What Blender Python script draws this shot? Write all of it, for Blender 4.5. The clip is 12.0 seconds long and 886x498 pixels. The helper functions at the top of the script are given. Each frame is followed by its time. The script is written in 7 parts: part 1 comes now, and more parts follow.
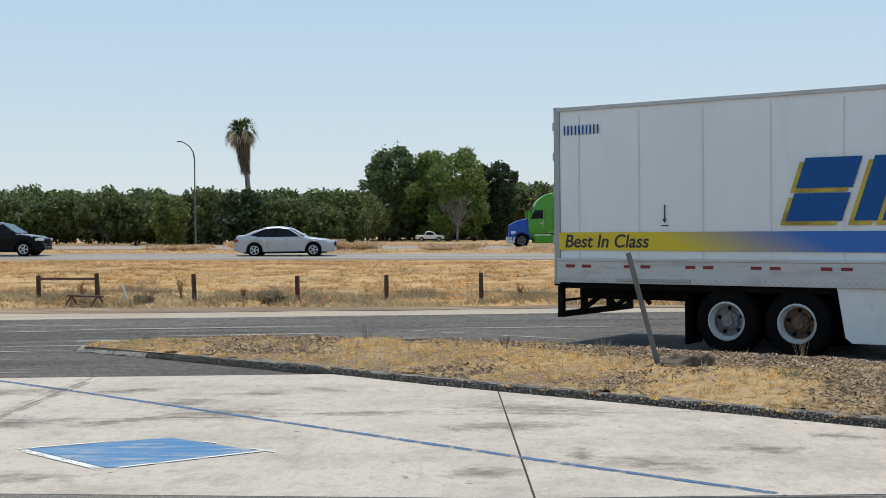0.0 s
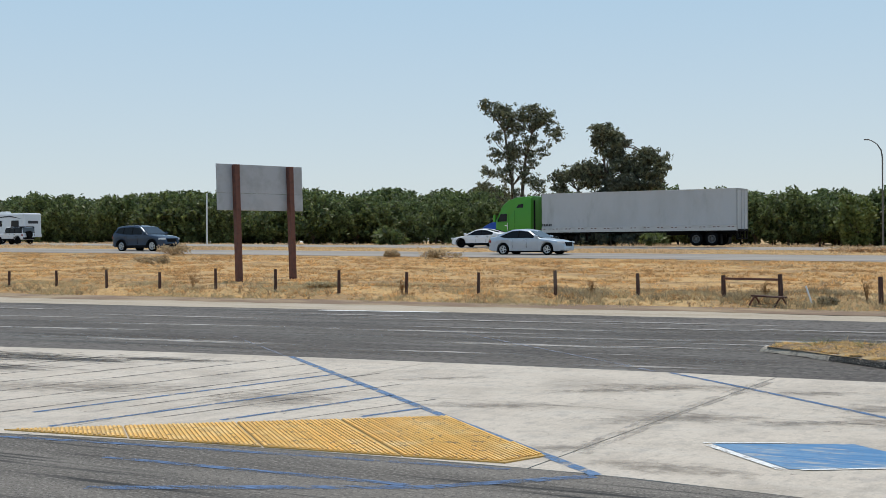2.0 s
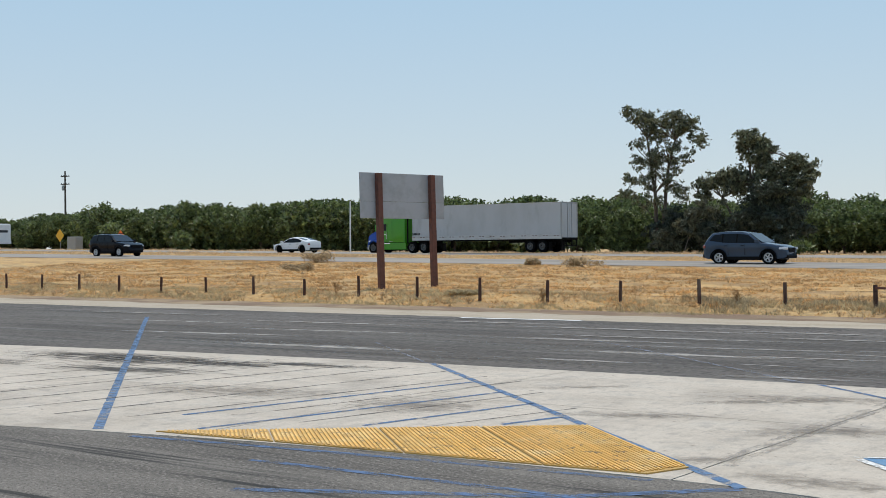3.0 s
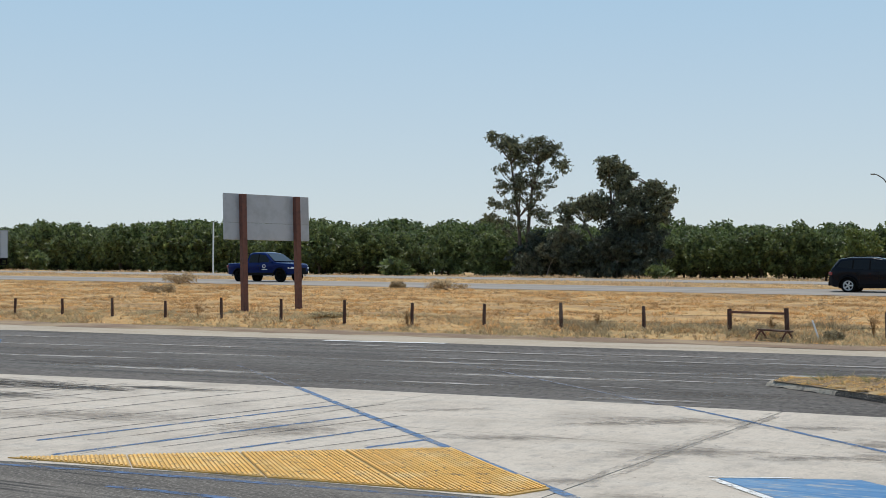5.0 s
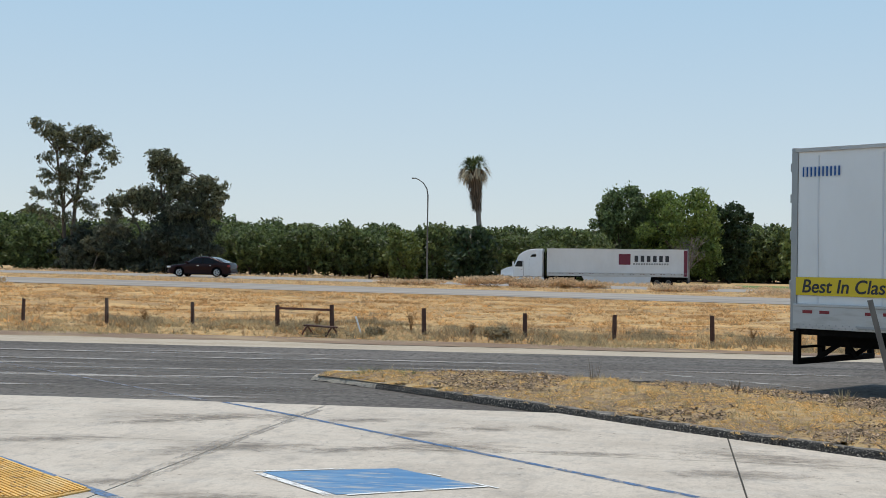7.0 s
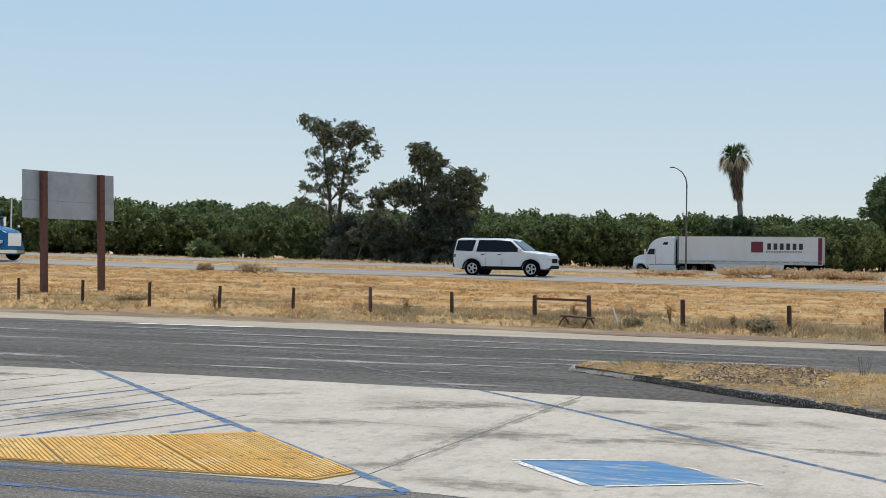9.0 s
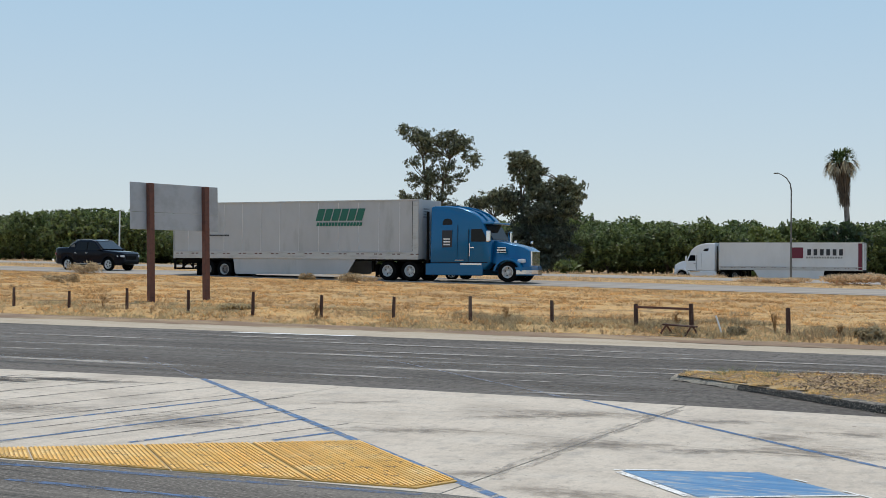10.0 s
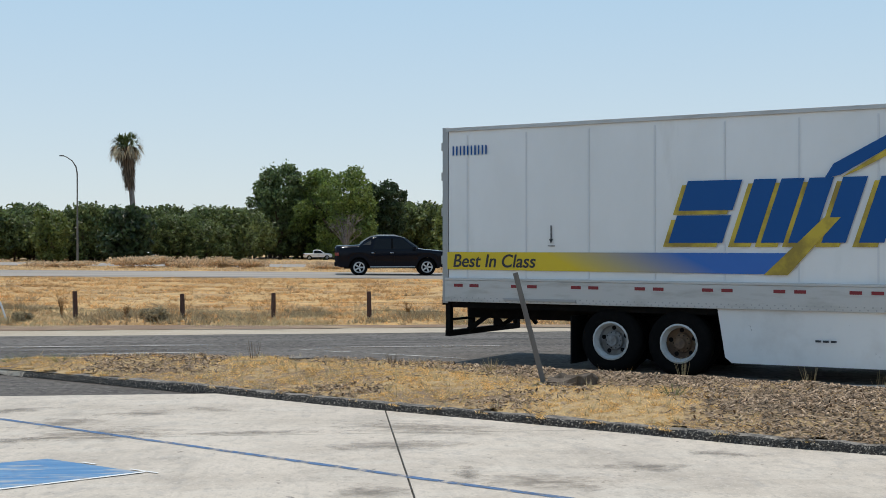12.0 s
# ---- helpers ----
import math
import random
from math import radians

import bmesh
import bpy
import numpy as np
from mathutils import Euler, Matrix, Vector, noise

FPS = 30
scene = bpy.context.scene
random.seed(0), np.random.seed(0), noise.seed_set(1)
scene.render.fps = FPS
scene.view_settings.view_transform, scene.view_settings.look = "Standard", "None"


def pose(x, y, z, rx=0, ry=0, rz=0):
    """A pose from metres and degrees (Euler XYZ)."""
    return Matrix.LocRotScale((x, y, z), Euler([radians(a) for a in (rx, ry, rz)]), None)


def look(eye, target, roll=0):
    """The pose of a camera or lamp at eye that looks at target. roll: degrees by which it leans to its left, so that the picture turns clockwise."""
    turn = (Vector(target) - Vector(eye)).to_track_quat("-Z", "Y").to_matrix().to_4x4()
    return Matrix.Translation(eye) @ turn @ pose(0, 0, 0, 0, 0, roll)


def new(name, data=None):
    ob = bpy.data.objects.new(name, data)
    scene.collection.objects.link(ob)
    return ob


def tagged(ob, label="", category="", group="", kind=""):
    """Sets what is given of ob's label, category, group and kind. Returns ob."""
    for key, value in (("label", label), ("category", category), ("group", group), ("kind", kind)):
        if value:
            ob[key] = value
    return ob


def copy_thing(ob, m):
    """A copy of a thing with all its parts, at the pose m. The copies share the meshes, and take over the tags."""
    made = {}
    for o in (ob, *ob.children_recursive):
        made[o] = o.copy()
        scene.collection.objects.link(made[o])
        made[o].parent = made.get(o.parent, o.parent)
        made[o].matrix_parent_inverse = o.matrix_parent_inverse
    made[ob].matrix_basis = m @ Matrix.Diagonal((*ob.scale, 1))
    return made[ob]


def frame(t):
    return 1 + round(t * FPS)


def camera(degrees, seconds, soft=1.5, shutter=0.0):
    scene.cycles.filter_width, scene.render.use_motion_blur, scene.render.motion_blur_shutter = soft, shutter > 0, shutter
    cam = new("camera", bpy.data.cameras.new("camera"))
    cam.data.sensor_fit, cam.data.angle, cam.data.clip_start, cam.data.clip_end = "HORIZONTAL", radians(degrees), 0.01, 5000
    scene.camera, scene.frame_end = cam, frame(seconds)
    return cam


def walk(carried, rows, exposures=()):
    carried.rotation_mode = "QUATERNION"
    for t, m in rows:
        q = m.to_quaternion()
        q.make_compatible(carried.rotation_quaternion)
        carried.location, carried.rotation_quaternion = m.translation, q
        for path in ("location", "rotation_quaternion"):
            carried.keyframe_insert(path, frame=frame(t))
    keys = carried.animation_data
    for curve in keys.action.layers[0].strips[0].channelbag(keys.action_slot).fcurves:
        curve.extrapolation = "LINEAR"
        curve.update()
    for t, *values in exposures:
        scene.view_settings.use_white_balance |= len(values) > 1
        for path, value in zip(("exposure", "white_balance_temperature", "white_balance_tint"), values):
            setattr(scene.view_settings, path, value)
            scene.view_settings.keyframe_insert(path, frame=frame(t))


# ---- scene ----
cam = camera(38.6, 12.0, soft=0.66)
EYE = (0.0, 0.0, 1.95)
# seconds, yaw, pitch, roll
PATH = [
    (0.0, 0.0, -0.9, 0.69), (0.5, 10.76, -0.8, 0.67), (1.0, 19.22, -0.73, 0.54), (1.5, 25.6, -0.65, 0.52),
    (2.0, 30.24, -0.5, 0.64), (2.5, 33.62, -0.33, 0.59), (2.7, 34.8, -0.25, 0.58), (3.5, 38.3, 0.12, 0.55),
    (4.3, 36.65, 0.48, 0.45), (4.5, 35.23, 0.57, 0.4), (5.0, 30.5, 0.91, 0.17), (5.5, 24.51, 1.14, -0.2),
    (6.0, 18.54, 1.23, -0.38), (6.5, 13.57, 1.1, -0.57), (6.7, 12.0, 1.02, -0.64), (7.45, 9.4, 0.6, -0.85),
    (8.3, 14.27, 0.26, -0.96), (8.5, 16.35, 0.24, -0.96), (9.0, 21.93, 0.25, -0.76), (9.5, 25.92, 0.42, -0.58),
    (10.0, 26.44, 0.6, -0.46), (10.5, 22.82, 0.68, -0.33), (11.0, 15.54, 0.62, -0.13), (11.5, 6.0, 0.37, 0.07),
    (12.0, -5.06, -0.08, 0.17)]


def aim(yaw, pitch, roll):
    return pose(*EYE, 0, 0, yaw) @ pose(0, 0, 0, pitch) @ pose(0, 0, 0, 0, roll) @ pose(0, 0, 0, 90)


walk(cam, [(t, aim(y, p, r)) for t, y, p, r in PATH], exposures=[(0.0, 0.03), (1.0, -0.03), (2.5, -0.06), (4.5, -0.07), (5.5, -0.13), (6.5, -0.08), (8.5, 0.02), (9.5, -0.08), (11.0, -0.06), (12.0, 0.02)])

# ---- world and sun: near noon, the sun high ahead ----
SUN_DIR = Vector((-0.10, 0.205, 0.975)).normalized()
world = bpy.data.worlds.new("sky")
scene.world = world
world.use_nodes = True
wn = world.node_tree.nodes
sky = wn.new("ShaderNodeTexSky")
sky.sky_type, sky.sun_disc = "NISHITA", False
sky.sun_elevation = math.asin(SUN_DIR.z)
sky.sun_rotation = math.atan2(SUN_DIR.x, SUN_DIR.y)
sky.air_density, sky.dust_density, sky.ozone_density = 1.0, 0.25, 1.6
# summer haze: pale towards the horizon, over the clear sky
STRENGTH = 0.135
wn["Background"].inputs["Strength"].default_value = STRENGTH
way = wn.new("ShaderNodeSeparateXYZ")
world.node_tree.links.new(wn.new("ShaderNodeTexCoord").outputs["Generated"], way.inputs[0])
haze = wn.new("ShaderNodeValToRGB")
haze.color_ramp.elements[0].position, haze.color_ramp.elements[1].position = 0.0, 1.0
haze.color_ramp.elements[0].color = (0.69, 0.765, 0.805, 1)
haze.color_ramp.elements[1].color = (0.16, 0.33, 0.62, 1)
mid = haze.color_ramp.elements.new(0.22)
mid.color = (0.465, 0.675, 0.86, 1)
world.node_tree.links.new(way.outputs["Z"], haze.inputs["Fac"])
lift = wn.new("ShaderNodeVectorMath")
lift.operation = "SCALE"
lift.inputs["Scale"].default_value = 0.93 / STRENGTH
world.node_tree.links.new(haze.outputs["Color"], lift.inputs[0])
blend = wn.new("ShaderNodeMix")
blend.data_type = "RGBA"
blend.inputs[0].default_value = 0.85
world.node_tree.links.new(sky.outputs["Color"], blend.inputs[6])
world.node_tree.links.new(lift.outputs[0], blend.inputs[7])
world.node_tree.links.new(blend.outputs[2], wn["Background"].inputs["Color"])
sun_data = bpy.data.lights.new("sun", "SUN")
sun_data.energy, sun_data.angle, sun_data.color = 3.05, radians(0.55), (1.0, 0.92, 0.79)
sun = new("sun", sun_data)
sun.matrix_world = look((0, 0, 60), Vector((0, 0, 60)) - SUN_DIR)


# ---- materials ----
def ramp_mix(nt, fac, a, b, kind="MIX"):
    m = nt.nodes.new("ShaderNodeMix")
    m.data_type, m.blend_type = "RGBA", kind
    for sock, v in ((m.inputs[0], fac), (m.inputs[6], a), (m.inputs[7], b)):
        if hasattr(v, "is_output"):
            nt.links.new(v, sock)
        else:
            sock.default_value = v if isinstance(v, (int, float)) else (*v, 1)[:4]
    return m.outputs[2]


def noise_fac(nt, co, scale, lo=0.4, hi=0.6, detail=6, stretch=None, rough=0.6):
    n = nt.nodes.new("ShaderNodeTexNoise")
    n.inputs["Scale"].default_value, n.inputs["Detail"].default_value, n.inputs["Roughness"].default_value = scale, detail, rough
    if stretch:
        mp = nt.nodes.new("ShaderNodeMapping")
        mp.inputs["Scale"].default_value = stretch[:3]
        if len(stretch) > 3:
            mp.inputs["Rotation"].default_value = (0, 0, radians(stretch[3]))
        nt.links.new(co, mp.inputs["Vector"])
        co = mp.outputs[0]
    nt.links.new(co, n.inputs["Vector"])
    r = nt.nodes.new("ShaderNodeMapRange")
    r.inputs["From Min"].default_value, r.inputs["From Max"].default_value = lo, hi
    nt.links.new(n.outputs["Fac"], r.inputs["Value"])
    return r.outputs[0]


def surface(name, c, rough=0.7, metal=0.0, layers=(), bump=(), coat=0.0, vary=0.0, island=0.0, transmit=0.0, leafy=0.0, spec=0.5):
    """layers: (colour, scale, lo, hi, stretch or None, strength); bump: (scale, strength, distance)."""
    m = bpy.data.materials.new(name)
    m.use_nodes = True
    nt = m.node_tree
    b = nt.nodes["Principled BSDF"]
    b.inputs["Roughness"].default_value, b.inputs["Metallic"].default_value = rough, metal
    b.inputs["Coat Weight"].default_value = coat
    b.inputs["Coat Roughness"].default_value = 0.05
    b.inputs["Transmission Weight"].default_value = transmit
    co = nt.nodes.new("ShaderNodeTexCoord").outputs["Object"]
    col = (*c, 1)
    for lc, scale, lo, hi, stretch, strength in layers:
        f = noise_fac(nt, co, scale, lo, hi, 6, stretch)
        k = nt.nodes.new("ShaderNodeMath")
        k.operation = "MULTIPLY"
        k.inputs[1].default_value = strength
        nt.links.new(f, k.inputs[0])
        col = ramp_mix(nt, k.outputs[0], col, lc)
    for amount, node, out in ((vary, "ShaderNodeObjectInfo", "Random"), (island, "ShaderNodeNewGeometry", "Random Per Island")):
        if amount:
            src = nt.nodes.new(node).outputs[out]
            r = nt.nodes.new("ShaderNodeMapRange")
            r.inputs["To Min"].default_value, r.inputs["To Max"].default_value = 1 - amount, 1 + amount
            nt.links.new(src, r.inputs["Value"])
            h = nt.nodes.new("ShaderNodeHueSaturation")
            nt.links.new(r.outputs[0], h.inputs["Value"])
            if hasattr(col, "is_output"):
                nt.links.new(col, h.inputs["Color"])
            else:
                h.inputs["Color"].default_value = col
            col = h.outputs[0]
    if hasattr(col, "is_output"):
        nt.links.new(col, b.inputs["Base Color"])
    else:
        b.inputs["Base Color"].default_value = col
    if leafy:
        tr = nt.nodes.new("ShaderNodeBsdfTranslucent")
        mx = nt.nodes.new("ShaderNodeMixShader")
        mx.inputs[0].default_value = leafy
        if hasattr(col, "is_output"):
            nt.links.new(col, tr.inputs["Color"])
        else:
            tr.inputs["Color"].default_value = col
        nt.links.new(b.outputs[0], mx.inputs[1])
        nt.links.new(tr.outputs[0], mx.inputs[2])
        nt.links.new(mx.outputs[0], nt.nodes["Material Output"].inputs["Surface"])
    b.inputs["Specular IOR Level"].default_value = spec
    prev = None
    for scale, strength, dist in bump:
        n = nt.nodes.new("ShaderNodeTexNoise")
        n.inputs["Scale"].default_value, n.inputs["Detail"].default_value = scale, 4
        nt.links.new(co, n.inputs["Vector"])
        bp = nt.nodes.new("ShaderNodeBump")
        bp.inputs["Strength"].default_value, bp.inputs["Distance"].default_value = strength, dist
        nt.links.new(n.outputs["Fac"], bp.inputs["Height"])
        if prev:
            nt.links.new(prev, bp.inputs["Normal"])
        prev = bp.outputs[0]
    if prev:
        nt.links.new(prev, b.inputs["Normal"])
    return m


M = {}
M["dirt_field"] = surface("dry_grass_ground", (0.55, 0.345, 0.15), 0.95, layers=[
    ((0.64, 0.41, 0.17), 0.35, 0.4, 0.6, (0.6, 1.6, 1), 0.9), ((0.38, 0.215, 0.085), 0.12, 0.50, 0.64, (0.7, 1.8, 1), 0.6), ((0.55, 0.41, 0.22), 0.16, 0.54, 0.66, (0.5, 2.0, 1, 5), 0.7), ((0.30, 0.185, 0.09), 0.7, 0.50, 0.62, (0.5, 1.3, 1), 0.75),
    ((0.26, 0.16, 0.07), 1.8, 0.52, 0.64, (0.7, 1.3, 1), 0.55), ((0.27, 0.21, 0.11), 7, 0.5, 0.7, None, 0.7), ((0.50, 0.37, 0.18), 22, 0.5, 0.7, None, 0.6)], bump=[(9, 0.8, 0.08), (40, 0.6, 0.02)])
M["shoulder"] = surface("pale_dirt_shoulder", (0.43, 0.365, 0.28), 0.95, layers=[
    ((0.36, 0.30, 0.22), 1.2, 0.45, 0.62, (0.25, 1.5, 1), 0.8), ((0.55, 0.50, 0.42), 9, 0.5, 0.7, None, 0.5)], bump=[(30, 0.5, 0.01)])
M["brown_dirt"] = surface("brown_dirt_edge", (0.22, 0.15, 0.10), 0.95, layers=[
    ((0.36, 0.27, 0.17), 1.5, 0.45, 0.62, (0.3, 1.2, 1), 0.9)], bump=[(20, 0.6, 0.02)])
M["asphalt"] = surface("worn_asphalt", (0.142, 0.127, 0.113), 0.85, spec=0.2, layers=[
    ((0.078, 0.068, 0.06), 0.22, 0.44, 0.60, (0.25, 1.5, 1, -6), 0.7), ((0.155, 0.145, 0.132), 0.5, 0.50, 0.64, (0.25, 2.0, 1, -4), 0.8),
    ((0.24, 0.23, 0.215), 1.0, 0.57, 0.70, (0.2, 1.6, 1, -9), 0.5), ((0.058, 0.05, 0.043), 0.16, 0.46, 0.60, (0.5, 1.1, 1, 12), 0.25), ((0.055, 0.054, 0.052), 1.1, 0.54, 0.64, (0.08, 2.2, 1, -3), 0.7), ((0.035, 0.032, 0.03), 7, 0.5, 0.62, (1.2, 0.7, 1), 0.6), ((0.22, 0.205, 0.19), 10, 0.54, 0.64, (1.0, 0.8, 1), 0.5), ((0.30, 0.29, 0.27), 3.0, 0.62, 0.70, (0.2, 1.6, 1, 7), 0.5)], bump=[(90, 0.4, 0.006)])
M["asphalt_near"] = surface("coarse_near_asphalt", (0.20, 0.182, 0.16), 0.9, spec=0.2, layers=[
    ((0.115, 0.104, 0.092), 0.8, 0.42, 0.58, (0.25, 2.0, 1, 8), 0.8), ((0.34, 0.31, 0.275), 30, 0.50, 0.62, None, 0.8), ((0.035, 0.034, 0.032), 60, 0.52, 0.62, None, 0.8),
    ((0.03, 0.03, 0.03), 1.2, 0.54, 0.62, (0.12, 3.2, 1, 10), 0.85)],
    bump=[(60, 0.9, 0.012)])
M["concrete"] = surface("weathered_concrete", (0.555, 0.49, 0.41), 0.85, spec=0.3, layers=[
    ((0.42, 0.365, 0.30), 0.55, 0.45, 0.65, (1, 1.6, 1), 0.8), ((0.55, 0.51, 0.445), 1.6, 0.5, 0.7, (0.6, 1.8, 1, 20), 0.6),
    ((0.24, 0.21, 0.18), 0.6, 0.54, 0.72, (1.0, 0.8, 1, -20), 0.5), ((0.26, 0.24, 0.215), 2.0, 0.58, 0.70, (1.0, 0.45, 1, 40), 0.35), ((0.30, 0.28, 0.26), 6.0, 0.56, 0.66, (0.8, 0.5, 1, -30), 0.4),
    ((0.33, 0.295, 0.25), 9, 0.52, 0.68, (1.0, 0.7, 1, 15), 0.5), ((0.62, 0.55, 0.465), 13, 0.54, 0.70, (1.0, 0.7, 1, -20), 0.5), ((0.36, 0.325, 0.28), 3.0, 0.54, 0.66, (5.0, 0.3, 1, 8), 0.22), ((0.12, 0.105, 0.09), 8, 0.67, 0.71, None, 0.75), ((0.30, 0.265, 0.22), 30, 0.54, 0.66, None, 0.45), ((0.70, 0.64, 0.56), 46, 0.57, 0.66, None, 0.4)], bump=[(14, 0.25, 0.01), (80, 0.35, 0.004)], vary=0.03)
M["joint"] = surface("dark_joint_filler", (0.06, 0.055, 0.05), 0.9)
M["blue_square"] = surface("blue_stencil_paint", (0.05, 0.185, 0.38), 0.65, layers=[
    ((0.15, 0.28, 0.43), 3.0, 0.42, 0.60, (0.35, 2.5, 1), 0.8), ((0.36, 0.37, 0.37), 4, 0.53, 0.64, (0.5, 2.8, 1), 0.85), ((0.10, 0.13, 0.2), 18, 0.55, 0.68, None, 0.5)], bump=[(80, 0.3, 0.003)])
M["white_paint"] = surface("white_road_paint", (0.76, 0.76, 0.74), 0.7, layers=[((0.5, 0.48, 0.45), 5, 0.55, 0.68, None, 0.9)])
M["yellow_pad"] = surface("yellow_tactile_panel", (0.50, 0.305, 0.085), 0.6, layers=[
    ((0.52, 0.34, 0.11), 3, 0.5, 0.7, None, 0.6), ((0.20, 0.14, 0.07), 4, 0.56, 0.72, (0.6, 2, 1), 0.7)], vary=0.04)
M["yellow_rib"] = surface("yellow_tactile_rib", (0.74, 0.43, 0.10), 0.6, layers=[((0.82, 0.66, 0.34), 2.0, 0.5, 0.7, None, 0.6), ((0.24, 0.15, 0.065), 11, 0.58, 0.64, None, 0.85)], vary=0.12)
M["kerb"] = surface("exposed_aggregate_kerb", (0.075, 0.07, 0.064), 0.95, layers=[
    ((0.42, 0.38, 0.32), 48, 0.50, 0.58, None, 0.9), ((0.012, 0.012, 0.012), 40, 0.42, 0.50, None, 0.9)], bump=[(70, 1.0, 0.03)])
M["kerb_top"] = surface("grey_speckled_kerb_top", (0.22, 0.195, 0.165), 0.95, layers=[((0.07, 0.065, 0.06), 14, 0.46, 0.58, None, 0.9), ((0.40, 0.37, 0.32), 24, 0.58, 0.66, None, 0.7), ((0.46, 0.42, 0.35), 0.35, 0.60, 0.70, None, 0.7)], bump=[(28, 0.8, 0.02)])
M["kerb_pale"] = surface("pale_kerb_concrete", (0.42, 0.37, 0.30), 0.95, layers=[((0.20, 0.175, 0.15), 9, 0.48, 0.62, None, 0.8), ((0.05, 0.045, 0.04), 40, 0.56, 0.64, None, 0.7)], bump=[(40, 0.8, 0.02)])
M["island_soil"] = surface("mulch_and_dry_grass", (0.45, 0.32, 0.165), 0.95, layers=[
    ((0.20, 0.14, 0.09), 0.55, 0.44, 0.56, None, 0.9), ((0.13, 0.09, 0.06), 6, 0.52, 0.66, None, 0.8), ((0.50, 0.36, 0.15), 14, 0.52, 0.7, None, 0.7)],
    bump=[(10, 0.9, 0.06), (45, 0.8, 0.02)])
M["grass_gold"] = surface("dry_golden_blades", (0.69, 0.435, 0.195), 0.8, island=0.4, leafy=0.5)
M["grass_grey"] = surface("grey_green_weed_blades", (0.52, 0.43, 0.26), 0.85, island=0.4, leafy=0.5)
M["grass_straw"] = surface("pale_straw_blades", (0.76, 0.52, 0.225), 0.8, island=0.45, leafy=0.4)
M["grass_dull"] = surface("dull_grey_weed_blades", (0.38, 0.31, 0.19), 0.85, island=0.5, leafy=0.35)
M["weed_dark"] = surface("rust_brown_dead_weeds", (0.40, 0.235, 0.10), 0.9, island=0.45, leafy=0.3)
M["weed_thin"] = surface("thin_grey_brown_stalk", (0.17, 0.13, 0.09), 0.9)
M["weed_brown"] = surface("brown_weed_stalks", (0.40, 0.28, 0.16), 0.9, island=0.4, leafy=0.3)
M["weed_tan"] = surface("tan_weed_stalks", (0.50, 0.38, 0.23), 0.9, island=0.4, leafy=0.3)
M["weed_green"] = surface("green_weed_leaves", (0.13, 0.17, 0.06), 0.8, island=0.35)
M["chips"] = surface("grey_brown_wood_chips", (0.31, 0.225, 0.15), 0.95, island=0.8)
M["freeway"] = surface("grey_freeway_concrete", (0.325, 0.29, 0.25), 0.9, layers=[((0.20, 0.18, 0.158), 0.5, 0.45, 0.62, (0.1, 2, 1), 0.8)])
M["leaf_orchard"] = surface("orchard_leaves", (0.165, 0.205, 0.072), 0.45, island=0.65, leafy=0.4, layers=[((0.09, 0.12, 0.04), 0.5, 0.42, 0.6, None, 0.8)])
M["leaf_euc"] = surface("grey_green_eucalyptus_leaves", (0.15, 0.16, 0.092), 0.35, island=0.8, leafy=0.3)
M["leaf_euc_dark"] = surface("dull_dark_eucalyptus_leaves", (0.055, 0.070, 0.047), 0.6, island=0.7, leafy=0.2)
M["grass_rust"] = surface("rust_brown_grass_blades", (0.45, 0.28, 0.13), 0.85, island=0.4, leafy=0.45)
M["grass_pale"] = surface("bleached_grass_blades", (0.64, 0.455, 0.25), 0.85, island=0.3, leafy=0.45)
M["brush_pale"] = surface("pale_brown_dead_brush", (0.64, 0.475, 0.30), 0.9, island=0.35, leafy=0.45)
M["leaf_sun"] = surface("bright_yellow_green_leaves", (0.165, 0.225, 0.055), 0.5, island=0.55, leafy=0.4)
M["leaf_shoot"] = surface("pale_grey_green_shoots", (0.125, 0.135, 0.09), 0.6, island=0.6, leafy=0.3)
M["orchard_soil"] = surface("shaded_orchard_soil", (0.13, 0.095, 0.06), 0.95, layers=[((0.22, 0.17, 0.10), 0.4, 0.5, 0.7, None, 0.6)])
M["lawn"] = surface("mown_green_lawn", (0.11, 0.18, 0.035), 0.9, layers=[((0.16, 0.20, 0.06), 0.6, 0.45, 0.65, None, 0.7)])
M["leaf_broad"] = surface("broad_green_leaves", (0.13, 0.18, 0.068), 0.45, island=0.65, leafy=0.4)
M["leaf_dark"] = surface("dark_green_leaves", (0.048, 0.078, 0.03), 0.5, island=0.5, leafy=0.35)
M["leaf_lime"] = surface("yellow_green_leaves", (0.16, 0.195, 0.055), 0.55, island=0.4, leafy=0.4)
M["bark"] = surface("brown_bark", (0.13, 0.10, 0.075), 0.95, layers=[((0.07, 0.055, 0.04), 5, 0.45, 0.6, (1, 1, 0.2), 0.9)], bump=[(12, 0.8, 0.03)])
M["bark_grey"] = surface("grey_bark", (0.24, 0.215, 0.19), 0.95, layers=[((0.12, 0.10, 0.085), 3, 0.45, 0.6, (1, 1, 0.3), 0.9)])
M["frond"] = surface("green_palm_fronds", (0.12, 0.16, 0.055), 0.5, island=0.4)
M["frond_dead"] = surface("dead_brown_palm_fronds", (0.135, 0.095, 0.062), 0.9, island=0.7)
M["frond_tan"] = surface("tan_withered_palm_fronds", (0.50, 0.41, 0.27), 0.85, island=0.4)
M["post_wood"] = surface("weathered_fence_post", (0.085, 0.042, 0.03), 0.9, layers=[((0.17, 0.12, 0.09), 8, 0.5, 0.65, (1, 1, 0.15), 0.8)], bump=[(25, 0.6, 0.01)])
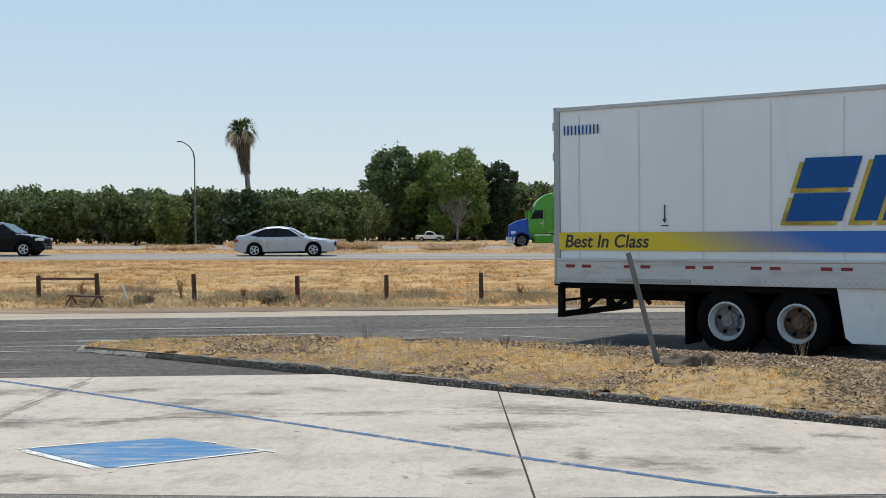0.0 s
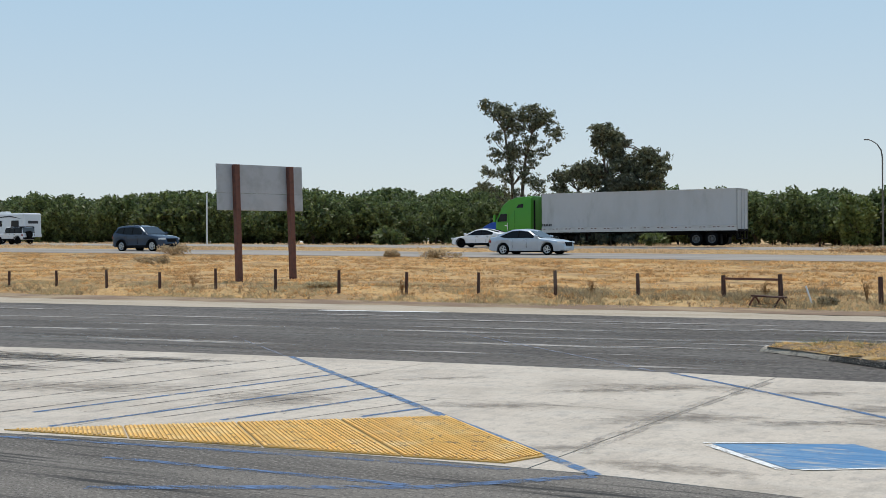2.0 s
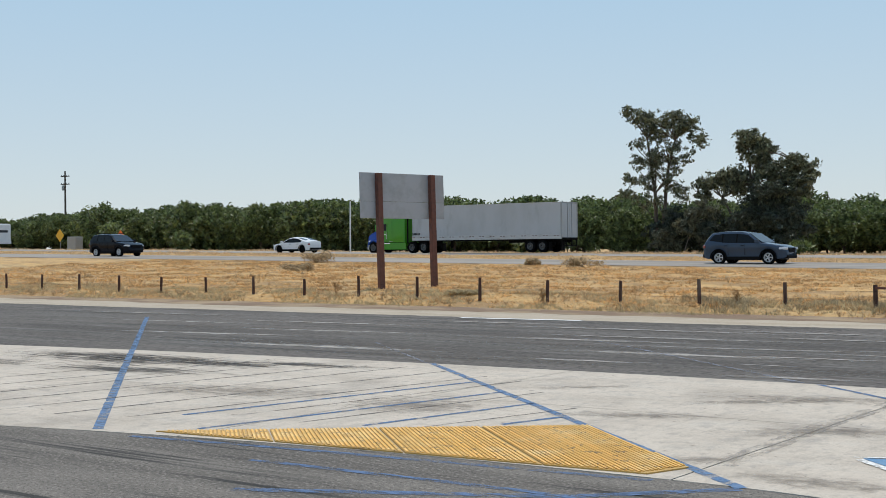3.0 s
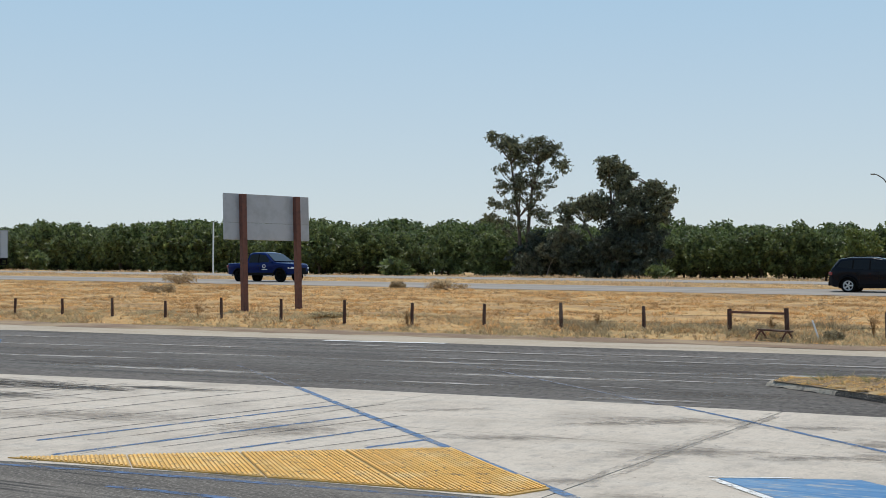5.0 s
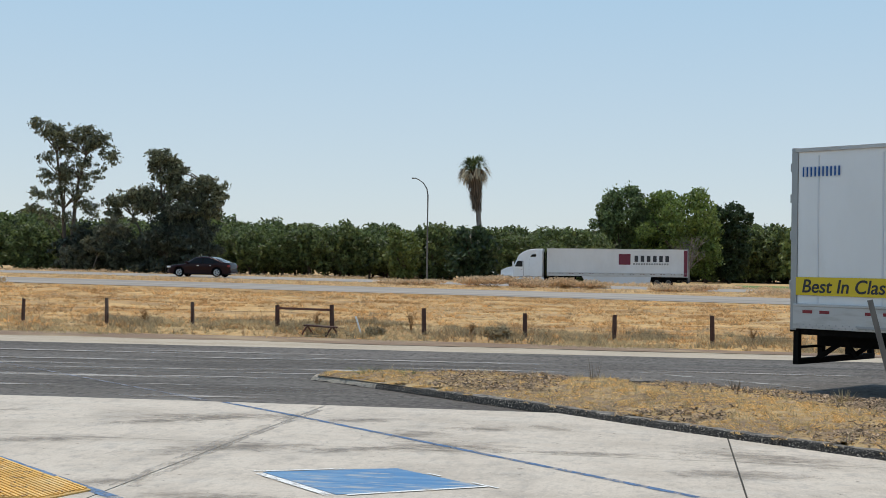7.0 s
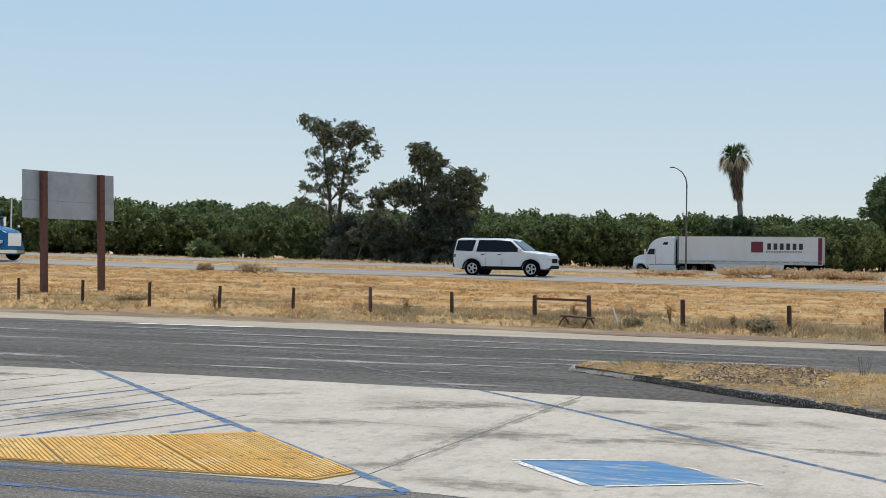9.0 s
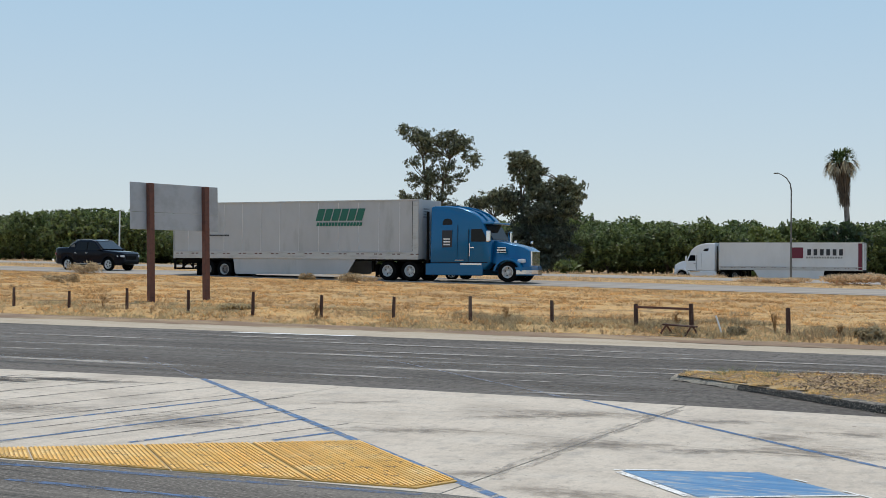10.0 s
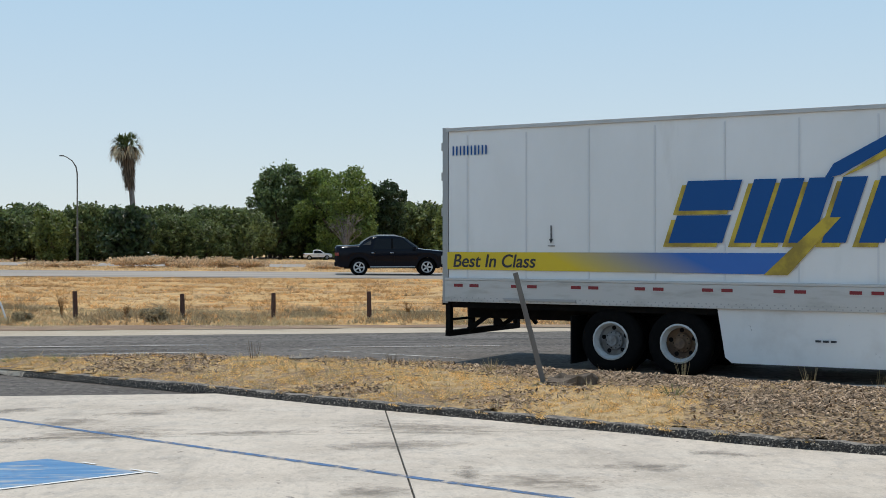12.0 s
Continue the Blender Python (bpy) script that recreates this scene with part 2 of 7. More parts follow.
M["rust_red"] = surface("rusty_red_brown_steel", (0.155, 0.06, 0.04), 0.75, layers=[((0.09, 0.04, 0.03), 6, 0.45, 0.65, None, 0.8)])
M["grey_wood"] = surface("grey_weathered_stake", (0.16, 0.145, 0.13), 0.9, layers=[((0.12, 0.11, 0.10), 9, 0.45, 0.62, (1, 1, 0.1), 0.9)])
M["sign_back"] = surface("bare_aluminium_sign_back", (0.43, 0.44, 0.455), 0.6, 0.0, layers=[((0.33, 0.335, 0.34), 1.5, 0.45, 0.6, None, 0.7)])
M["galv"] = surface("galvanised_steel", (0.35, 0.36, 0.36), 0.5, 0.6)
M["orange"] = surface("orange_sign_sheeting", (0.85, 0.16, 0.02), 0.5)
M["amber"] = surface("yellow_sign_sheeting", (0.75, 0.42, 0.02), 0.5)
M["tyre"] = surface("black_rubber", (0.006, 0.006, 0.006), 0.9, spec=0.06, layers=[((0.014, 0.012, 0.011), 9, 0.5, 0.7, None, 0.5)])
M["rim_alloy"] = surface("silver_alloy", (0.62, 0.62, 0.62), 0.4, 0.3)
M["rim_white"] = surface("dusty_white_steel_rim", (0.50, 0.50, 0.485), 0.55, layers=[((0.26, 0.24, 0.21), 5, 0.48, 0.66, None, 0.8)])
M["rim_rust"] = surface("rust_brown_hub", (0.17, 0.105, 0.06), 0.8, layers=[((0.08, 0.05, 0.035), 6, 0.45, 0.62, None, 0.9)])
M["black"] = surface("black_plastic", (0.006, 0.006, 0.0065), 0.7, spec=0.1)
M["rim_grey"] = surface("grey_dished_wheel_disc", (0.26, 0.265, 0.27), 0.6, layers=[((0.12, 0.11, 0.10), 6, 0.45, 0.62, None, 0.8)])
M["rim_dull"] = surface("dull_grey_steel_rim", (0.13, 0.128, 0.122), 0.7)
M["chassis"] = surface("black_chassis_steel", (0.006, 0.0058, 0.0055), 0.8, spec=0.08, layers=[((0.015, 0.012, 0.010), 5, 0.5, 0.66, None, 0.7)])
M["chrome"] = surface("chrome", (0.75, 0.75, 0.76), 0.12, 1.0)
M["glass"] = surface("dark_tinted_glass", (0.003, 0.004, 0.006), 0.03, spec=0.24)
M["screen_glass"] = surface("sky_lit_windscreen_glass", (0.02, 0.026, 0.032), 0.05, spec=0.9)
M["lamp_clear"] = surface("clear_headlight", (0.65, 0.66, 0.68), 0.1, coat=0.6)
M["lamp_red"] = surface("red_tail_light", (0.22, 0.010, 0.010), 0.25, coat=0.5)
M["reflector"] = surface("red_reflector_tape", (0.20, 0.012, 0.018), 0.45)
M["trailer_white"] = surface("dusty_white_trailer_skin", (0.80, 0.80, 0.79), 0.42, layers=[
    ((0.70, 0.70, 0.68), 0.35, 0.45, 0.65, (1, 1, 0.5), 0.7), ((0.60, 0.585, 0.555), 1.6, 0.60, 0.78, (1, 1, 0.25), 0.6)], coat=0.15)
M["trailer_grey"] = surface("grey_white_trailer_skin", (0.66, 0.665, 0.67), 0.45, layers=[((0.56, 0.56, 0.555), 0.4, 0.45, 0.65, (1, 1, 0.5), 0.7)])
# darker, patchy copy of trailer_grey: the shaded side is put into the colour
M["trailer_dull"] = surface("shade_grey_trailer_skin", (0.46, 0.465, 0.47), 0.5, layers=[((0.38, 0.38, 0.375), 0.4, 0.45, 0.65, (1, 1, 0.5), 0.7), ((0.30, 0.295, 0.285), 1.3, 0.58, 0.75, (1, 1, 0.3), 0.6)])
M["reflector_dull"] = surface("faded_reflector_tape", (0.10, 0.03, 0.03), 0.6)
M["seam"] = surface("trailer_seam_shadow_grey", (0.66, 0.665, 0.67), 0.6)
M["alu"] = surface("scuffed_aluminium_rail", (0.50, 0.50, 0.49), 0.5, 0.35, layers=[((0.36, 0.35, 0.33), 3, 0.5, 0.68, (0.4, 1, 2), 0.8)], bump=[(20, 0.15, 0.004)])
M["skirt"] = surface("scuffed_white_side_skirt", (0.70, 0.70, 0.69), 0.5, layers=[((0.55, 0.54, 0.52), 1.2, 0.5, 0.7, None, 0.7), ((0.10, 0.10, 0.10), 3.5, 0.68, 0.71, None, 0.8)])
M["flap_white"] = surface("white_plastic_marker", (0.75, 0.75, 0.74), 0.5)
M["logo_blue"] = surface("deep_blue_vinyl", (0.007, 0.08, 0.27), 0.4, spec=0.2)
M["logo_gold"] = surface("gold_vinyl", (0.55, 0.40, 0.03), 0.4, layers=[((0.22, 0.15, 0.02), 1.6, 0.45, 0.6, None, 0.8)])
M["ink"] = surface("dark_lettering", (0.02, 0.022, 0.03), 0.5)
M["logo_green"] = surface("dark_green_vinyl", (0.01, 0.13, 0.085), 0.45)
M["logo_red"] = surface("dark_red_vinyl", (0.13, 0.008, 0.03), 0.45)


def worn(name, c, cover, scale, stretch=None, rough=0.75, edge=0.12, inner=None):
    """Paint or rubber worn through in patches, so that the ground shows between."""
    m = surface(name, c, rough, layers=[(inner or tuple(v * 0.75 for v in c), scale * 3, 0.45, 0.62, stretch, 0.7)])
    nt = m.node_tree
    co = nt.nodes.new("ShaderNodeTexCoord").outputs["Object"]
    f = noise_fac(nt, co, scale, cover - edge, cover + edge, 8, stretch, 0.7)
    mx = nt.nodes.new("ShaderNodeMixShader")
    nt.links.new(f, mx.inputs[0])
    nt.links.new(nt.nodes["Principled BSDF"].outputs[0], mx.inputs[1])
    nt.links.new(nt.nodes.new("ShaderNodeBsdfTransparent").outputs[0], mx.inputs[2])
    nt.links.new(mx.outputs[0], nt.nodes["Material Output"].inputs["Surface"])
    return m


M["blue_paint"] = worn("worn_blue_road_paint", (0.075, 0.165, 0.31), 0.55, 7.0, None, 0.7, 0.10, (0.15, 0.22, 0.35))
M["blue_line"] = worn("thin_blue_road_paint", (0.065, 0.145, 0.29), 0.56, 6.0, None, 0.7, 0.12)
M["blue_faint"] = worn("faded_blue_road_paint", (0.27, 0.29, 0.35), 0.46, 2.5, None, 0.8, 0.14)
M["blue_apron"] = worn("rubbed_blue_road_paint", (0.10, 0.17, 0.31), 0.50, 4.5, (0.6, 2.0, 1, 8), 0.8, 0.11)
M["white_border"] = worn("chipped_white_road_paint", (0.78, 0.78, 0.76), 0.58, 7.0, None, 0.7, 0.06)
M["white_worn"] = worn("worn_white_road_paint", (0.50, 0.49, 0.46), 0.47, 2.2, (0.5, 1.6, 1), 0.8, 0.10)
M["skid"] = worn("dark_scored_streak", (0.10, 0.095, 0.09), 0.52, 2.2, None, 0.85, 0.16)

M["track"] = worn("rubbed_tyre_track", (0.36, 0.325, 0.28), 0.42, 4.0, (1.2, 0.4, 1), 0.85, 0.14)


def soft_stain(name, c, scale, stretch, strength, rough=0.85):
    """A stain that thins out from its middle and breaks up into streaks."""
    m = surface(name, c, rough)
    nt = m.node_tree
    tc = nt.nodes.new("ShaderNodeTexCoord")
    off = nt.nodes.new("ShaderNodeVectorMath")
    off.operation, off.inputs[1].default_value = "SUBTRACT", (0.5, 0.5, 0.0)
    nt.links.new(tc.outputs["Generated"], off.inputs[0])
    flat = nt.nodes.new("ShaderNodeVectorMath")
    flat.operation, flat.inputs[1].default_value = "MULTIPLY", (2, 2, 0)
    nt.links.new(off.outputs[0], flat.inputs[0])
    far = nt.nodes.new("ShaderNodeVectorMath")
    far.operation = "LENGTH"
    nt.links.new(flat.outputs[0], far.inputs[0])
    spread = nt.nodes.new("ShaderNodeNewGeometry").outputs["Position"]
    f = noise_fac(nt, spread, scale, 0.0, 1.0, 8, stretch, 0.72)
    k = nt.nodes.new("ShaderNodeMath")
    k.operation, k.inputs[1].default_value = "MULTIPLY_ADD", -0.40
    nt.links.new(far.outputs["Value"], k.inputs[0])
    nt.links.new(f, k.inputs[2])
    r = nt.nodes.new("ShaderNodeMapRange")
    r.inputs["From Min"].default_value, r.inputs["From Max"].default_value, r.inputs["To Max"].default_value = 0.24, 0.52, strength
    nt.links.new(k.outputs[0], r.inputs["Value"])
    mx = nt.nodes.new("ShaderNodeMixShader")
    nt.links.new(r.outputs[0], mx.inputs[0])
    nt.links.new(nt.nodes.new("ShaderNodeBsdfTransparent").outputs[0], mx.inputs[1])
    nt.links.new(nt.nodes["Principled BSDF"].outputs[0], mx.inputs[2])
    nt.links.new(mx.outputs[0], nt.nodes["Material Output"].inputs["Surface"])
    return m


M["smudge"] = soft_stain("tyre_rubber_smudge", (0.12, 0.105, 0.09), 7.0, (0.8, 0.9, 1, 30), 0.42)
M["smudge_dark"] = soft_stain("black_tyre_rubber_patch", (0.055, 0.05, 0.045), 5.0, (0.25, 1.8, 1, 12), 0.9)
M["smudge_light"] = soft_stain("pale_asphalt_scuff", (0.48, 0.45, 0.41), 4.2, (0.32, 1.6, 1, -4), 0.85)
M["smudge_brown"] = soft_stain("brown_oil_stain", (0.15, 0.125, 0.10), 6.0, (0.8, 1.2, 1, 0), 0.42)


def band_material():
    """Yellow that passes into blue along the trailer."""
    m = bpy.data.materials.new("yellow_to_blue_band_vinyl")
    m.use_nodes = True
    nt = m.node_tree
    b = nt.nodes["Principled BSDF"]
    b.inputs["Roughness"].default_value = 0.4
    sep = nt.nodes.new("ShaderNodeSeparateXYZ")
    nt.links.new(nt.nodes.new("ShaderNodeTexCoord").outputs["Object"], sep.inputs[0])
    add = nt.nodes.new("ShaderNodeMath")
    add.operation, add.inputs[1].default_value = "MULTIPLY_ADD", 2.2
    nt.links.new(sep.outputs["Z"], add.inputs[0])
    nt.links.new(sep.outputs["X"], add.inputs[2])
    r = nt.nodes.new("ShaderNodeMapRange")
    r.inputs["From Min"].default_value, r.inputs["From Max"].default_value = 6.0, 8.3
    nt.links.new(add.outputs[0], r.inputs["Value"])
    nt.links.new(ramp_mix(nt, r.outputs[0], (0.66, 0.48, 0.012), (0.018, 0.13, 0.46)), b.inputs["Base Color"])
    return m


M["band"] = band_material()


def paint(name, c, rough=0.3, metal=0.2):
    dark = max(c) < 0.12
    return surface(name, c, 0.12 if dark else rough, metal, layers=[(tuple(min(1, v * 0.85 + (0.002 if dark else 0.01)) for v in c), 2.0, 0.5, 0.75, None, 0.35)], coat=0.05 if dark else 0.35 if min(c) < 0.2 else 0.5, spec=0.14 if dark else 0.3)


# ---- mesh helpers ----
def part(name, bm, material, parent=None, label="", smooth=False):
    me = bpy.data.meshes.new(name)
    bm.to_mesh(me)
    bm.free()
    me.materials.append(material)
    if smooth:
        for p in me.polygons:
            p.use_smooth = True
    ob = new(name, me)
    ob.parent = parent
    return tagged(ob, label)


def raw(name, verts, faces, material, parent=None, label=""):
    me = bpy.data.meshes.new(name)
    me.from_pydata([tuple(map(float, v)) for v in verts], [], [tuple(map(int, f)) for f in faces])
    me.materials.append(material)
    ob = new(name, me)
    ob.parent = parent
    return tagged(ob, label)


def thing(name, label, category, m=None, group="", kind=""):
    ob = new(name)
    ob.empty_display_size = 0.2
    if m is not None:
        ob.matrix_basis = m
    return tagged(ob, label, category, group, kind)


def add_box(bm, x0, x1, y0, y1, z0, z1, bevel=0.0, m=None):
    c = bmesh.ops.create_cube(bm, size=1.0)["verts"]
    for v in c:
        v.co = Vector(((x0 + x1) / 2 + v.co.x * (x1 - x0), (y0 + y1) / 2 + v.co.y * (y1 - y0), (z0 + z1) / 2 + v.co.z * (z1 - z0)))
    if m is not None:
        bmesh.ops.transform(bm, matrix=m, verts=c)
    if bevel:
        es = list({e for v in c for e in v.link_edges})
        bmesh.ops.bevel(bm, geom=es, offset=bevel, segments=2, affect="EDGES", profile=0.5)
    return bm


def box(*a, **k):
    return add_box(bmesh.new(), *a, **k)


def beam(bm, a, b, w, h=None):
    """A square bar from a to b."""
    a, b = Vector(a), Vector(b)
    d = b - a
    q = d.to_track_quat("Z", "Y").to_matrix().to_4x4()
    h = h or w
    add_box(bm, -w / 2, w / 2, -h / 2, h / 2, 0, d.length, 0, Matrix.Translation(a) @ q)
    return bm


def tube(bm, pts, radii, n=7):
    rings = []
    pts = [Vector(p) for p in pts]
    for i, p in enumerate(pts):
        d = (pts[min(i + 1, len(pts) - 1)] - pts[max(i - 1, 0)]).normalized()
        q = d.to_track_quat("Z", "Y")
        rings.append([bm.verts.new(p + q @ Vector((radii[i] * math.cos(6.2832 * k / n), radii[i] * math.sin(6.2832 * k / n), 0))) for k in range(n)])
    for a, b in zip(rings, rings[1:]):
        for k in range(n):
            bm.faces.new((a[k], a[(k + 1) % n], b[(k + 1) % n], b[k]))
    bm.faces.new(rings[0][::-1])
    bm.faces.new(rings[-1])
    return bm


def lathe(bm, prof, n=20, axis="y", at=(0, 0, 0)):
    """prof: (radius, along) pairs turned about the axis."""
    rings = []
    for r, s in prof:
        ring = []
        for k in range(n):
            a = 6.28318 * k / n
            u, w = r * math.cos(a), r * math.sin(a)
            p = (u, s, w) if axis == "y" else (u, w, s)
            ring.append(bm.verts.new((p[0] + at[0], p[1] + at[1], p[2] + at[2])))
        rings.append(ring)
    for a, b in zip(rings, rings[1:]):
        for k in range(n):
            bm.faces.new((a[k], a[(k + 1) % n], b[(k + 1) % n], b[k]))
    return bm


def plate(pts, thick, axis="y", bm=None):
    """A polygon in x,z (axis y) or x,y (axis z), given thickness towards negative y or positive z."""
    bm = bm or bmesh.new()
    if axis == "y":
        a = [bm.verts.new((x, y, z)) for x, y, z in pts]
        b = [bm.verts.new((x, y - thick, z)) for x, y, z in pts]
    else:
        a = [bm.verts.new((x, y, z)) for x, y, z in pts]
        b = [bm.verts.new((x, y, z + thick)) for x, y, z in pts]
    bm.faces.new(a)
    bm.faces.new(b[::-1])
    n = len(a)
    for i in range(n):
        bm.faces.new((a[i], b[i], b[(i + 1) % n], a[(i + 1) % n]))
    bmesh.ops.recalc_face_normals(bm, faces=bm.faces)
    return bm


# ---- ground ----
LEVELS = [  # y, height at x = 0, steady rise towards -x, rise that flattens out past x = -10
    (-80, -0.03, 0, 0), (25.0, -0.03, 0, 0), (28.0, 0.02, 0, 0), (29.6, 0.05, 0, 0.003), (31, 0.21, 0, 0.0145), (38, 0.33, 0.004, 0.008), (47, 0.44, 0.008, 0.003), (55.5, 0.50, 0.0115, 0),
    (57, 0.56, 0.0115, 0), (66, 0.66, 0.0113, 0), (70, 0.60, 0.0113, 0), (79, 0.58, 0.0113, 0), (83, 0.63, 0.0112, 0), (95, 0.66, 0.0112, 0), (115, 0.42, 0.0098, 0),
    (133, -0.05, 0.009, 0), (143, -0.08, 0.009, 0), (165, 0.1, 0.0088, 0), (240, -0.2, 0.006, 0), (600, -1.0, 0.002, 0), (3500, -8, 0.0, 0)]


def level(x, y):
    bend = -x if x > -10 else 10 + 0.2 * (-x - 10)
    for (a, z0, s0, b0), (b, z1, s1, b1) in zip(LEVELS, LEVELS[1:]):
        if y <= b:
            k = max(0, (y - a) / (b - a))
            return z0 + (z1 - z0) * k - x * (s0 + (s1 - s0) * k) + bend * (b0 + (b1 - b0) * k)
    return LEVELS[-1][1]


def relief(x, y):
    k = max(0, min(1, (y - 30.0) / 1.5, (55.5 - y) / 6))
    if 66 < y < 83:
        k = min(1, (y - 66) / 2, (83 - y) / 2)
    if 95 < y < 133:
        k = min(1, (y - 95) / 3, (133 - y) / 3) * 1.5
    return k * (0.14 * noise.noise((x * 0.35, y * 0.5, 3)) + 0.08 * noise.noise((x * 1.0, y * 1.0, 7))) if k else 0.0


def land(x, y):
    return level(x, y) + relief(x, y)


def build_ground():
    ys = sorted({y for y, *_ in LEVELS} | {29.9 + 0.6 * i for i in range(45)} | {66 + 1.7 * i for i in range(11)} | {95 + 3.8 * i for i in range(11)})
    xs = [-2500, -900, -500, -300, -200] + [-150 + i * 1.0 for i in range(181)] + [60, 120, 300, 600, 1500, 2500]
    verts = [(x, y, land(x, y) if abs(x) < 700 else level(math.copysign(700, x), y)) for y in ys for x in xs]
    n = len(xs)
    faces = [(j * n + i, j * n + i + 1, (j + 1) * n + i + 1, (j + 1) * n + i) for j in range(len(ys) - 1) for i in range(n - 1)]
    g = raw("ground", verts, faces, M["dirt_field"])
    tagged(g, "dry golden grass field rising gently to the freeway", "ground", kind="structure")


def strip(name, y0, y1, material, label, category, lift=0.02, x0=-600, x1=600, wave=0.0, step=None):
    xs = [x0, x1] if not step else [x0 + i * step for i in range(int((x1 - x0) / step) + 1)]
    v, f = [], []
    for i, x in enumerate(xs):
        a = wave * noise.noise((x * 0.25, y0, 1)) + wave * 0.5 * noise.noise((x * 1.1, y0, 1))
        b = wave * noise.noise((x * 0.25, y1, 2)) + wave * 0.5 * noise.noise((x * 1.1, y1, 2))
        v += [(x, y0 + a, level(x, y0) + lift), (x, y1 + b, level(x, y1) + lift)]
        if i:
            f.append((2 * i - 2, 2 * i, 2 * i + 1, 2 * i - 1))
    return tagged(raw(name, v, f, material), label, category, kind="structure")


def far_edge(x):
    return 16.85 - 0.0048 * min(0, x + 6) ** 2


def near_edge(x):
    return 9.4 - 0.1 * min(4.5, max(0, x + 4)) - 0.0165 * min(0, x + 4) ** 2 if x > -14 else 7.75 - 0.05 * (-14 - x)


build_ground()
strip("shoulder", 27.2, 29.7, M["shoulder"], "pale dusty dirt shoulder along the access road", "shoulder", 0.02, -140, 60, 0.12, 0.5)
strip("dirt_edge", 29.3, 29.95, M["brown_dirt"], "brown bare dirt strip before the dry grass", "dirt strip", 0.04, -140, 60, 0.3, 0.3)
strip("freeway_near", 57, 66, M["freeway"], "grey concrete freeway carriageway", "freeway", 0.02)
strip("freeway_far", 83, 95, M["freeway"], "grey concrete far freeway carriageway", "freeway", 0.02)
strip("frontage_road", 133, 143, M["freeway"], "pale frontage road before the orchard", "road", 0.03)
strip("edge_line", 57.5, 57.65, M["white_worn"], "white freeway edge line", "road marking", 0.026)
strip("edge_line", 65.3, 65.45, M["amber"], "yellow freeway edge line", "road marking", 0.026)


def build_lot():
    xs = [-120 + i for i in range(201)]
    v = [(x, -40, 0) for x in xs] + [(x, 24, 0) for x in xs] + [(x, 28.0 + 0.10 * noise.noise((x * 0.3, 0, 5)) + 0.08 * noise.noise((x * 1.2, 0, 6)), 0.055) for x in xs]
    n = len(xs)
    tagged(raw("road", v, [(k * n + i, k * n + i + 1, k * n + n + i + 1, k * n + n + i) for k in range(2) for i in range(n - 1)], M["asphalt"]), "worn grey asphalt access road with pale streaks", "road", kind="structure")
    xs = [-30 + i * 0.5 for i in range(121)]
    v = [(x, -20, 0.029) for x in xs] + [(x, near_edge(x) + 0.04 * noise.noise((x * 1.5, 0, 9)), 0.029) for x in xs]
    n = len(xs)
    tagged(raw("apron", v, [(i, i + 1, n + i + 1, n + i) for i in range(n - 1)], M["asphalt_near"]), "coarse dark asphalt apron beside the parking stalls", "road", kind="structure")


build_lot()


def build_slabs():
    bm = bmesh.new()
    xs = [-40 + i * 0.5 for i in range(121)]
    lo = [bm.verts.new((x, near_edge(x) - 0.05, 0.014)) for x in xs]
    hi = [bm.verts.new((x, far_edge(x) + 0.04 + 0.03 * noise.noise((x, 0, 4)), 0.014)) for x in xs]
    for i in range(len(xs) - 1):
        bm.faces.new((lo[i], lo[i + 1], hi[i + 1], hi[i]))
    pad = tagged(part("pavement", bm, M["joint"]), "pale concrete parking pavement in large slabs", "pavement", kind="structure")
    gap = 0.009
    for c in range(-7, 4):
        a, b = -4.68 + 5.31 * c + gap, -4.68 + 5.31 * (c + 1) - gap
        xs = [a + (b - a) * i / 12 for i in range(13)]
        for row in range(2):
            bm = bmesh.new()
            def yy(x, k):
                mid = 13.05 if c >= -1 else (near_edge(x) + far_edge(x)) / 2
                return ((near_edge(x), mid - 0.006) if row == 0 else (mid + 0.006, far_edge(x)))[k]
            low = [(x, yy(x, 0), 0.02) for x in xs]
            top = [(x, yy(x, 1), 0.02) for x in reversed(xs)]
            plate(low + top, 0.014, "z", bm)
            part("slab", bm, M["concrete"], pad)


build_slabs()
LIFT = 0.038


def line_mark(name, pts, width, material, label, category="road marking", z=None, ragged=0.0):
    """A painted stripe along points on the ground."""
    v, f = [], []
    dense = []
    for (ax, ay), (bx, by) in zip(pts, pts[1:]):
        n = max(1, int(math.hypot(bx - ax, by - ay) / 0.08))
        dense += [(ax + (bx - ax) * i / n, ay + (by - ay) * i / n) for i in range(n)]
    dense.append(pts[-1])
    for i, (x, y) in enumerate(dense):
        a, b = dense[max(0, i - 1)], dense[min(len(dense) - 1, i + 1)]
        d = Vector((b[0] - a[0], b[1] - a[1])).normalized()
        w0 = width / 2 * (1 + ragged * 0.35 * noise.noise((x * 9, y * 9, 1)))
        w1 = width / 2 * (1 + ragged * 0.35 * noise.noise((x * 9, y * 9, 8)))
        h = z or (LIFT if near_edge(x) - 0.02 < y < far_edge(x) + 0.02 else 0.009 + max(0, y - 24) * 0.0138 if y > 15 else 0.0335)
        v += [(x - d.y * w0, y + d.x * w0, h), (x + d.y * w1, y - d.x * w1, h)]
        if i:
            f.append((2 * i - 2, 2 * i - 1, 2 * i + 1, 2 * i))
    return tagged(raw(name, v, f, material), label, category, kind="structure")


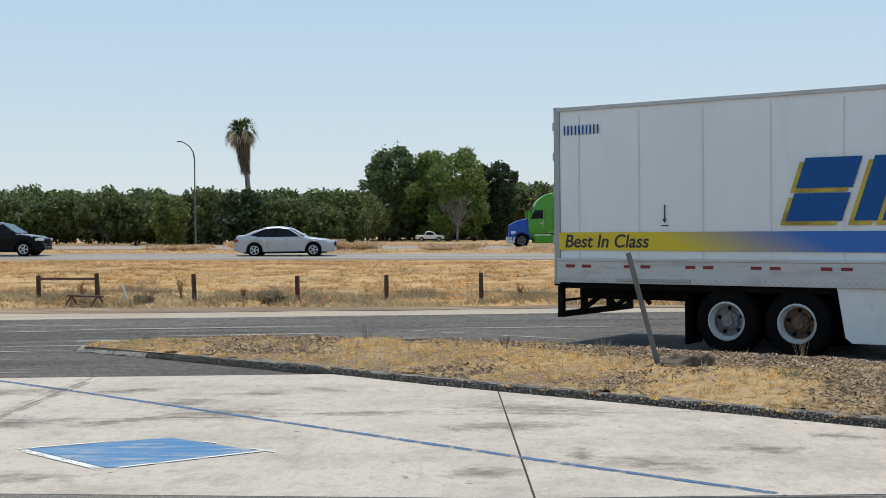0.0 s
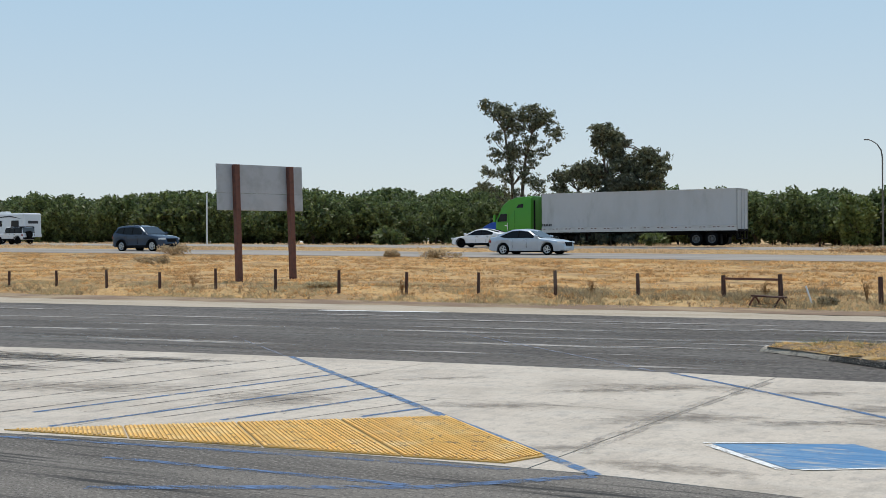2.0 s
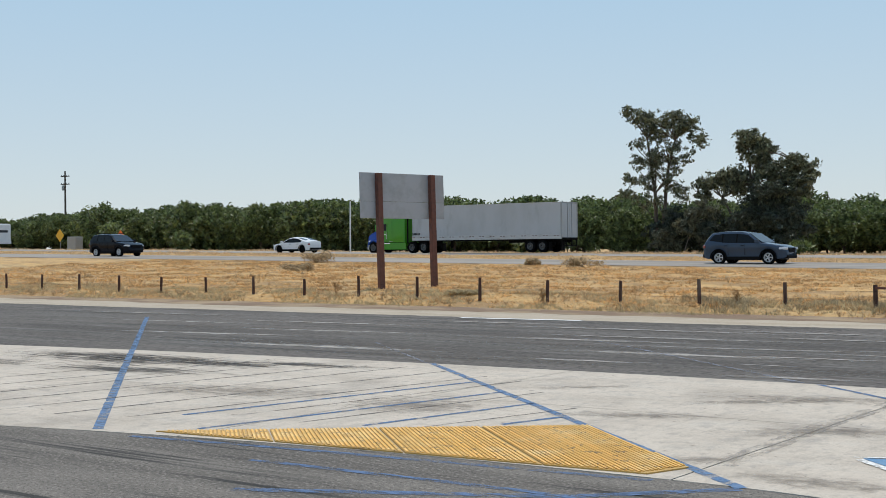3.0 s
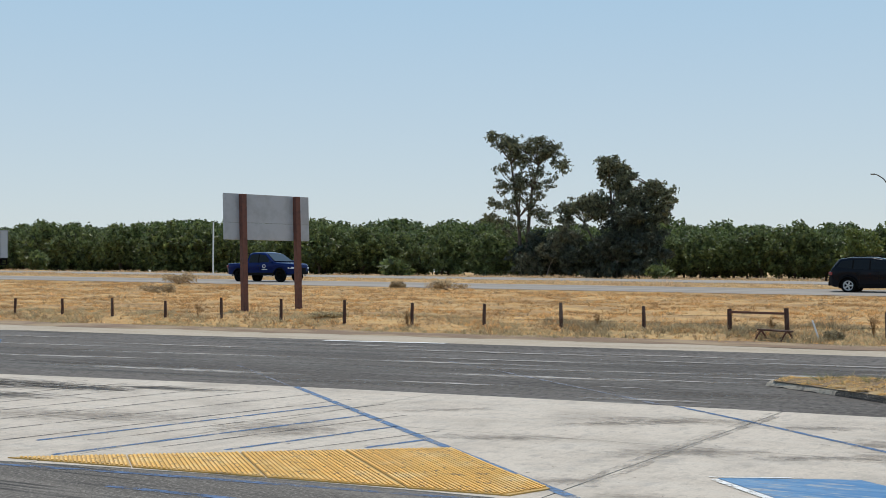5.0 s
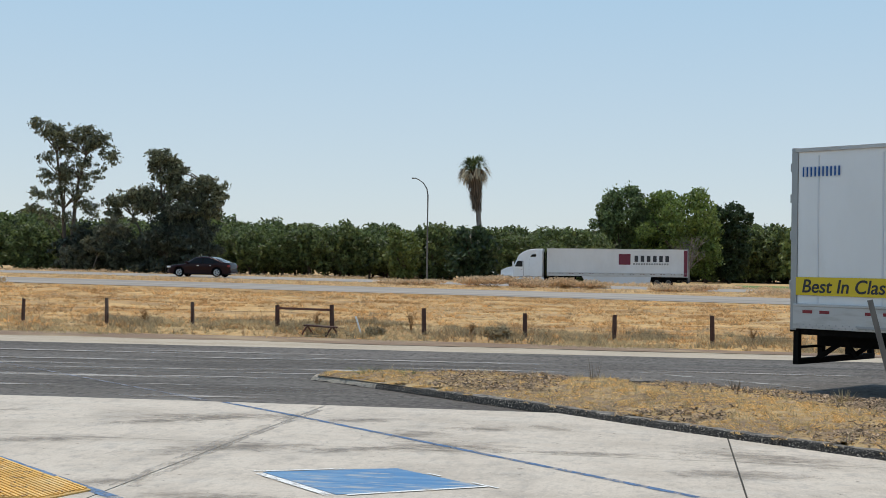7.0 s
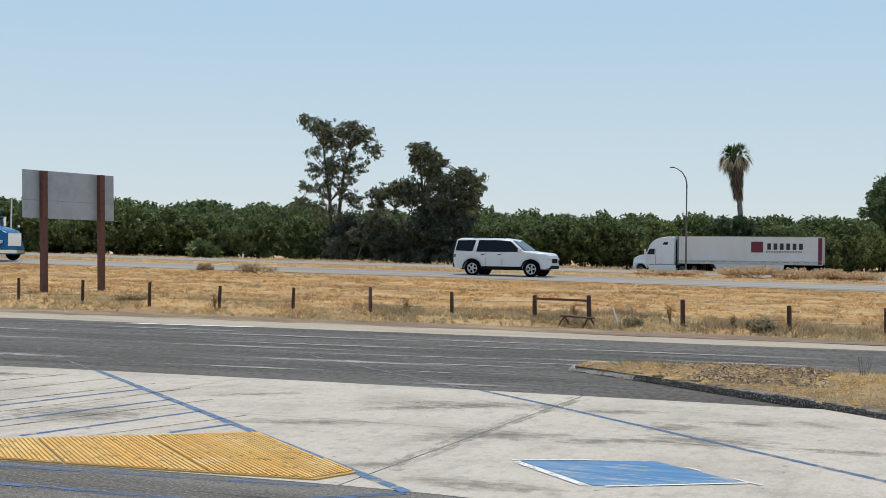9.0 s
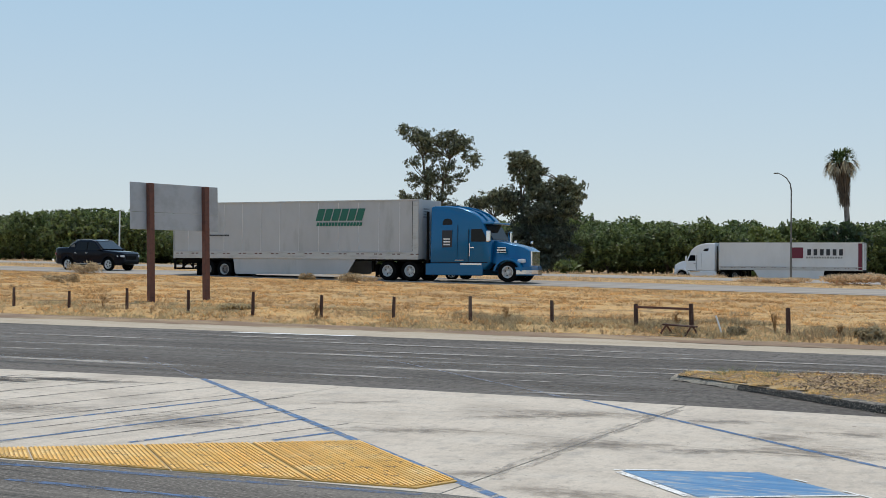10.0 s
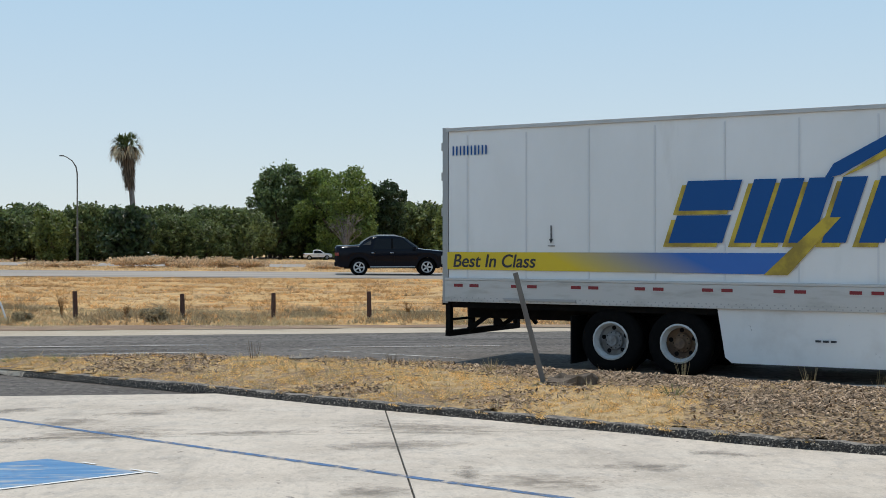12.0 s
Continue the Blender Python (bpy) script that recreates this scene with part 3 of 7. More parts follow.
BLUE = "worn blue parking stall line on the pavement"
line_mark("stall_line", [(-11.09, 8.68), (-20.0, 16.55), (-28.86, 24.38)], 0.115, M["blue_paint"], BLUE, ragged=0.4)
line_mark("stall_line", [(-4.06, 9.36), (-12.64, 16.66)], 0.11, M["blue_paint"], BLUE, ragged=0.4)
line_mark("stall_line", [(2.36, 9.0), (0.73, 10.45), (-5.01, 15.81), (-6.15, 16.8)], 0.085, M["blue_line"], BLUE, ragged=0.5)
line_mark("stall_line", [(-6.2, 16.86), (-7.4, 17.95)], 0.11, M["blue_faint"], "faded blue stall line on asphalt", ragged=0.6)
line_mark("stall_line", [(-7.4, 17.95), (-11.48, 21.45), (-13.5, 23.1)], 0.07, M["blue_faint"], "faded grey stall line on asphalt", ragged=0.6)
line_mark("stall_line", [(-12.7, 16.72), (-16.7, 20.1)], 0.05, M["blue_faint"], "faded grey stall line on asphalt", ragged=0.6)
line_mark("apron_line", [(-4.06, 9.33), (-5.0, 8.35), (-7.4, 7.1)], 0.14, M["blue_apron"], "worn blue line on dark asphalt", ragged=0.8)
line_mark("apron_line", [(-4.8, 9.28), (-6.6, 9.08), (-8.9, 8.8), (-10.4, 8.55)], 0.10, M["blue_apron"], "worn blue line below the tactile panels", ragged=0.9)
line_mark("apron_line", [(-5.2, 8.35), (-8.3, 8.2)], 0.10, M["blue_apron"], "faded blue line on dark asphalt", ragged=0.9)
for (ax, ay), (bx, by) in (((-10.18, 9.29), (-9.33, 13.81)), ((-8.84, 10.43), (-8.33, 13.01)), ((-7.63, 11.3), (-7.40, 12.15)), ((-11.19, 9.97), (-10.37, 14.64))):
    line_mark("hatch_line", [(ax, ay), (bx, by)], 0.085, M["blue_line"], "worn blue hatching line in the access aisle", ragged=0.6)
for i in range(7):
    x = -11.6 - 0.95 * i
    line_mark("hatch_line", [(x, 9.5 - 0.3 * i), (x + 0.95 - 0.02 * i, 15.4 + (0.28 * i if i < 3 else 0.4))], 0.05, M["skid"], "dark scored line across the concrete", ragged=0.9)
for x in (-9.6, -10.6, -8.4):
    line_mark("hatch_line", [(x, 10.3 + (x + 10) * -0.2), (x + 0.75, 14.1 - (x + 9.6))], 0.035, M["skid"], "dark scored line across the concrete", ragged=0.9)
line_mark("tyre_track", [(-4.62, 10.2), (-4.74, 13.0), (-4.66, 16.6)], 0.26, M["track"], "faint dark tyre track beside a pavement joint", ragged=0.8)
line_mark("white_bar", [(-19.9, 27.55), (-16.3, 27.8)], 0.28, M["white_paint"], "white painted bar on the road edge", ragged=0.3)
line_mark("white_line", [(-0.6, 24.3), (2.35, 21.95)], 0.14, M["white_worn"], "worn white line on the access road", ragged=0.5)


def stain(name, x, y, length, width, turn, material, label, z=0.0366):
    h = [(-length / 2, -width / 2, 0), (length / 2, -width / 2, 0), (length / 2, width / 2, 0), (-length / 2, width / 2, 0)]
    ob = raw(name, h, [(0, 1, 2, 3)], material)
    ob.matrix_basis = pose(x, y, z, 0, 0, turn)
    return tagged(ob, label, "stain", kind="structure")


RUBBER = "soft dark tyre rubber smudge on the concrete"
for i, (x, y, l, w, a) in enumerate(((-17.4, 14.6, 8.6, 2.4, 8), (-18.6, 14.9, 7.0, 1.8, 6), (-15.6, 14.8, 5.0, 1.2, 8), (-16.2, 13.3, 6.0, 1.6, 6), (-14.2, 15.4, 4.6, 1.0, 4), (-20.5, 12.8, 6.0, 2.2, 10), (-2.9, 14.2, 1.6, 1.3, 20), (-2.2, 14.9, 1.4, 0.8, 12), (0.6, 12.2, 2.4, 0.9, 2), (1.15, 10.7, 0.35, 1.1, 0),
                                     (2.7, 10.8, 1.4, 0.7, -12), (-4.6, 12.6, 3.6, 1.0, 35), (-3.2, 12.9, 2.6, 0.6, 30), (-6.8, 12.7, 3.4, 0.9, 22), (-0.9, 13.2, 2.4, 0.6, 0), (-3.8, 15.3, 2.0, 0.7, 25), (-6.1, 14.6, 3.2, 0.7, 38), (-8.7, 14.9, 2.6, 0.6, 40), (3.6, 11.4, 1.2, 0.5, -30), (-1.4, 15.2, 1.2, 0.5, -40), (-4.9, 10.4, 1.6, 0.8, 40), (0.3, 9.9, 1.2, 0.9, 10))):
    stain("tyre_smudge", x, y, l, w, a, M["smudge_dark" if x < -14 else "smudge"], RUBBER, 0.0364 + 0.0001 * (i % 8))
for i, (x, y, l, w, a) in enumerate(((-2.4, 13.3, 2.6, 1.6, 10), (-5.6, 15.2, 4.0, 1.4, 20), (-9.4, 12.2, 3.0, 2.4, 0), (0.9, 13.4, 3.0, 1.6, -30), (-12.6, 12.0, 5.0, 2.2, 10), (-3.6, 9.9, 2.6, 0.8, 0), (1.7, 10.2, 2.0, 1.2, -20), (-7.0, 10.2, 1.0, 1.2, 0))):
    stain("grime_patch", x, y, l, w, a, M["smudge_brown"], "faint brown grime on the concrete", 0.0354 + 0.0001 * i)
SCUFFS = ((-22, 24.6, 11, 0.55, 3), (-20, 22.4, 10, 0.45, 6), (-12, 23.9, 10, 0.5, 4), (-9.5, 22.2, 8, 0.4, 8), (-5, 25.3, 9, 0.5, 2), (-3.4, 23.8, 7, 0.4, 3), (-8.0, 19.35, 1.6, 0.2, 2), (-17, 18.7, 9, 0.9, 4), (-10, 20.5, 8, 0.8, 4), (-22, 20.4, 10, 0.7, 8),
          (-5.5, 22.9, 7, 0.7, 4), (-13.5, 22.7, 9, 0.6, 4), (-6.9, 17.7, 3.4, 0.5, 10), (-26, 23.4, 9, 0.5, 4), (-14, 25.6, 12, 0.5, 2), (-9.5, 26.2, 9, 0.4, 1), (-18, 26.3, 9, 0.4, 2), (-7.6, 20.9, 4, 0.3, 5), (-11, 18.6, 5, 0.4, 5), (-2.2, 22.4, 5, 0.4, -6), (1.6, 24.6, 6, 0.5, 0), (-30, 25.6, 12, 0.5, 3), (-6.4, 21.9, 5, 0.3, 3), (-8.6, 24.9, 6, 0.3, 2))
for i, (x, y, l, w, a) in enumerate(SCUFFS):
    stain("asphalt_scuff", x, y, l, w, a, M["smudge_light"], "pale scuffed streak on the asphalt", 0.006 + 0.0002 * i + max(0, y + l * 0.05 - 24) * 0.0142)
for i, (x, y, l, w, a) in enumerate(((-14, 17.9, 14, 1.2, 3), (-6.4, 18.9, 5, 1.6, 10), (-19, 19.2, 12, 1.4, 5), (-12, 21.4, 14, 1.0, 4), (-4.4, 24.4, 10, 0.8, 0), (-24, 22.2, 12, 0.8, 6))):
    stain("asphalt_smudge", x, y, l, w, a, M["smudge"], "dark worn patch on the asphalt", 0.004 + 0.0002 * i + max(0, y + l * 0.05 - 24) * 0.0142)


def build_stencil():
    q = [(-3.76, 11.24), (-2.57, 11.8), (-1.6, 11.0), (-2.76, 10.25)]
    c = (sum(p[0] for p in q) / 4, sum(p[1] for p in q) / 4)
    top = thing("parking_stencil", "blue parking stencil with a white border on concrete", "road marking", kind="structure")
    def quad(k, z):
        return [(c[0] + (x - c[0]) * k, c[1] + (y - c[1]) * k, z) for x, y in q]
    raw("field", quad(0.965, LIFT), [(0, 1, 2, 3)], M["blue_square"], top)
    for i in range(4):
        if i == 1:
            segs = ((0.35, 0.5), (0.85, 1.12))
        elif i == 0:
            segs = ((-0.03, 0.62),)
        else:
            segs = ((0.0, 0.93),)
        a, b = Vector(q[i]), Vector(q[(i + 1) % 4])
        d = (b - a).normalized()
        w = (0.035, 0.03, 0.05, 0.085)[i]
        n = Vector((-d.y, d.x)) * w
        for s, e in segs:
            p0, p1 = a + (b - a) * s, a + (b - a) * e
            raw("border", [(p0.x, p0.y, LIFT + 0.004), (p1.x, p1.y, LIFT + 0.004), (p1.x + n.x, p1.y + n.y, LIFT + 0.004), (p0.x + n.x, p0.y + n.y, LIFT + 0.004)], [(0, 1, 2, 3)], M["white_border"], top)


build_stencil()


def build_tactile():
    """Yellow tactile panels with raised ribs, laid in a long wedge and cut along the ribs."""
    top = thing("tactile_paving", "yellow ribbed tactile paving panels in a wedge", "tactile paving", kind="structure")
    wedge = [Vector(p) for p in ((-10.4, 8.89), (-4.95, 9.49), (-4.79, 9.95), (-6.79, 11.68))]
    run = Vector((-math.cos(radians(42)), math.sin(radians(42))))

    def along(p):
        # where the rib through p starts on the line y = 8.75
        return p.x + (p.y - 8.75) / math.tan(radians(42))

    def keep(poly, limit, sign):
        out = []
        for a, b in zip(poly, poly[1:] + poly[:1]):
            fa, fb = sign * (along(a) - limit), sign * (along(b) - limit)
            if fa >= 0:
                out.append(a)
            if fa * fb < 0:
                out.append(a.lerp(b, fa / (fa - fb)))
        return out
    cuts = [-10.6, -8.5, -6.8, -5.2, -3.4]
    for a, b in zip(cuts, cuts[1:]):
        poly = keep(keep(wedge, a + 0.014, 1), b - 0.014, -1)
        panel = part("panel", plate([(p.x, p.y, 0.035) for p in poly], 0.012, "z"), M["yellow_pad"], top)
        u = a + 0.045
        while u < b - 0.03:
            inside = []
            for k in range(190):
                p = Vector((u, 8.75)) + run * (k * 0.03)
                turns = [(q - o).x * (p - o).y - (q - o).y * (p - o).x for o, q in zip(wedge, wedge[1:] + wedge[:1])]
                if min(turns) > 0.02:
                    inside.append(p)
            if len(inside) > 2:
                bm = bmesh.new()
                beam(bm, (*inside[0], 0.051), (*inside[-1], 0.051), 0.024, 0.012)
                part("rib", bm, M["yellow_rib"], panel)
            u += 0.064


build_tactile()
NEAR_KERB = [(-6.1, 21.15), (-6.05, 20.8), (-5.6, 20.45), (-4.1, 19.2), (-1.8, 17.12), (-0.03, 15.4), (1.9, 13.75), (4.1, 11.8), (6.5, 10.1), (10, 8.0), (15, 5.5)]
FAR_KERB = [(15, 10.0), (9, 14.0), (5.7, 16.6), (3.5, 18.4), (1.35, 20.0), (-0.82, 21.1), (-3.6, 21.7), (-5.5, 21.55)]


def resample(pts, step):
    out = []
    for a, b in zip(pts, pts[1:]):
        n = max(1, int((Vector(b) - Vector(a)).length / step))
        out += [Vector(a).lerp(Vector(b), i / n) for i in range(n)]
    return out + [Vector(pts[-1])]


def island_height(x, y):
    """The mound inside the kerb."""
    p = Vector((x, y))
    d = min((p - q).length for q in ISLAND_RING)
    k = min(1, d / 0.6)
    return 0.075 + 0.18 * min(1, d / 1.35) + k * (0.04 * noise.noise((x * 1.6, y * 1.6, 2)) + 0.025 * noise.noise((x * 5, y * 5, 2)))


ISLAND_RING = resample(NEAR_KERB + FAR_KERB + NEAR_KERB[:1], 0.6)


def in_ring(x, y):
    hit = False
    for a, b in zip(ISLAND_RING, ISLAND_RING[1:]):
        if (a.y > y) != (b.y > y) and x < (b.x - a.x) * (y - a.y) / (b.y - a.y) + a.x:
            hit = not hit
    return hit


def build_island():
    kerb = thing("kerb", "exposed aggregate concrete kerb round the planted island", "kerb", kind="structure")
    ring = resample(NEAR_KERB + FAR_KERB + NEAR_KERB[:1], 0.12)[:-1]
    n = len(ring)
    c = Vector((2.5, 16.5))
    # the face takes the darker speckled grey, the top the lighter one
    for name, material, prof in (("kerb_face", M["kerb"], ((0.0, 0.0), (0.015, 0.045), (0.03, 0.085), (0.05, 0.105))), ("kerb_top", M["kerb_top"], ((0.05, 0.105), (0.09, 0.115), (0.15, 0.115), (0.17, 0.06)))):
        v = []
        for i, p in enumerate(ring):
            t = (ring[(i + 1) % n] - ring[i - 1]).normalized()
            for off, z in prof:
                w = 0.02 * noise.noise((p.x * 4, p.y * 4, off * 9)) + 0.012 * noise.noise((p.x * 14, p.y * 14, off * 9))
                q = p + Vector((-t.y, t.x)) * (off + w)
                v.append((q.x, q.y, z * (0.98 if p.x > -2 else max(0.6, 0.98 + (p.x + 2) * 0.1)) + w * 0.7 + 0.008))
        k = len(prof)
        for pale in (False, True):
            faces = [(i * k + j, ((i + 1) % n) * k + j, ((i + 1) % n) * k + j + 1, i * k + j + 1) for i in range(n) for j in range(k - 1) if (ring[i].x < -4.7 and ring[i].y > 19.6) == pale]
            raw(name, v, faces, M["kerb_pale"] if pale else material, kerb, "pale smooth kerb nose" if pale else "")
    g = 0.22
    verts, index, faces = [], {}, []
    nx, ny = int(22 / g), int(16.5 / g)
    for j in range(ny):
        for i in range(nx):
            x, y = -6.3 + i * g, 5.8 + j * g
            if in_ring(x, y):
                index[i, j] = len(verts)
                verts.append((x, y, island_height(x, y)))
    for (i, j) in list(index):
        q = [(i, j), (i + 1, j), (i + 1, j + 1), (i, j + 1)]
        if all(p in index for p in q):
            faces.append([index[p] for p in q])
    # skirt of soil out to the kerb
    base = len(verts)
    rr = ISLAND_RING[:-1]
    v2 = []
    for p in rr:
        d = (c - p).normalized() * 0.15
        v2.append((p.x + d.x, p.y + d.y, 0.095))
    soil = tagged(raw("island", verts, faces, M["island_soil"]), "low mound of dry grass and wood chips inside the kerb", "planting bed", kind="structure")
    bm = bmesh.new()
    edge = [bm.verts.new(p) for p in v2]
    f = bm.faces.new(edge)
    bmesh.ops.triangulate(bm, faces=[f])
    part("bed", bm, M["island_soil"], soil)


build_island()


# ---- leaves, grass and trees ----
def cards(rng, centres, size, aspect=1.0, up=0.0):
    """Small folded leaf sprays: two triangles each, at random turns. Returns vertices and faces."""
    n = len(centres)
    a = rng.normal(size=(n, 3))
    a[:, 2] += up
    a /= np.linalg.norm(a, axis=1)[:, None]
    b = np.cross(a, rng.normal(size=(n, 3)))
    b /= np.linalg.norm(b, axis=1)[:, None]
    s = size * rng.uniform(0.6, 1.4, (n, 1))
    u, w = a * s * 0.5 * aspect, b * s * 0.5
    fold = np.cross(a, b) * s * 0.16
    v = np.stack([centres - u, centres + w * 0.8 + fold, centres + u, centres - w * 0.8 + fold], 1).reshape(-1, 3)
    i = np.arange(n) * 4
    f = np.concatenate([np.stack([i, i + 1, i + 2], 1), np.stack([i, i + 2, i + 3], 1)])
    return v, f


def np_mesh(name, v, f, material, parent=None, label=""):
    me = bpy.data.meshes.new(name)
    me.vertices.add(len(v))
    me.vertices.foreach_set("co", np.asarray(v, np.float32).ravel())
    me.loops.add(f.size)
    me.loops.foreach_set("vertex_index", np.asarray(f, np.int32).ravel())
    me.polygons.add(len(f))
    me.polygons.foreach_set("loop_start", np.arange(0, f.size, f.shape[1], dtype=np.int32))
    me.update(calc_edges=True)
    me.validate()
    me.materials.append(material)
    ob = new(name, me)
    ob.parent = parent
    return tagged(ob, label)


def blob_points(rng, lumps, count, shell=0.55):
    """Points in the outer shell of several ellipsoid lumps (x, y, z, rx, ry, rz)."""
    vol = np.array([l[3] * l[4] * l[5] for l in lumps]) ** 0.67
    out = []
    for l, k in zip(lumps, (vol / vol.sum() * count).astype(int)):
        d = rng.normal(size=(k, 3))
        d /= np.linalg.norm(d, axis=1)[:, None]
        r = shell + (1 - shell) * rng.uniform(0, 1, (k, 1)) ** 0.6
        wob = 1 + 0.22 * np.sin(d[:, :1] * 7 + l[0] * 3) * np.cos(d[:, 1:2] * 6 + l[1]) + 0.15 * np.sin(d[:, 2:] * 9 + l[0])
        out.append(np.array(l[:3]) + d * r * wob * np.array(l[3:6]))
    return np.concatenate(out)


def spray_points(rng, lumps, count):
    """Loose hanging sprays about each lump, thick in the middle and thin outside."""
    vol = np.array([l[3] * l[4] * l[5] for l in lumps]) ** 0.67
    out = []
    for l, k in zip(lumps, (vol / vol.sum() * count).astype(int)):
        hubs = rng.normal(scale=0.62, size=(6, 3)) * np.array(l[3:6])
        p = hubs[rng.integers(0, 6, k)] + rng.normal(scale=0.26, size=(k, 3)) * np.array(l[3:6])
        out.append(np.array(l[:3]) + p)
    return np.concatenate(out)


def limb_tree(rng, base_h, spread, top, limbs, r0=0.16):
    bm = bmesh.new()
    tips = []
    tube(bm, [(0, 0, -0.3), (0.03, 0, base_h * 0.5), (0, 0.05, base_h)], [r0 * 1.2, r0, r0 * 0.9])
    for k in range(limbs):
        a = 6.283 * k / limbs + rng.uniform(-0.4, 0.4)
        e = Vector((math.cos(a) * spread, math.sin(a) * spread, top * rng.uniform(0.8, 1.0)))
        mid = Vector((e.x * 0.45, e.y * 0.45, base_h + (e.z - base_h) * 0.45))
        tube(bm, [(0, 0, base_h * 0.9), mid, e], [r0 * 0.7, r0 * 0.45, r0 * 0.12], 5)
        tips.append(e)
    return bm, tips


def orchard_tree(seed, hgt):
    rng = np.random.default_rng(seed)
    t = thing("orchard_tree", "leafy green orchard tree in a planted row", "tree", group="orchard rows")
    bm, _ = limb_tree(rng, 1.1, hgt * 0.27, hgt * 0.8, 5, 0.14)
    part("trunk", bm, M["bark"], t)
    lumps = [(0, 0, hgt * 0.5, hgt * 0.36, hgt * 0.36, hgt * 0.36)]
    for k in range(18):
        a, r = rng.uniform(0, 6.283), hgt * rng.uniform(0.15, 0.38)
        lumps.append((math.cos(a) * r, math.sin(a) * r, hgt * rng.uniform(0.12, 0.80), *(hgt * rng.uniform(0.09, 0.17, 3))))
    pts = blob_points(rng, lumps, 5600, 0.5)
    # upright shoots that break the outline
    sh = []
    for k in range(110):
        a, r = rng.uniform(0, 6.283), hgt * 0.42 * math.sqrt(rng.uniform(0, 1))
        z0, n = hgt * (0.93 - 0.9 * (r / hgt) ** 2 * 2.6) * (1 if k < 50 else rng.uniform(0.45, 1)), rng.integers(5, 11)
        for j in range(n):
            sh.append((math.cos(a) * r * (1 + j * 0.03), math.sin(a) * r * (1 + j * 0.03), z0 - 0.45 + j * hgt * 0.013))
    pts = np.concatenate([pts, np.array(sh) + rng.normal(scale=0.05, size=(len(sh), 3))])
    v, f = cards(rng, pts, hgt * 0.037, 1.8, 0.3)
    np_mesh("crown", v, f, M["leaf_orchard"], t, "dense green crown with upright shoots")
    return t


def orchard_front(x):
    return max(128.0, 168 + (x + 14) * 0.42) if x < -14 else 242.0


def build_orchard():
    rng = np.random.default_rng(5)
    kinds = [orchard_tree(20 + i, 7.0) for i in range(5)]
    for k in kinds:
        k.location = (-400 - 9 * kinds.index(k), 150, level(-400, 150))
    for row in range(6):
        x = -206.0 + row * 2.2
        while x < 60:
            far = x > -14
            y = orchard_front(x) + row * 7.5 + rng.uniform(-0.8, 0.8)
            hgt = rng.uniform(0.88, 1.12) * (0.98 + 0.04 * row)
            if -165 < x < -90:
                hgt *= 1.06
            if far:
                hgt *= 1.5
            t = copy_thing(kinds[rng.integers(5)], pose(x, y, level(x, y) - 0.1, 0, 0, rng.uniform(0, 360)))
            t.scale = (hgt * 1.08, hgt * 1.08, hgt * rng.uniform(0.93, 1.07))
            x += rng.uniform(4.2, 5.6) * (1 if row < 2 else 1.25) * (0.78 if x > -75 and row < 3 else 1)
    for y in (176, 188, 200, 212, 224, 236):
        for x in (-17.5, -13.5):
            t = copy_thing(kinds[rng.integers(5)], pose(x + rng.uniform(-1, 1), y, level(x, y) - 0.1, 0, 0, rng.uniform(0, 360)))
            t.scale = (1.25, 1.25, rng.uniform(1.1, 1.3))


def orchard_floor():
    xs = [-210 + 4 * i for i in range(70)]
    v = []
    for x in xs:
        y = orchard_front(x)
        v += [(x, y - 3.5 + noise.noise((x * 0.2, 0, 2)), level(x, y - 3.5) + 0.05), (x, y + 58, level(x, y + 58) + 0.05)]
    # dark brown strip that paints in the shade under the crowns
    tagged(raw("orchard_floor", v, [(2 * i, 2 * i + 2, 2 * i + 3, 2 * i + 1) for i in range(len(xs) - 1)], M["orchard_soil"]), "soil strip below the orchard trees, coloured dark for their shade", "ground", kind="structure")
    v = [(x, y, level(x, y) + 0.06) for y in (150, 172) for x in (8, 16, 24, 34)]
    tagged(raw("lawn", v, [(i, i + 1, i + 5, i + 4) for i in range(3)], M["lawn"]), "mown green lawn below shade trees", "lawn", kind="structure")


build_orchard()
orchard_floor()


def euc_tree(name, label, at, stems, lumps, count, size, leaf, shell=0.25, bark="bark_grey"):
    rng = np.random.default_rng(int(abs(at[0] * 10)))
    t = thing(name, label, "tree", pose(*at))
    for pts, r in stems:
        bm = bmesh.new()
        n = len(pts)
        tube(bm, pts, [r * (1 - 0.8 * i / (n - 1)) for i in range(n)], 7)
        # thin side limbs reach into some of the lumps, each from the nearest point below it
        for l in lumps[::3]:
            tip = Vector(l[:3])
            below = [Vector(p) for p in pts[1:] if p[2] < tip.z - 0.4]
            if not below:
                continue
            foot = min(below, key=lambda p: (p - tip).length)
            d = tip - foot
            if d.length < 3.4:
                mid = foot + d * 0.5 + Vector((rng.normal() * 0.15, rng.normal() * 0.15, 0.25))
                tube(bm, [foot, mid, tip], [r * 0.24, r * 0.14, r * 0.05], 5)
        part("trunk", bm, M[bark], t)
    pts = spray_points(rng, lumps, count)
    v, f = cards(rng, pts, size, 2.2, -0.5)
    np_mesh("crown", v, f, M[leaf], t)
    return t


def scatter_lumps(rng, outlines, n, r):
    """Lumps jittered about a list of (x, z, half width, half height) outlines."""
    out = []
    for x, z, w, h, k in outlines:
        for _ in range(k):
            a, q = rng.uniform(0, 6.283), math.sqrt(rng.uniform(0, 1))
            s = r * rng.uniform(0.6, 1.35)
            out.append((x + math.cos(a) * q * w, rng.uniform(-1, 1) * w * 0.7, z + math.sin(a) * q * h, s * 1.1, s, s * 0.8))
    return out


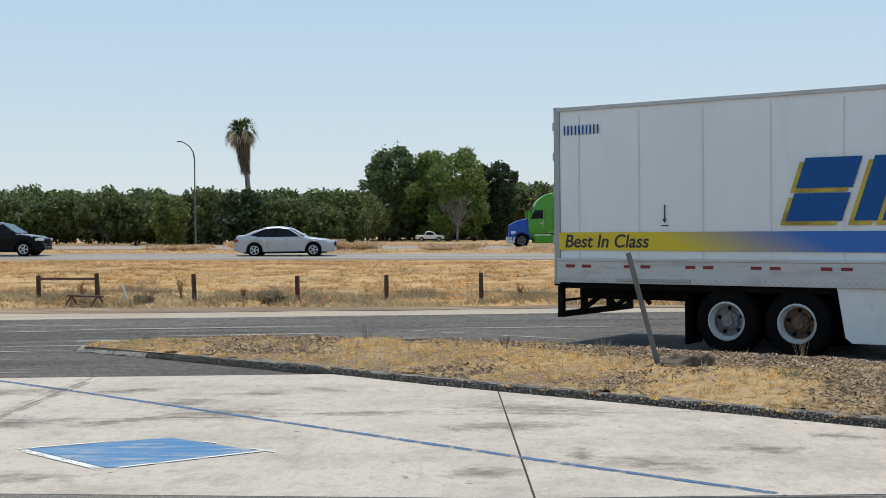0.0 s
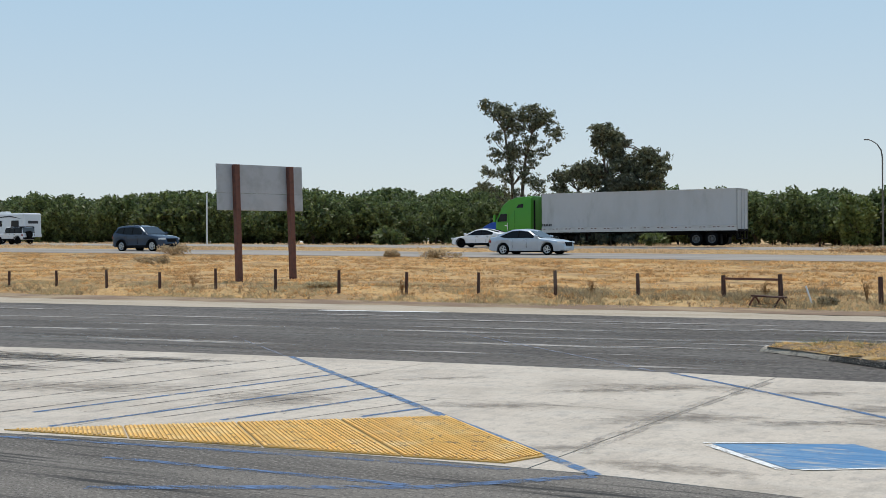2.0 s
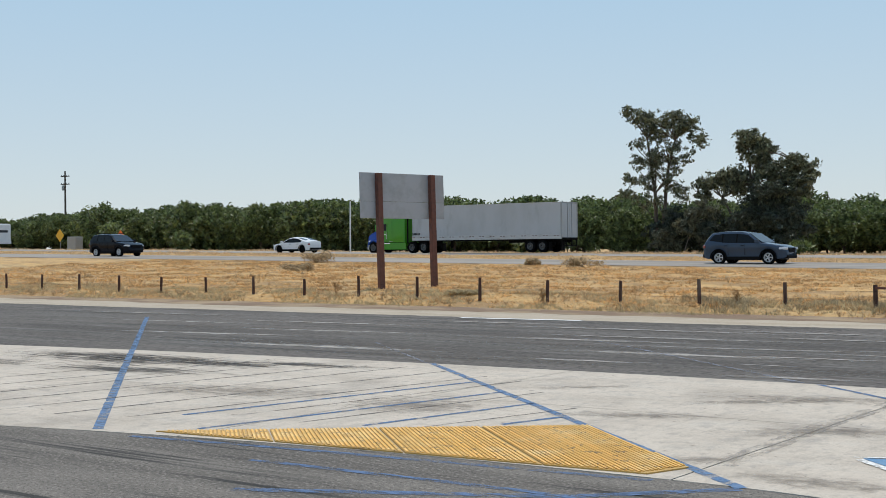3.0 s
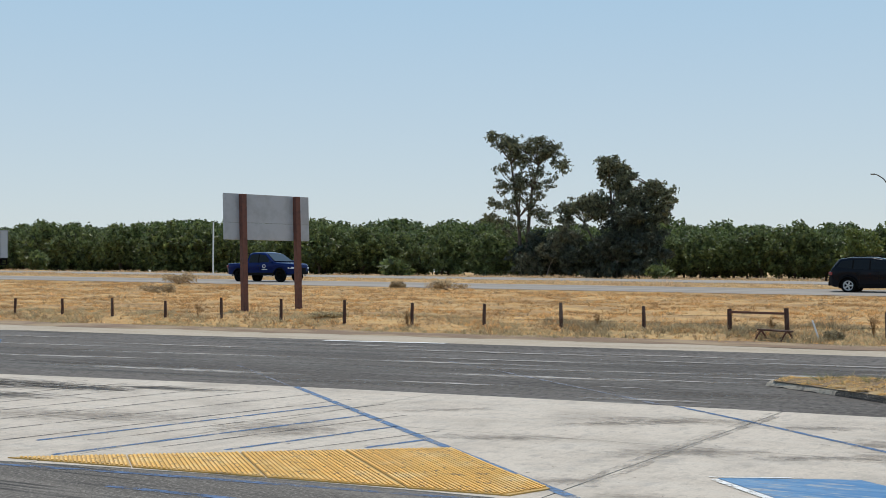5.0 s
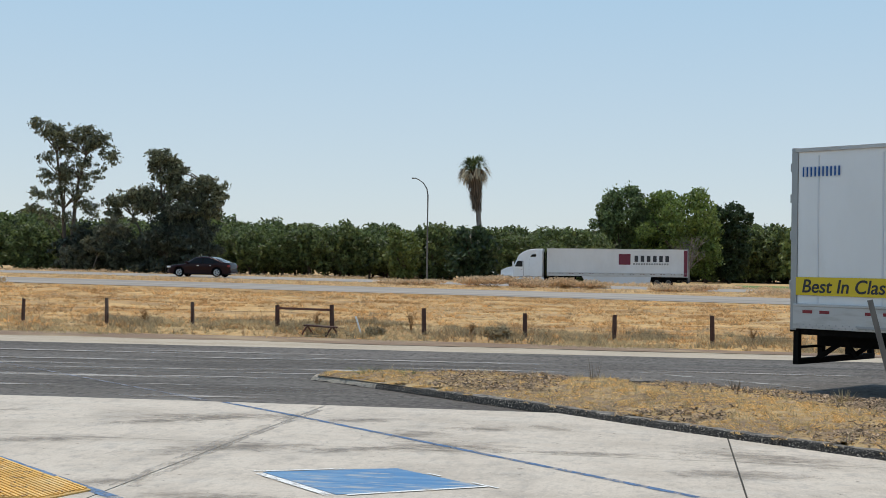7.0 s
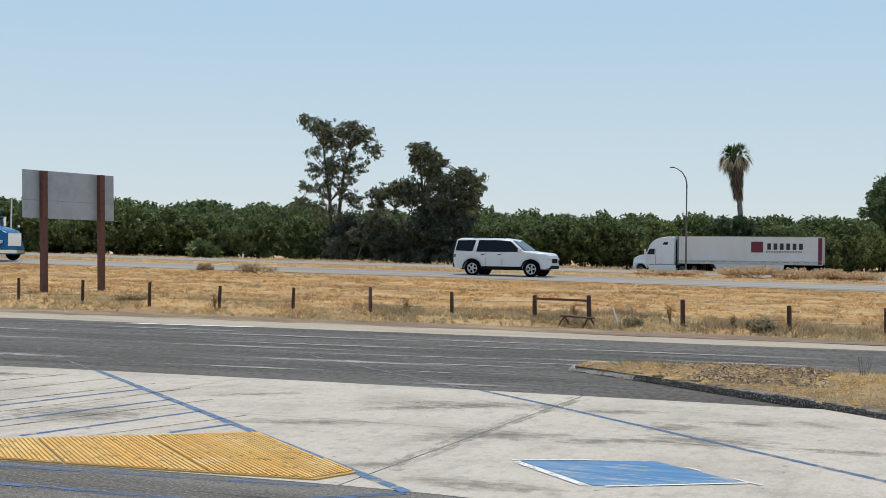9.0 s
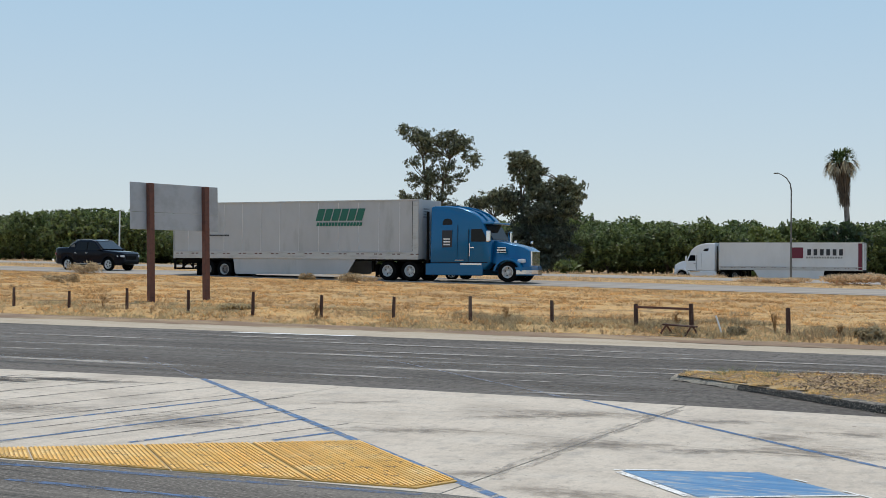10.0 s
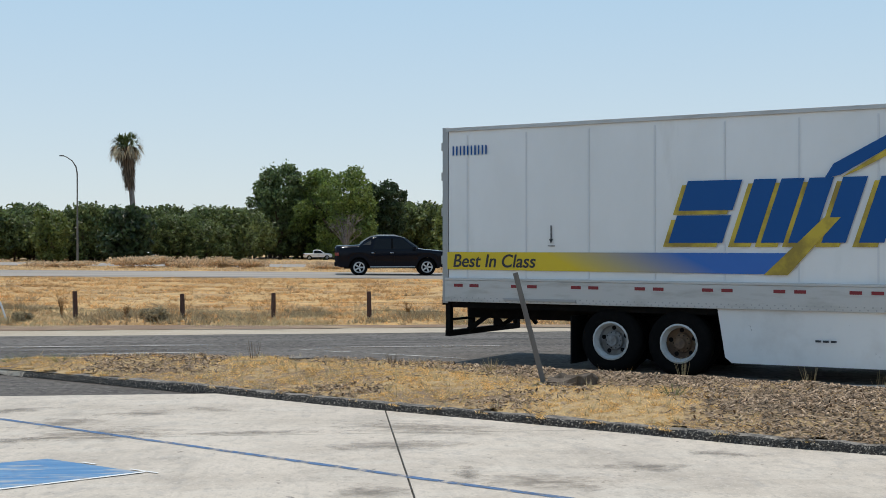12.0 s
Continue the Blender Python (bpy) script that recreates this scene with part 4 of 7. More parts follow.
def build_clump():
    y = 115.0
    rng = np.random.default_rng(77)
    gx = -58.3
    gz = level(gx, y)
    left = scatter_lumps(rng, [(-3.4, 14.2, 0.5, 0.5, 6), (-2.4, 13.5, 0.8, 0.6, 12), (-1.1, 13.5, 0.8, 0.6, 12), (0.0, 13.0, 0.8, 0.5, 6), (1.2, 13.0, 0.8, 0.6, 10), (2.5, 13.0, 0.9, 0.6, 13), (3.7, 12.8, 0.6, 0.6, 8), (3.2, 11.9, 0.8, 0.6, 8), (4.2, 11.0, 0.6, 0.5, 7), (1.9, 11.7, 0.9, 0.5, 7), (-1.0, 12.2, 0.9, 0.6, 9), (-2.6, 11.0, 0.7, 0.6, 7), (0.1, 11.0, 0.9, 0.8, 6), (1.6, 10.1, 0.8, 0.7, 6), (2.9, 9.5, 0.6, 0.7, 5),
                               (-2.4, 8.9, 0.8, 0.6, 7), (-0.5, 8.7, 0.8, 0.6, 6), (1.6, 8.4, 0.7, 0.6, 5), (-2.6, 7.2, 0.9, 0.5, 7), (-1.2, 6.9, 0.8, 0.6, 6), (1.6, 6.7, 0.9, 0.6, 7), (-3.5, 6.0, 0.8, 0.4, 7), (-0.6, 10.0, 0.7, 0.7, 6), (2.4, 5.6, 1.2, 0.7, 8), (-1.0, 5.2, 1.4, 0.6, 8), (0.2, 12.2, 1.2, 0.6, 6), (0.4, 9.4, 1.4, 0.8, 7), (0.3, 7.6, 1.6, 0.8, 7)], 0, 0.44)
    euc_tree("eucalyptus_tree", "tall sparse grey-green eucalyptus with two forking stems", (gx, y, gz + 0.3),
             [([(-0.2, 0, -0.7), (-0.35, 0, 3), (-0.5, 0.1, 5.9), (-1.05, 0.2, 9.0), (-1.4, 0.2, 11.5), (-3.0, 0, 13.7)], 0.25), ([(0.2, 0.2, -0.7), (0.5, 0, 3.2), (0.75, 0, 6.3), (1.1, 0, 8.8), (1.8, 0, 11.1), (2.8, 0.2, 13.0)], 0.25)],
             left, 15500, 0.135, "leaf_euc", 0.05, "bark")
    gx = -48.3
    gz = level(gx, y)
    right = scatter_lumps(rng, [(-0.5, 11.3, 0.7, 0.6, 15), (-1.0, 10.6, 0.5, 0.7, 9), (0.6, 10.5, 0.6, 0.7, 11), (0.1, 9.6, 0.8, 0.7, 12), (1.3, 9.4, 0.7, 0.8, 12), (0.9, 8.2, 1.0, 0.8, 16), (2.3, 8.0, 0.9, 0.8, 13), (4.0, 8.8, 0.7, 0.6, 13), (4.8, 8.2, 0.6, 0.7, 11), (5.3, 7.2, 0.6, 0.6, 9), (3.3, 7.7, 0.9, 0.9, 15), (4.2, 6.5, 0.9, 0.7, 12), (5.0, 6.1, 0.5, 0.5, 6),
                                (-5.0, 6.8, 0.6, 0.5, 8), (-4.0, 7.2, 0.9, 0.5, 11), (-2.7, 7.6, 0.9, 0.5, 12), (-1.5, 7.8, 0.8, 0.6, 12), (-2.4, 6.6, 1.2, 0.5, 12), (-1.0, 6.6, 0.9, 0.8, 10), (-5.0, 5.7, 0.7, 0.6, 9), (1.9, 6.2, 1.8, 0.9, 18), (2.6, 5.0, 2.0, 1.0, 18)], 0, 0.47)
    euc_tree("eucalyptus_tree", "broad dark eucalyptus with drooping grey-green crown", (gx, y, gz),
             [([(0, 0, -0.3), (0, 0, 3), (-0.2, 0, 6.5), (-0.6, 0, 11)], 0.30), ([(0.5, 0, -0.3), (1.2, 0, 3), (2.6, 0, 6.3), (4.2, 0, 8.8)], 0.25), ([(-0.4, 0, -0.3), (-1.8, 0, 3), (-3.2, 0, 5.6), (-4.4, 0, 7)], 0.18)],
             right, 26000, 0.155, "leaf_euc", 0.05, "bark")
    # the thicket of shoots about their feet
    low = scatter_lumps(rng, [(1.6, 2.0, 2.9, 2.0, 40), (1.8, 4.5, 2.3, 1.4, 32), (1.7, 6.2, 1.2, 0.9, 9), (-3.4, 1.9, 2.4, 1.7, 22)], 0, 0.8)
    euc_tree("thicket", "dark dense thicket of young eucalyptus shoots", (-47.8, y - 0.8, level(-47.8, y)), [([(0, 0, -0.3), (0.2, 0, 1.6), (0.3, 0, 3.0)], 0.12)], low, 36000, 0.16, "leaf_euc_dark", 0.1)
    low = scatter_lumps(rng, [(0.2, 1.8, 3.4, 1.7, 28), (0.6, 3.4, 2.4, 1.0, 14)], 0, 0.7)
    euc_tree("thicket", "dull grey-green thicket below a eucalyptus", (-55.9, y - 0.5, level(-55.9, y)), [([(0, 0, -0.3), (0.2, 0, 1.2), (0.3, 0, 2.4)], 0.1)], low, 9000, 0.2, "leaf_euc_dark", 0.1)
    low = scatter_lumps(rng, [(-1.2, 1.6, 1.1, 1.3, 10), (1.6, 2.6, 1.2, 1.6, 12), (2.4, 4.2, 0.8, 0.8, 6)], 0, 0.6)
    euc_tree("sapling", "pale grey-green young eucalyptus before a thicket", (-54.6, y - 2.6, level(-54.6, y)), [([(0, 0, -0.3), (0.6, 0, 1.4), (1.6, 0, 2.8)], 0.07)], low, 4500, 0.17, "leaf_shoot", 0.1)


build_clump()


def round_tree(name, label, at, width, height, leaf, seed, count=6000, size=0.6):
    rng = np.random.default_rng(seed)
    t = thing(name, label, "tree", pose(*at))
    bm, _ = limb_tree(rng, height * 0.2, width * 0.28, height * 0.8, 6, width * 0.03)
    part("trunk", bm, M["bark"], t)
    lumps = [(0, 0, height * 0.52, width * 0.36, width * 0.36, height * 0.36)]
    for _ in range(95):
        a, q, e = rng.uniform(0, 6.283), math.sqrt(rng.uniform(0.25, 1)), rng.uniform(-1, 1)
        rr = math.sqrt(1 - e * e * 0.75) * width * 0.44 * q
        s = width * rng.uniform(0.05, 0.12)
        lumps.append((math.cos(a) * rr, math.sin(a) * rr, height * (0.50 + 0.42 * e), s, s, s * 0.85))
    v, f = cards(rng, blob_points(rng, lumps, count, 0.6), size, 1.3, 0.4)
    np_mesh("crown", v, f, M[leaf], t)
    return t


def build_far_trees():
    y = 215.0
    for x, w, h, leaf, seed, label in ((-8.6, 11.0, 17.4, "leaf_broad", 3, "tall rounded leafy green shade tree"), (0.9, 16.0, 15.8, "leaf_sun", 4, "broad bright green shade tree"), (9.2, 8.6, 14.6, "leaf_dark", 6, "dark green shade tree beside a brighter one"), (-3.5, 10.0, 14.0, "leaf_dark", 9, "dark green shade tree behind others"), (5.4, 9.0, 11.5, "leaf_dark", 10, "low dark green shade tree behind others")):
        round_tree("shade_tree", label, (x, y + (4 if leaf == "leaf_dark" else -3 if leaf == "leaf_sun" else 0), level(x, y)), w, h, leaf, seed, 21000, 0.36)
    x, y = -23.5, 150.0
    round_tree("bushy_tree", "dark rounded bushy tree at the foot of a palm", (x, y - 2, level(x, y)), 7.2, 6.6, "leaf_dark", 12, 4200, 0.42)
    round_tree("bushy_tree", "yellow-green bushy young tree before the orchard", (-32.7, 152, level(-32.7, 152)), 5.2, 6.6, "leaf_lime", 13, 2600, 0.36)
    round_tree("shade_tree", "yellow-green tree beside the freeway", (14.5, 150, level(14.5, 150)), 5.5, 7.2, "leaf_lime", 14, 2600, 0.4)
    # a leafless grey tree
    rng = np.random.default_rng(4)
    t = thing("bare_tree", "leafless pale grey tree before the shade trees", "tree", pose(2.3, 204, level(2.3, 204)))
    bm = bmesh.new()
    tube(bm, [(0, 0, -0.2), (0.1, 0, 2.5)], [0.22, 0.16])
    for k in range(16):
        a = rng.uniform(0, 6.283)
        e = Vector((math.cos(a) * rng.uniform(0.8, 3.2), math.sin(a) * 1.5, rng.uniform(4.2, 7.6)))
        m = Vector((e.x * 0.4, e.y * 0.4, 2 + (e.z - 2) * 0.5))
        tube(bm, [(0.1, 0, 2.2), m, e], [0.13, 0.08, 0.025], 4)
        for q in range(6):
            s = m.lerp(e, rng.uniform(0.1, 0.9))
            tube(bm, [s, s + Vector((rng.normal() * 0.7, rng.normal() * 0.4, rng.uniform(0.3, 1.1)))], [0.05, 0.015], 4)
    part("trunk", bm, M["bark_grey"], t)


build_far_trees()


def build_palm():
    rng = np.random.default_rng(8)
    y = 152.0
    x = -23.55
    t = thing("palm_tree", "tall fan palm with a shaggy skirt of dead fronds", "palm", pose(x, y, level(x, y)))
    top = 13.75
    bm = bmesh.new()
    tube(bm, [(0.55, 0, -0.3), (0.4, 0, 5), (0.0, 0, 10), (-0.5, 0, top)], [0.42, 0.33, 0.3, 0.3], 9)
    part("trunk", bm, M["bark_grey"], t)
    # skirt: narrow at the foot, wide below the crown
    v, f = [], []
    def blade(p, d, length, w, droop, store):
        n = 4
        side = d.cross(Vector((0, 0, 1))).normalized() * w
        b = len(store[0])
        for i in range(n + 1):
            k = i / n
            q = p + d * length * k + Vector((0, 0, -droop * k * k))
            s = side * (1 - k) * (0.5 + k)
            store[0].extend([tuple(q - s), tuple(q + s)])
        for i in range(n):
            store[1].append((b + 2 * i, b + 2 * i + 1, b + 2 * i + 3, b + 2 * i + 2))
    st = ([], [])
    for _ in range(1500):
        k = rng.uniform(0, 1)
        z = 9.7 + (top - 9.7) * k
        a = rng.uniform(0, 6.283)
        rad = (0.32 + 0.7 * k) * rng.uniform(0.7, 1.25)
        cx = 0.15 - 0.105 * (z - 8)
        blade(Vector((cx + math.cos(a) * rad * 0.7, math.sin(a) * rad * 0.7, z)), Vector((math.cos(a) * 0.28, math.sin(a) * 0.28, -1)).normalized(), rng.uniform(0.7, 1.7), 0.07, 0.1, st)
    raw("skirt", st[0], st[1], M["frond_dead"], t, "shaggy brown skirt of dead fronds")
    for kind, count, mat_name, lab in (("frond", 60, "frond", ""), ("frond_low", 30, "frond_tan", "")):
        st = ([], [])
        for k in range(count):
            a = rng.uniform(0, 6.283)
            e = rng.uniform(0.05, 1.4) if kind == "frond" else rng.uniform(-0.6, 0.2)
            d = Vector((math.cos(a) * math.cos(e), math.sin(a) * math.cos(e), math.sin(e)))
            stem = Vector((-0.5, 0, top)) + d * (rng.uniform(0.5, 1.3) if kind == "frond" else rng.uniform(0.8, 1.4))
            for j in range(16):
                dd = (d + Vector((rng.normal() * 0.36, rng.normal() * 0.36, rng.normal() * 0.36))).normalized()
                blade(stem, dd, rng.uniform(0.6, 1.1), 0.10, rng.uniform(0.1, 0.4) if kind == "frond" else rng.uniform(0.6, 1.3), st)
            blade(Vector((-0.5, 0, top - 0.1)), d, 1.1, 0.06, 0.05, st)
        raw("crown" if kind == "frond" else "dead_frond", st[0], st[1], M[mat_name], t)


build_palm()


def street_lamp():
    x, y = -25.4, 130.0
    z = level(x, y)
    t = thing("street_lamp", "tall galvanised street lamp with a curved arm", "street lamp", pose(x, y, z))
    bm = bmesh.new()
    tube(bm, [(0, 0, 0), (0, 0, 4.5), (0, 0, 9.2), (-0.12, 0, 9.9), (-0.5, 0, 10.5), (-1.0, 0, 10.85), (-1.35, 0, 11.0)], [0.11, 0.09, 0.075, 0.065, 0.055, 0.05, 0.05], 8)
    part("pole", bm, M["rim_dull"], t)
    part("lamp_head", box(-1.75, -1.3, -0.12, 0.12, 10.94, 11.06, bevel=0.04), M["rim_dull"], t)
    part("base", box(-0.2, 0.2, -0.2, 0.2, -0.2, 0.25, bevel=0.03), M["rim_dull"], t)


street_lamp()


# ---- fence, signs and stakes ----
def build_fence():
    xs = [-9.92, -8.48, -6.11, -3.58, -1.40, 0.93, 3.4, 5.84, 8.2, 10.6] + [-12.2 - 2.37 * i for i in range(25)]
    fence = thing("fence", "low wire fence with dark weathered wooden posts", "fence", pose(0, 31, 0))
    rng = np.random.default_rng(3)
    small = {8, 11}
    for i, x in enumerate(xs):
        z = level(x, 31)
        h = 0.62 + rng.uniform(-0.05, 0.06)
        r = 0.05 if i > 9 else 0.06
        if i > 16:
            h *= 0.9
        lean = rng.uniform(-0.025, 0.025)
        bm = bmesh.new()
        tube(bm, [(x, 0, z - 0.2), (x + lean * 0.4, 0, z + h * 0.5), (x + lean, rng.uniform(-0.02, 0.02), z + h)], [r, r * 0.97, r * 0.9], 8)
        part("post", bm, M["post_wood"], fence)
    bm = bmesh.new()
    beam(bm, (-9.92, -0.02, level(-9.92, 31) + 0.50), (-8.48, -0.02, level(-8.48, 31) + 0.50), 0.055)
    part("rail", bm, M["rust_red"], fence, "rusty brace rail between two posts")
    order = sorted(xs)
    for k in (0.22, 0.42):
        bm = bmesh.new()
        run = []
        for a, b in zip(order, order[1:]):
            za, zb = level(a, 31) + k, level(b, 31) + k
            run += [(a, -0.07, za), ((a + b) / 2, -0.07, (za + zb) / 2 - 0.03)]
        run.append((order[-1], -0.07, level(order[-1], 31) + k))
        tube(bm, run, [0.0016] * len(run), 4)
        part("wire", bm, M["chassis"], fence)
    for x, y, h in ((-6.5, 31.3, 0.55), (-9.0, 31.5, 0.45), (-4.9, 30.9, 0.3), (-13.6, 31.2, 0.4), (-19.4, 30.9, 0.42), (-27.9, 31.6, 0.55), (1.9, 31.4, 0.4), (4.4, 31.2, 0.35)):
        t = thing("dead_weed", "tall branching brown dead weed beside the fence", "weed", pose(x, y, land(x, y)))
        bm = bmesh.new()
        for k in range(16):
            a, q = rng.uniform(0, 6.283), rng.uniform(0.05, 0.32) * h
            tip = Vector((math.cos(a) * q, math.sin(a) * q, h * rng.uniform(0.45, 1.0)))
            tube(bm, [(0, 0, -0.03), tip * 0.5 + Vector((0, 0, 0.04)), tip], [0.007, 0.005, 0.002], 3)
            for _ in range(3):
                e = tip * rng.uniform(0.5, 0.95)
                tube(bm, [e, e + Vector((rng.normal() * 0.05, rng.normal() * 0.05, 0.07))], [0.005, 0.006], 3)
        tagged(part("stalk", bm, M["weed_dark"], t), kind="stuff")
    x, y = -8.65, 30.4
    z = level(x, y)
    t = thing("bench_frame", "low broken rusty frame standing in the weeds", "metal frame", pose(x, y, z))
    for dy in (-0.1, 0.08):
        bm = bmesh.new()
        beam(bm, (-0.36, dy, 0.24), (0.45, dy, 0.20), 0.12, 0.035)
        part("plank", bm, M["post_wood"], t)
    for q in (-0.3, 0.34):
        bm = bmesh.new()
        tube(bm, [(q - 0.14, -0.12, -0.04), (q - 0.06, -0.06, 0.12), (q, 0, 0.22)], [0.022] * 3, 6)
        tube(bm, [(q + 0.12, 0.12, -0.04), (q + 0.06, 0.06, 0.12), (q, 0, 0.22)], [0.022] * 3, 6)
        part("leg", bm, M["rust_red"], t)
    t = thing("stake", "pale slanted wooden stake in the dry grass", "stake", pose(-7.6, 30.6, level(-7.6, 30.6)))
    bm = bmesh.new()
    beam(bm, (0, 0, -0.05), (-0.17, 0, 0.45), 0.035)
    part("shaft", bm, M["flap_white"], t)
    # the grey leaning post on the island
    t = thing("leaning_post", "grey weathered wooden post leaning over the mulch", "post", pose(2.68, 15.55, 0.2))
    bm = bmesh.new()
    beam(bm, (0, 0, -0.15), (-0.40, 0.03, 1.43), 0.075, 0.06)
    part("shaft", bm, M["grey_wood"], t)
    t = thing("tree_stump", "low weathered tree stump among wood chips", "stump", pose(2.98, 15.4, 0.2))
    bm = bmesh.new()
    rng = np.random.default_rng(9)
    lathe(bm, [(0.40, -0.1), (0.33, 0.02), (0.27, 0.08), (0.25, 0.14), (0.24, 0.19), (0.22, 0.22), (0.15, 0.20), (0.001, 0.17)], 40, "z")
    for v in bm.verts:
        k = 1 + 0.30 * noise.noise(v.co * 5) + 0.22 * noise.noise(v.co * 13)
        v.co = Vector((v.co.x * k * 1.25, v.co.y * k, v.co.z * (1 + 0.6 * noise.noise(v.co * 7))))
    for v in bm.verts:
        v.co.z *= 0.72
    part("wood", bm, M["bark"], t)
    t = thing("utility_cover", "small pale concrete box cover in the mulch", "cover", pose(-0.44, 19.4, island_height(-0.44, 19.4)))
    part("lid", box(-0.2, 0.2, -0.2, 0.2, -0.05, 0.03, bevel=0.01), M["kerb_top"], t)


build_fence()


def build_sign():
    a, b = Vector((-28.3, 33.4)), Vector((-27.35, 37.0))
    d = (b - a).normalized()
    w = (b - a).length
    yaw = math.degrees(math.atan2(d.y, d.x))
    z = 0.44
    t = thing("road_sign", "large road sign seen from its grey aluminium back", "road sign", pose(a.x, a.y, z, 0, 0, yaw) @ pose(0, 0, 0, -2.1, 0.3, 0))
    back = -0.0
    part("panel", box(0, w, 0.0, 0.03, 3.15, 4.15, bevel=0.008), M["sign_back"], t)
    part("panel", box(0, w, 0.0, 0.03, 2.55, 3.142, bevel=0.008), M["sign_back"], t)
    for k, foot in ((0.2, -0.3), (0.83, -0.25)):
        part("post", box(w * k - 0.10, w * k + 0.10, -0.20, -0.006, foot, 4.13, bevel=0.015), M["rust_red"], t)


build_sign()


def build_small_signs():
    x, y = -83.3, 96.5
    t = thing("marker_pole", "slim pale roadside marker pole", "pole", pose(x, y, level(x, y)))
    bm = bmesh.new()
    tube(bm, [(0, 0, -0.2), (0.02, 0, 2.5), (0.05, 0, 5.1)], [0.08, 0.075, 0.07], 8)
    part("pole", bm, M["flap_white"], t)
    def diamond(x, y, h, s, material, label):
        t = thing("warning_sign", label, "road sign", pose(x, y, level(x, y)))
        bm = bmesh.new()
        tube(bm, [(0, 0, -0.1), (0, 0, h)], [0.04, 0.04], 6)
        part("post", bm, M["galv"], t)
        part("plate", plate([(-s, -0.06, h), (0, -0.06, h - s), (s, -0.06, h), (0, -0.06, h + s)], 0.02), material, t)
        return t
    diamond(-119.3, 97, 1.7, 0.72, M["orange"], "orange diamond road works sign on a post")
    diamond(-151, 112, 2.2, 0.95, M["amber"], "yellow diamond warning sign on a post")
    x, y = -185.9, 139
    t = thing("utility_pole", "dark wooden utility pole with crossarms", "utility pole", pose(x, y, level(x, y)))
    bm = bmesh.new()
    tube(bm, [(0, 0, -0.3), (0, 0, 14.4)], [0.2, 0.14], 8)
    part("pole", bm, M["bark"], t)
    for h in (12.0, 13.4):
        part("crossarm", box(-1.2, 1.2, -0.06, 0.06, h, h + 0.14), M["bark"], t)
        for q in (-1.05, -0.4, 0.4, 1.05):
            bm = bmesh.new()
            lathe(bm, [(0.001, 0.2), (0.06, 0.18), (0.07, 0.06), (0.03, 0)], 8, "z", (q, 0, h + 0.14))
            part("insulator", bm, M["galv"], t)
    bm = bmesh.new()
    lathe(bm, [(0.001, 0.9), (0.28, 0.88), (0.28, 0.02), (0.001, 0)], 12, "z", (-0.5, 0, 11.0))
    part("transformer", bm, M["galv"], t)
    t = thing("service_cabinet", "grey roadside service cabinet", "cabinet", pose(-151, 114.5, level(-151, 114.5)))
    part("body", box(-1.0, 1.0, -0.6, 0.6, 0, 2.1, bevel=0.04), M["galv"], t)
    part("door", box(-0.85, 0.85, -0.63, -0.605, 0.15, 1.9, bevel=0.01), M["galv"], t)


build_small_signs()


# ---- grass and litter ----
def tufts(name, label, spots, material, height, width, blades, seed, lean=0.5):
    rng = np.random.default_rng(seed)
    p = np.asarray(spots, float)
    n = len(p) * blades
    base = np.repeat(p[:, :3], blades, 0) + np.c_[rng.normal(scale=width * 1.6, size=(n, 2)), np.zeros(n)]
    sc = np.repeat(p[:, 3], blades)[:, None]
    a = rng.uniform(0, 6.283, n)
    side = np.c_[np.cos(a), np.sin(a), np.zeros(n)] * width * 0.5 * (0.5 + 0.5 * sc)
    b = rng.uniform(0, 6.283, n)
    tip = np.c_[np.cos(b) * lean, np.sin(b) * lean, np.ones(n)] * (height * rng.uniform(0.5, 1.3, (n, 1)) * sc) * np.c_[rng.uniform(0.2, 1, n), rng.uniform(0.2, 1, n), np.ones(n)]
    base[:, 2] -= 0.01
    v = np.stack([base - side, base + side, base + tip], 1).reshape(-1, 3)
    f = np.arange(3 * n).reshape(-1, 3)
    return tagged(np_mesh(name, v, f, material), label, "grass", kind="stuff")


def field_spots(n, x0, x1, y0, y1, seed, scale=1.0, thresh=-1.0, freq=0.25, power=1.0):
    rng = np.random.default_rng(seed)
    out = []
    while len(out) < n:
        x, y = rng.uniform(x0, x1), y0 + (y1 - y0) * rng.uniform(0, 1) ** power
        d = noise.noise((x * freq, y * freq * 1.6, seed))
        if d < thresh and rng.uniform() < 0.93:
            continue
        out.append((x, y, land(x, y), scale * (0.75 + 0.5 * d + rng.uniform(0, 0.4))))
    return out


tufts("dry_grass", "dry golden grass over the roadside field", field_spots(27000, -66, 16, 29.8, 57.0, 1, power=1.25), M["grass_gold"], 0.055, 0.035, 5, 1, 2.6)
tufts("weeds", "grey-green weeds along the wire fence", field_spots(8500, -60, 14, 29.75, 33.6, 2, 1.0, -0.08, 0.35, 1.4), M["grass_grey"], 0.10, 0.018, 8, 2, 1.4)
tufts("weeds", "dull grey-green weeds round the fence posts", field_spots(2600, -16, 14, 30.1, 33.2, 22, 1.0, 0.08, 0.7), M["grass_dull"], 0.14, 0.02, 8, 22, 1.2)
tufts("dead_weeds", "brown dead weed stalks along the wire fence", field_spots(750, -60, 14, 30.0, 36, 3, 1.0, 0.12, 0.4, 1.6), M["weed_brown"], 0.24, 0.012, 7, 3, 0.8)
tufts("dry_grass", "rust-brown grass patches in the golden field", field_spots(8500, -66, 16, 30.6, 56.5, 51, 1.0, 0.12, 0.33), M["grass_rust"], 0.075, 0.035, 7, 51, 2.0)
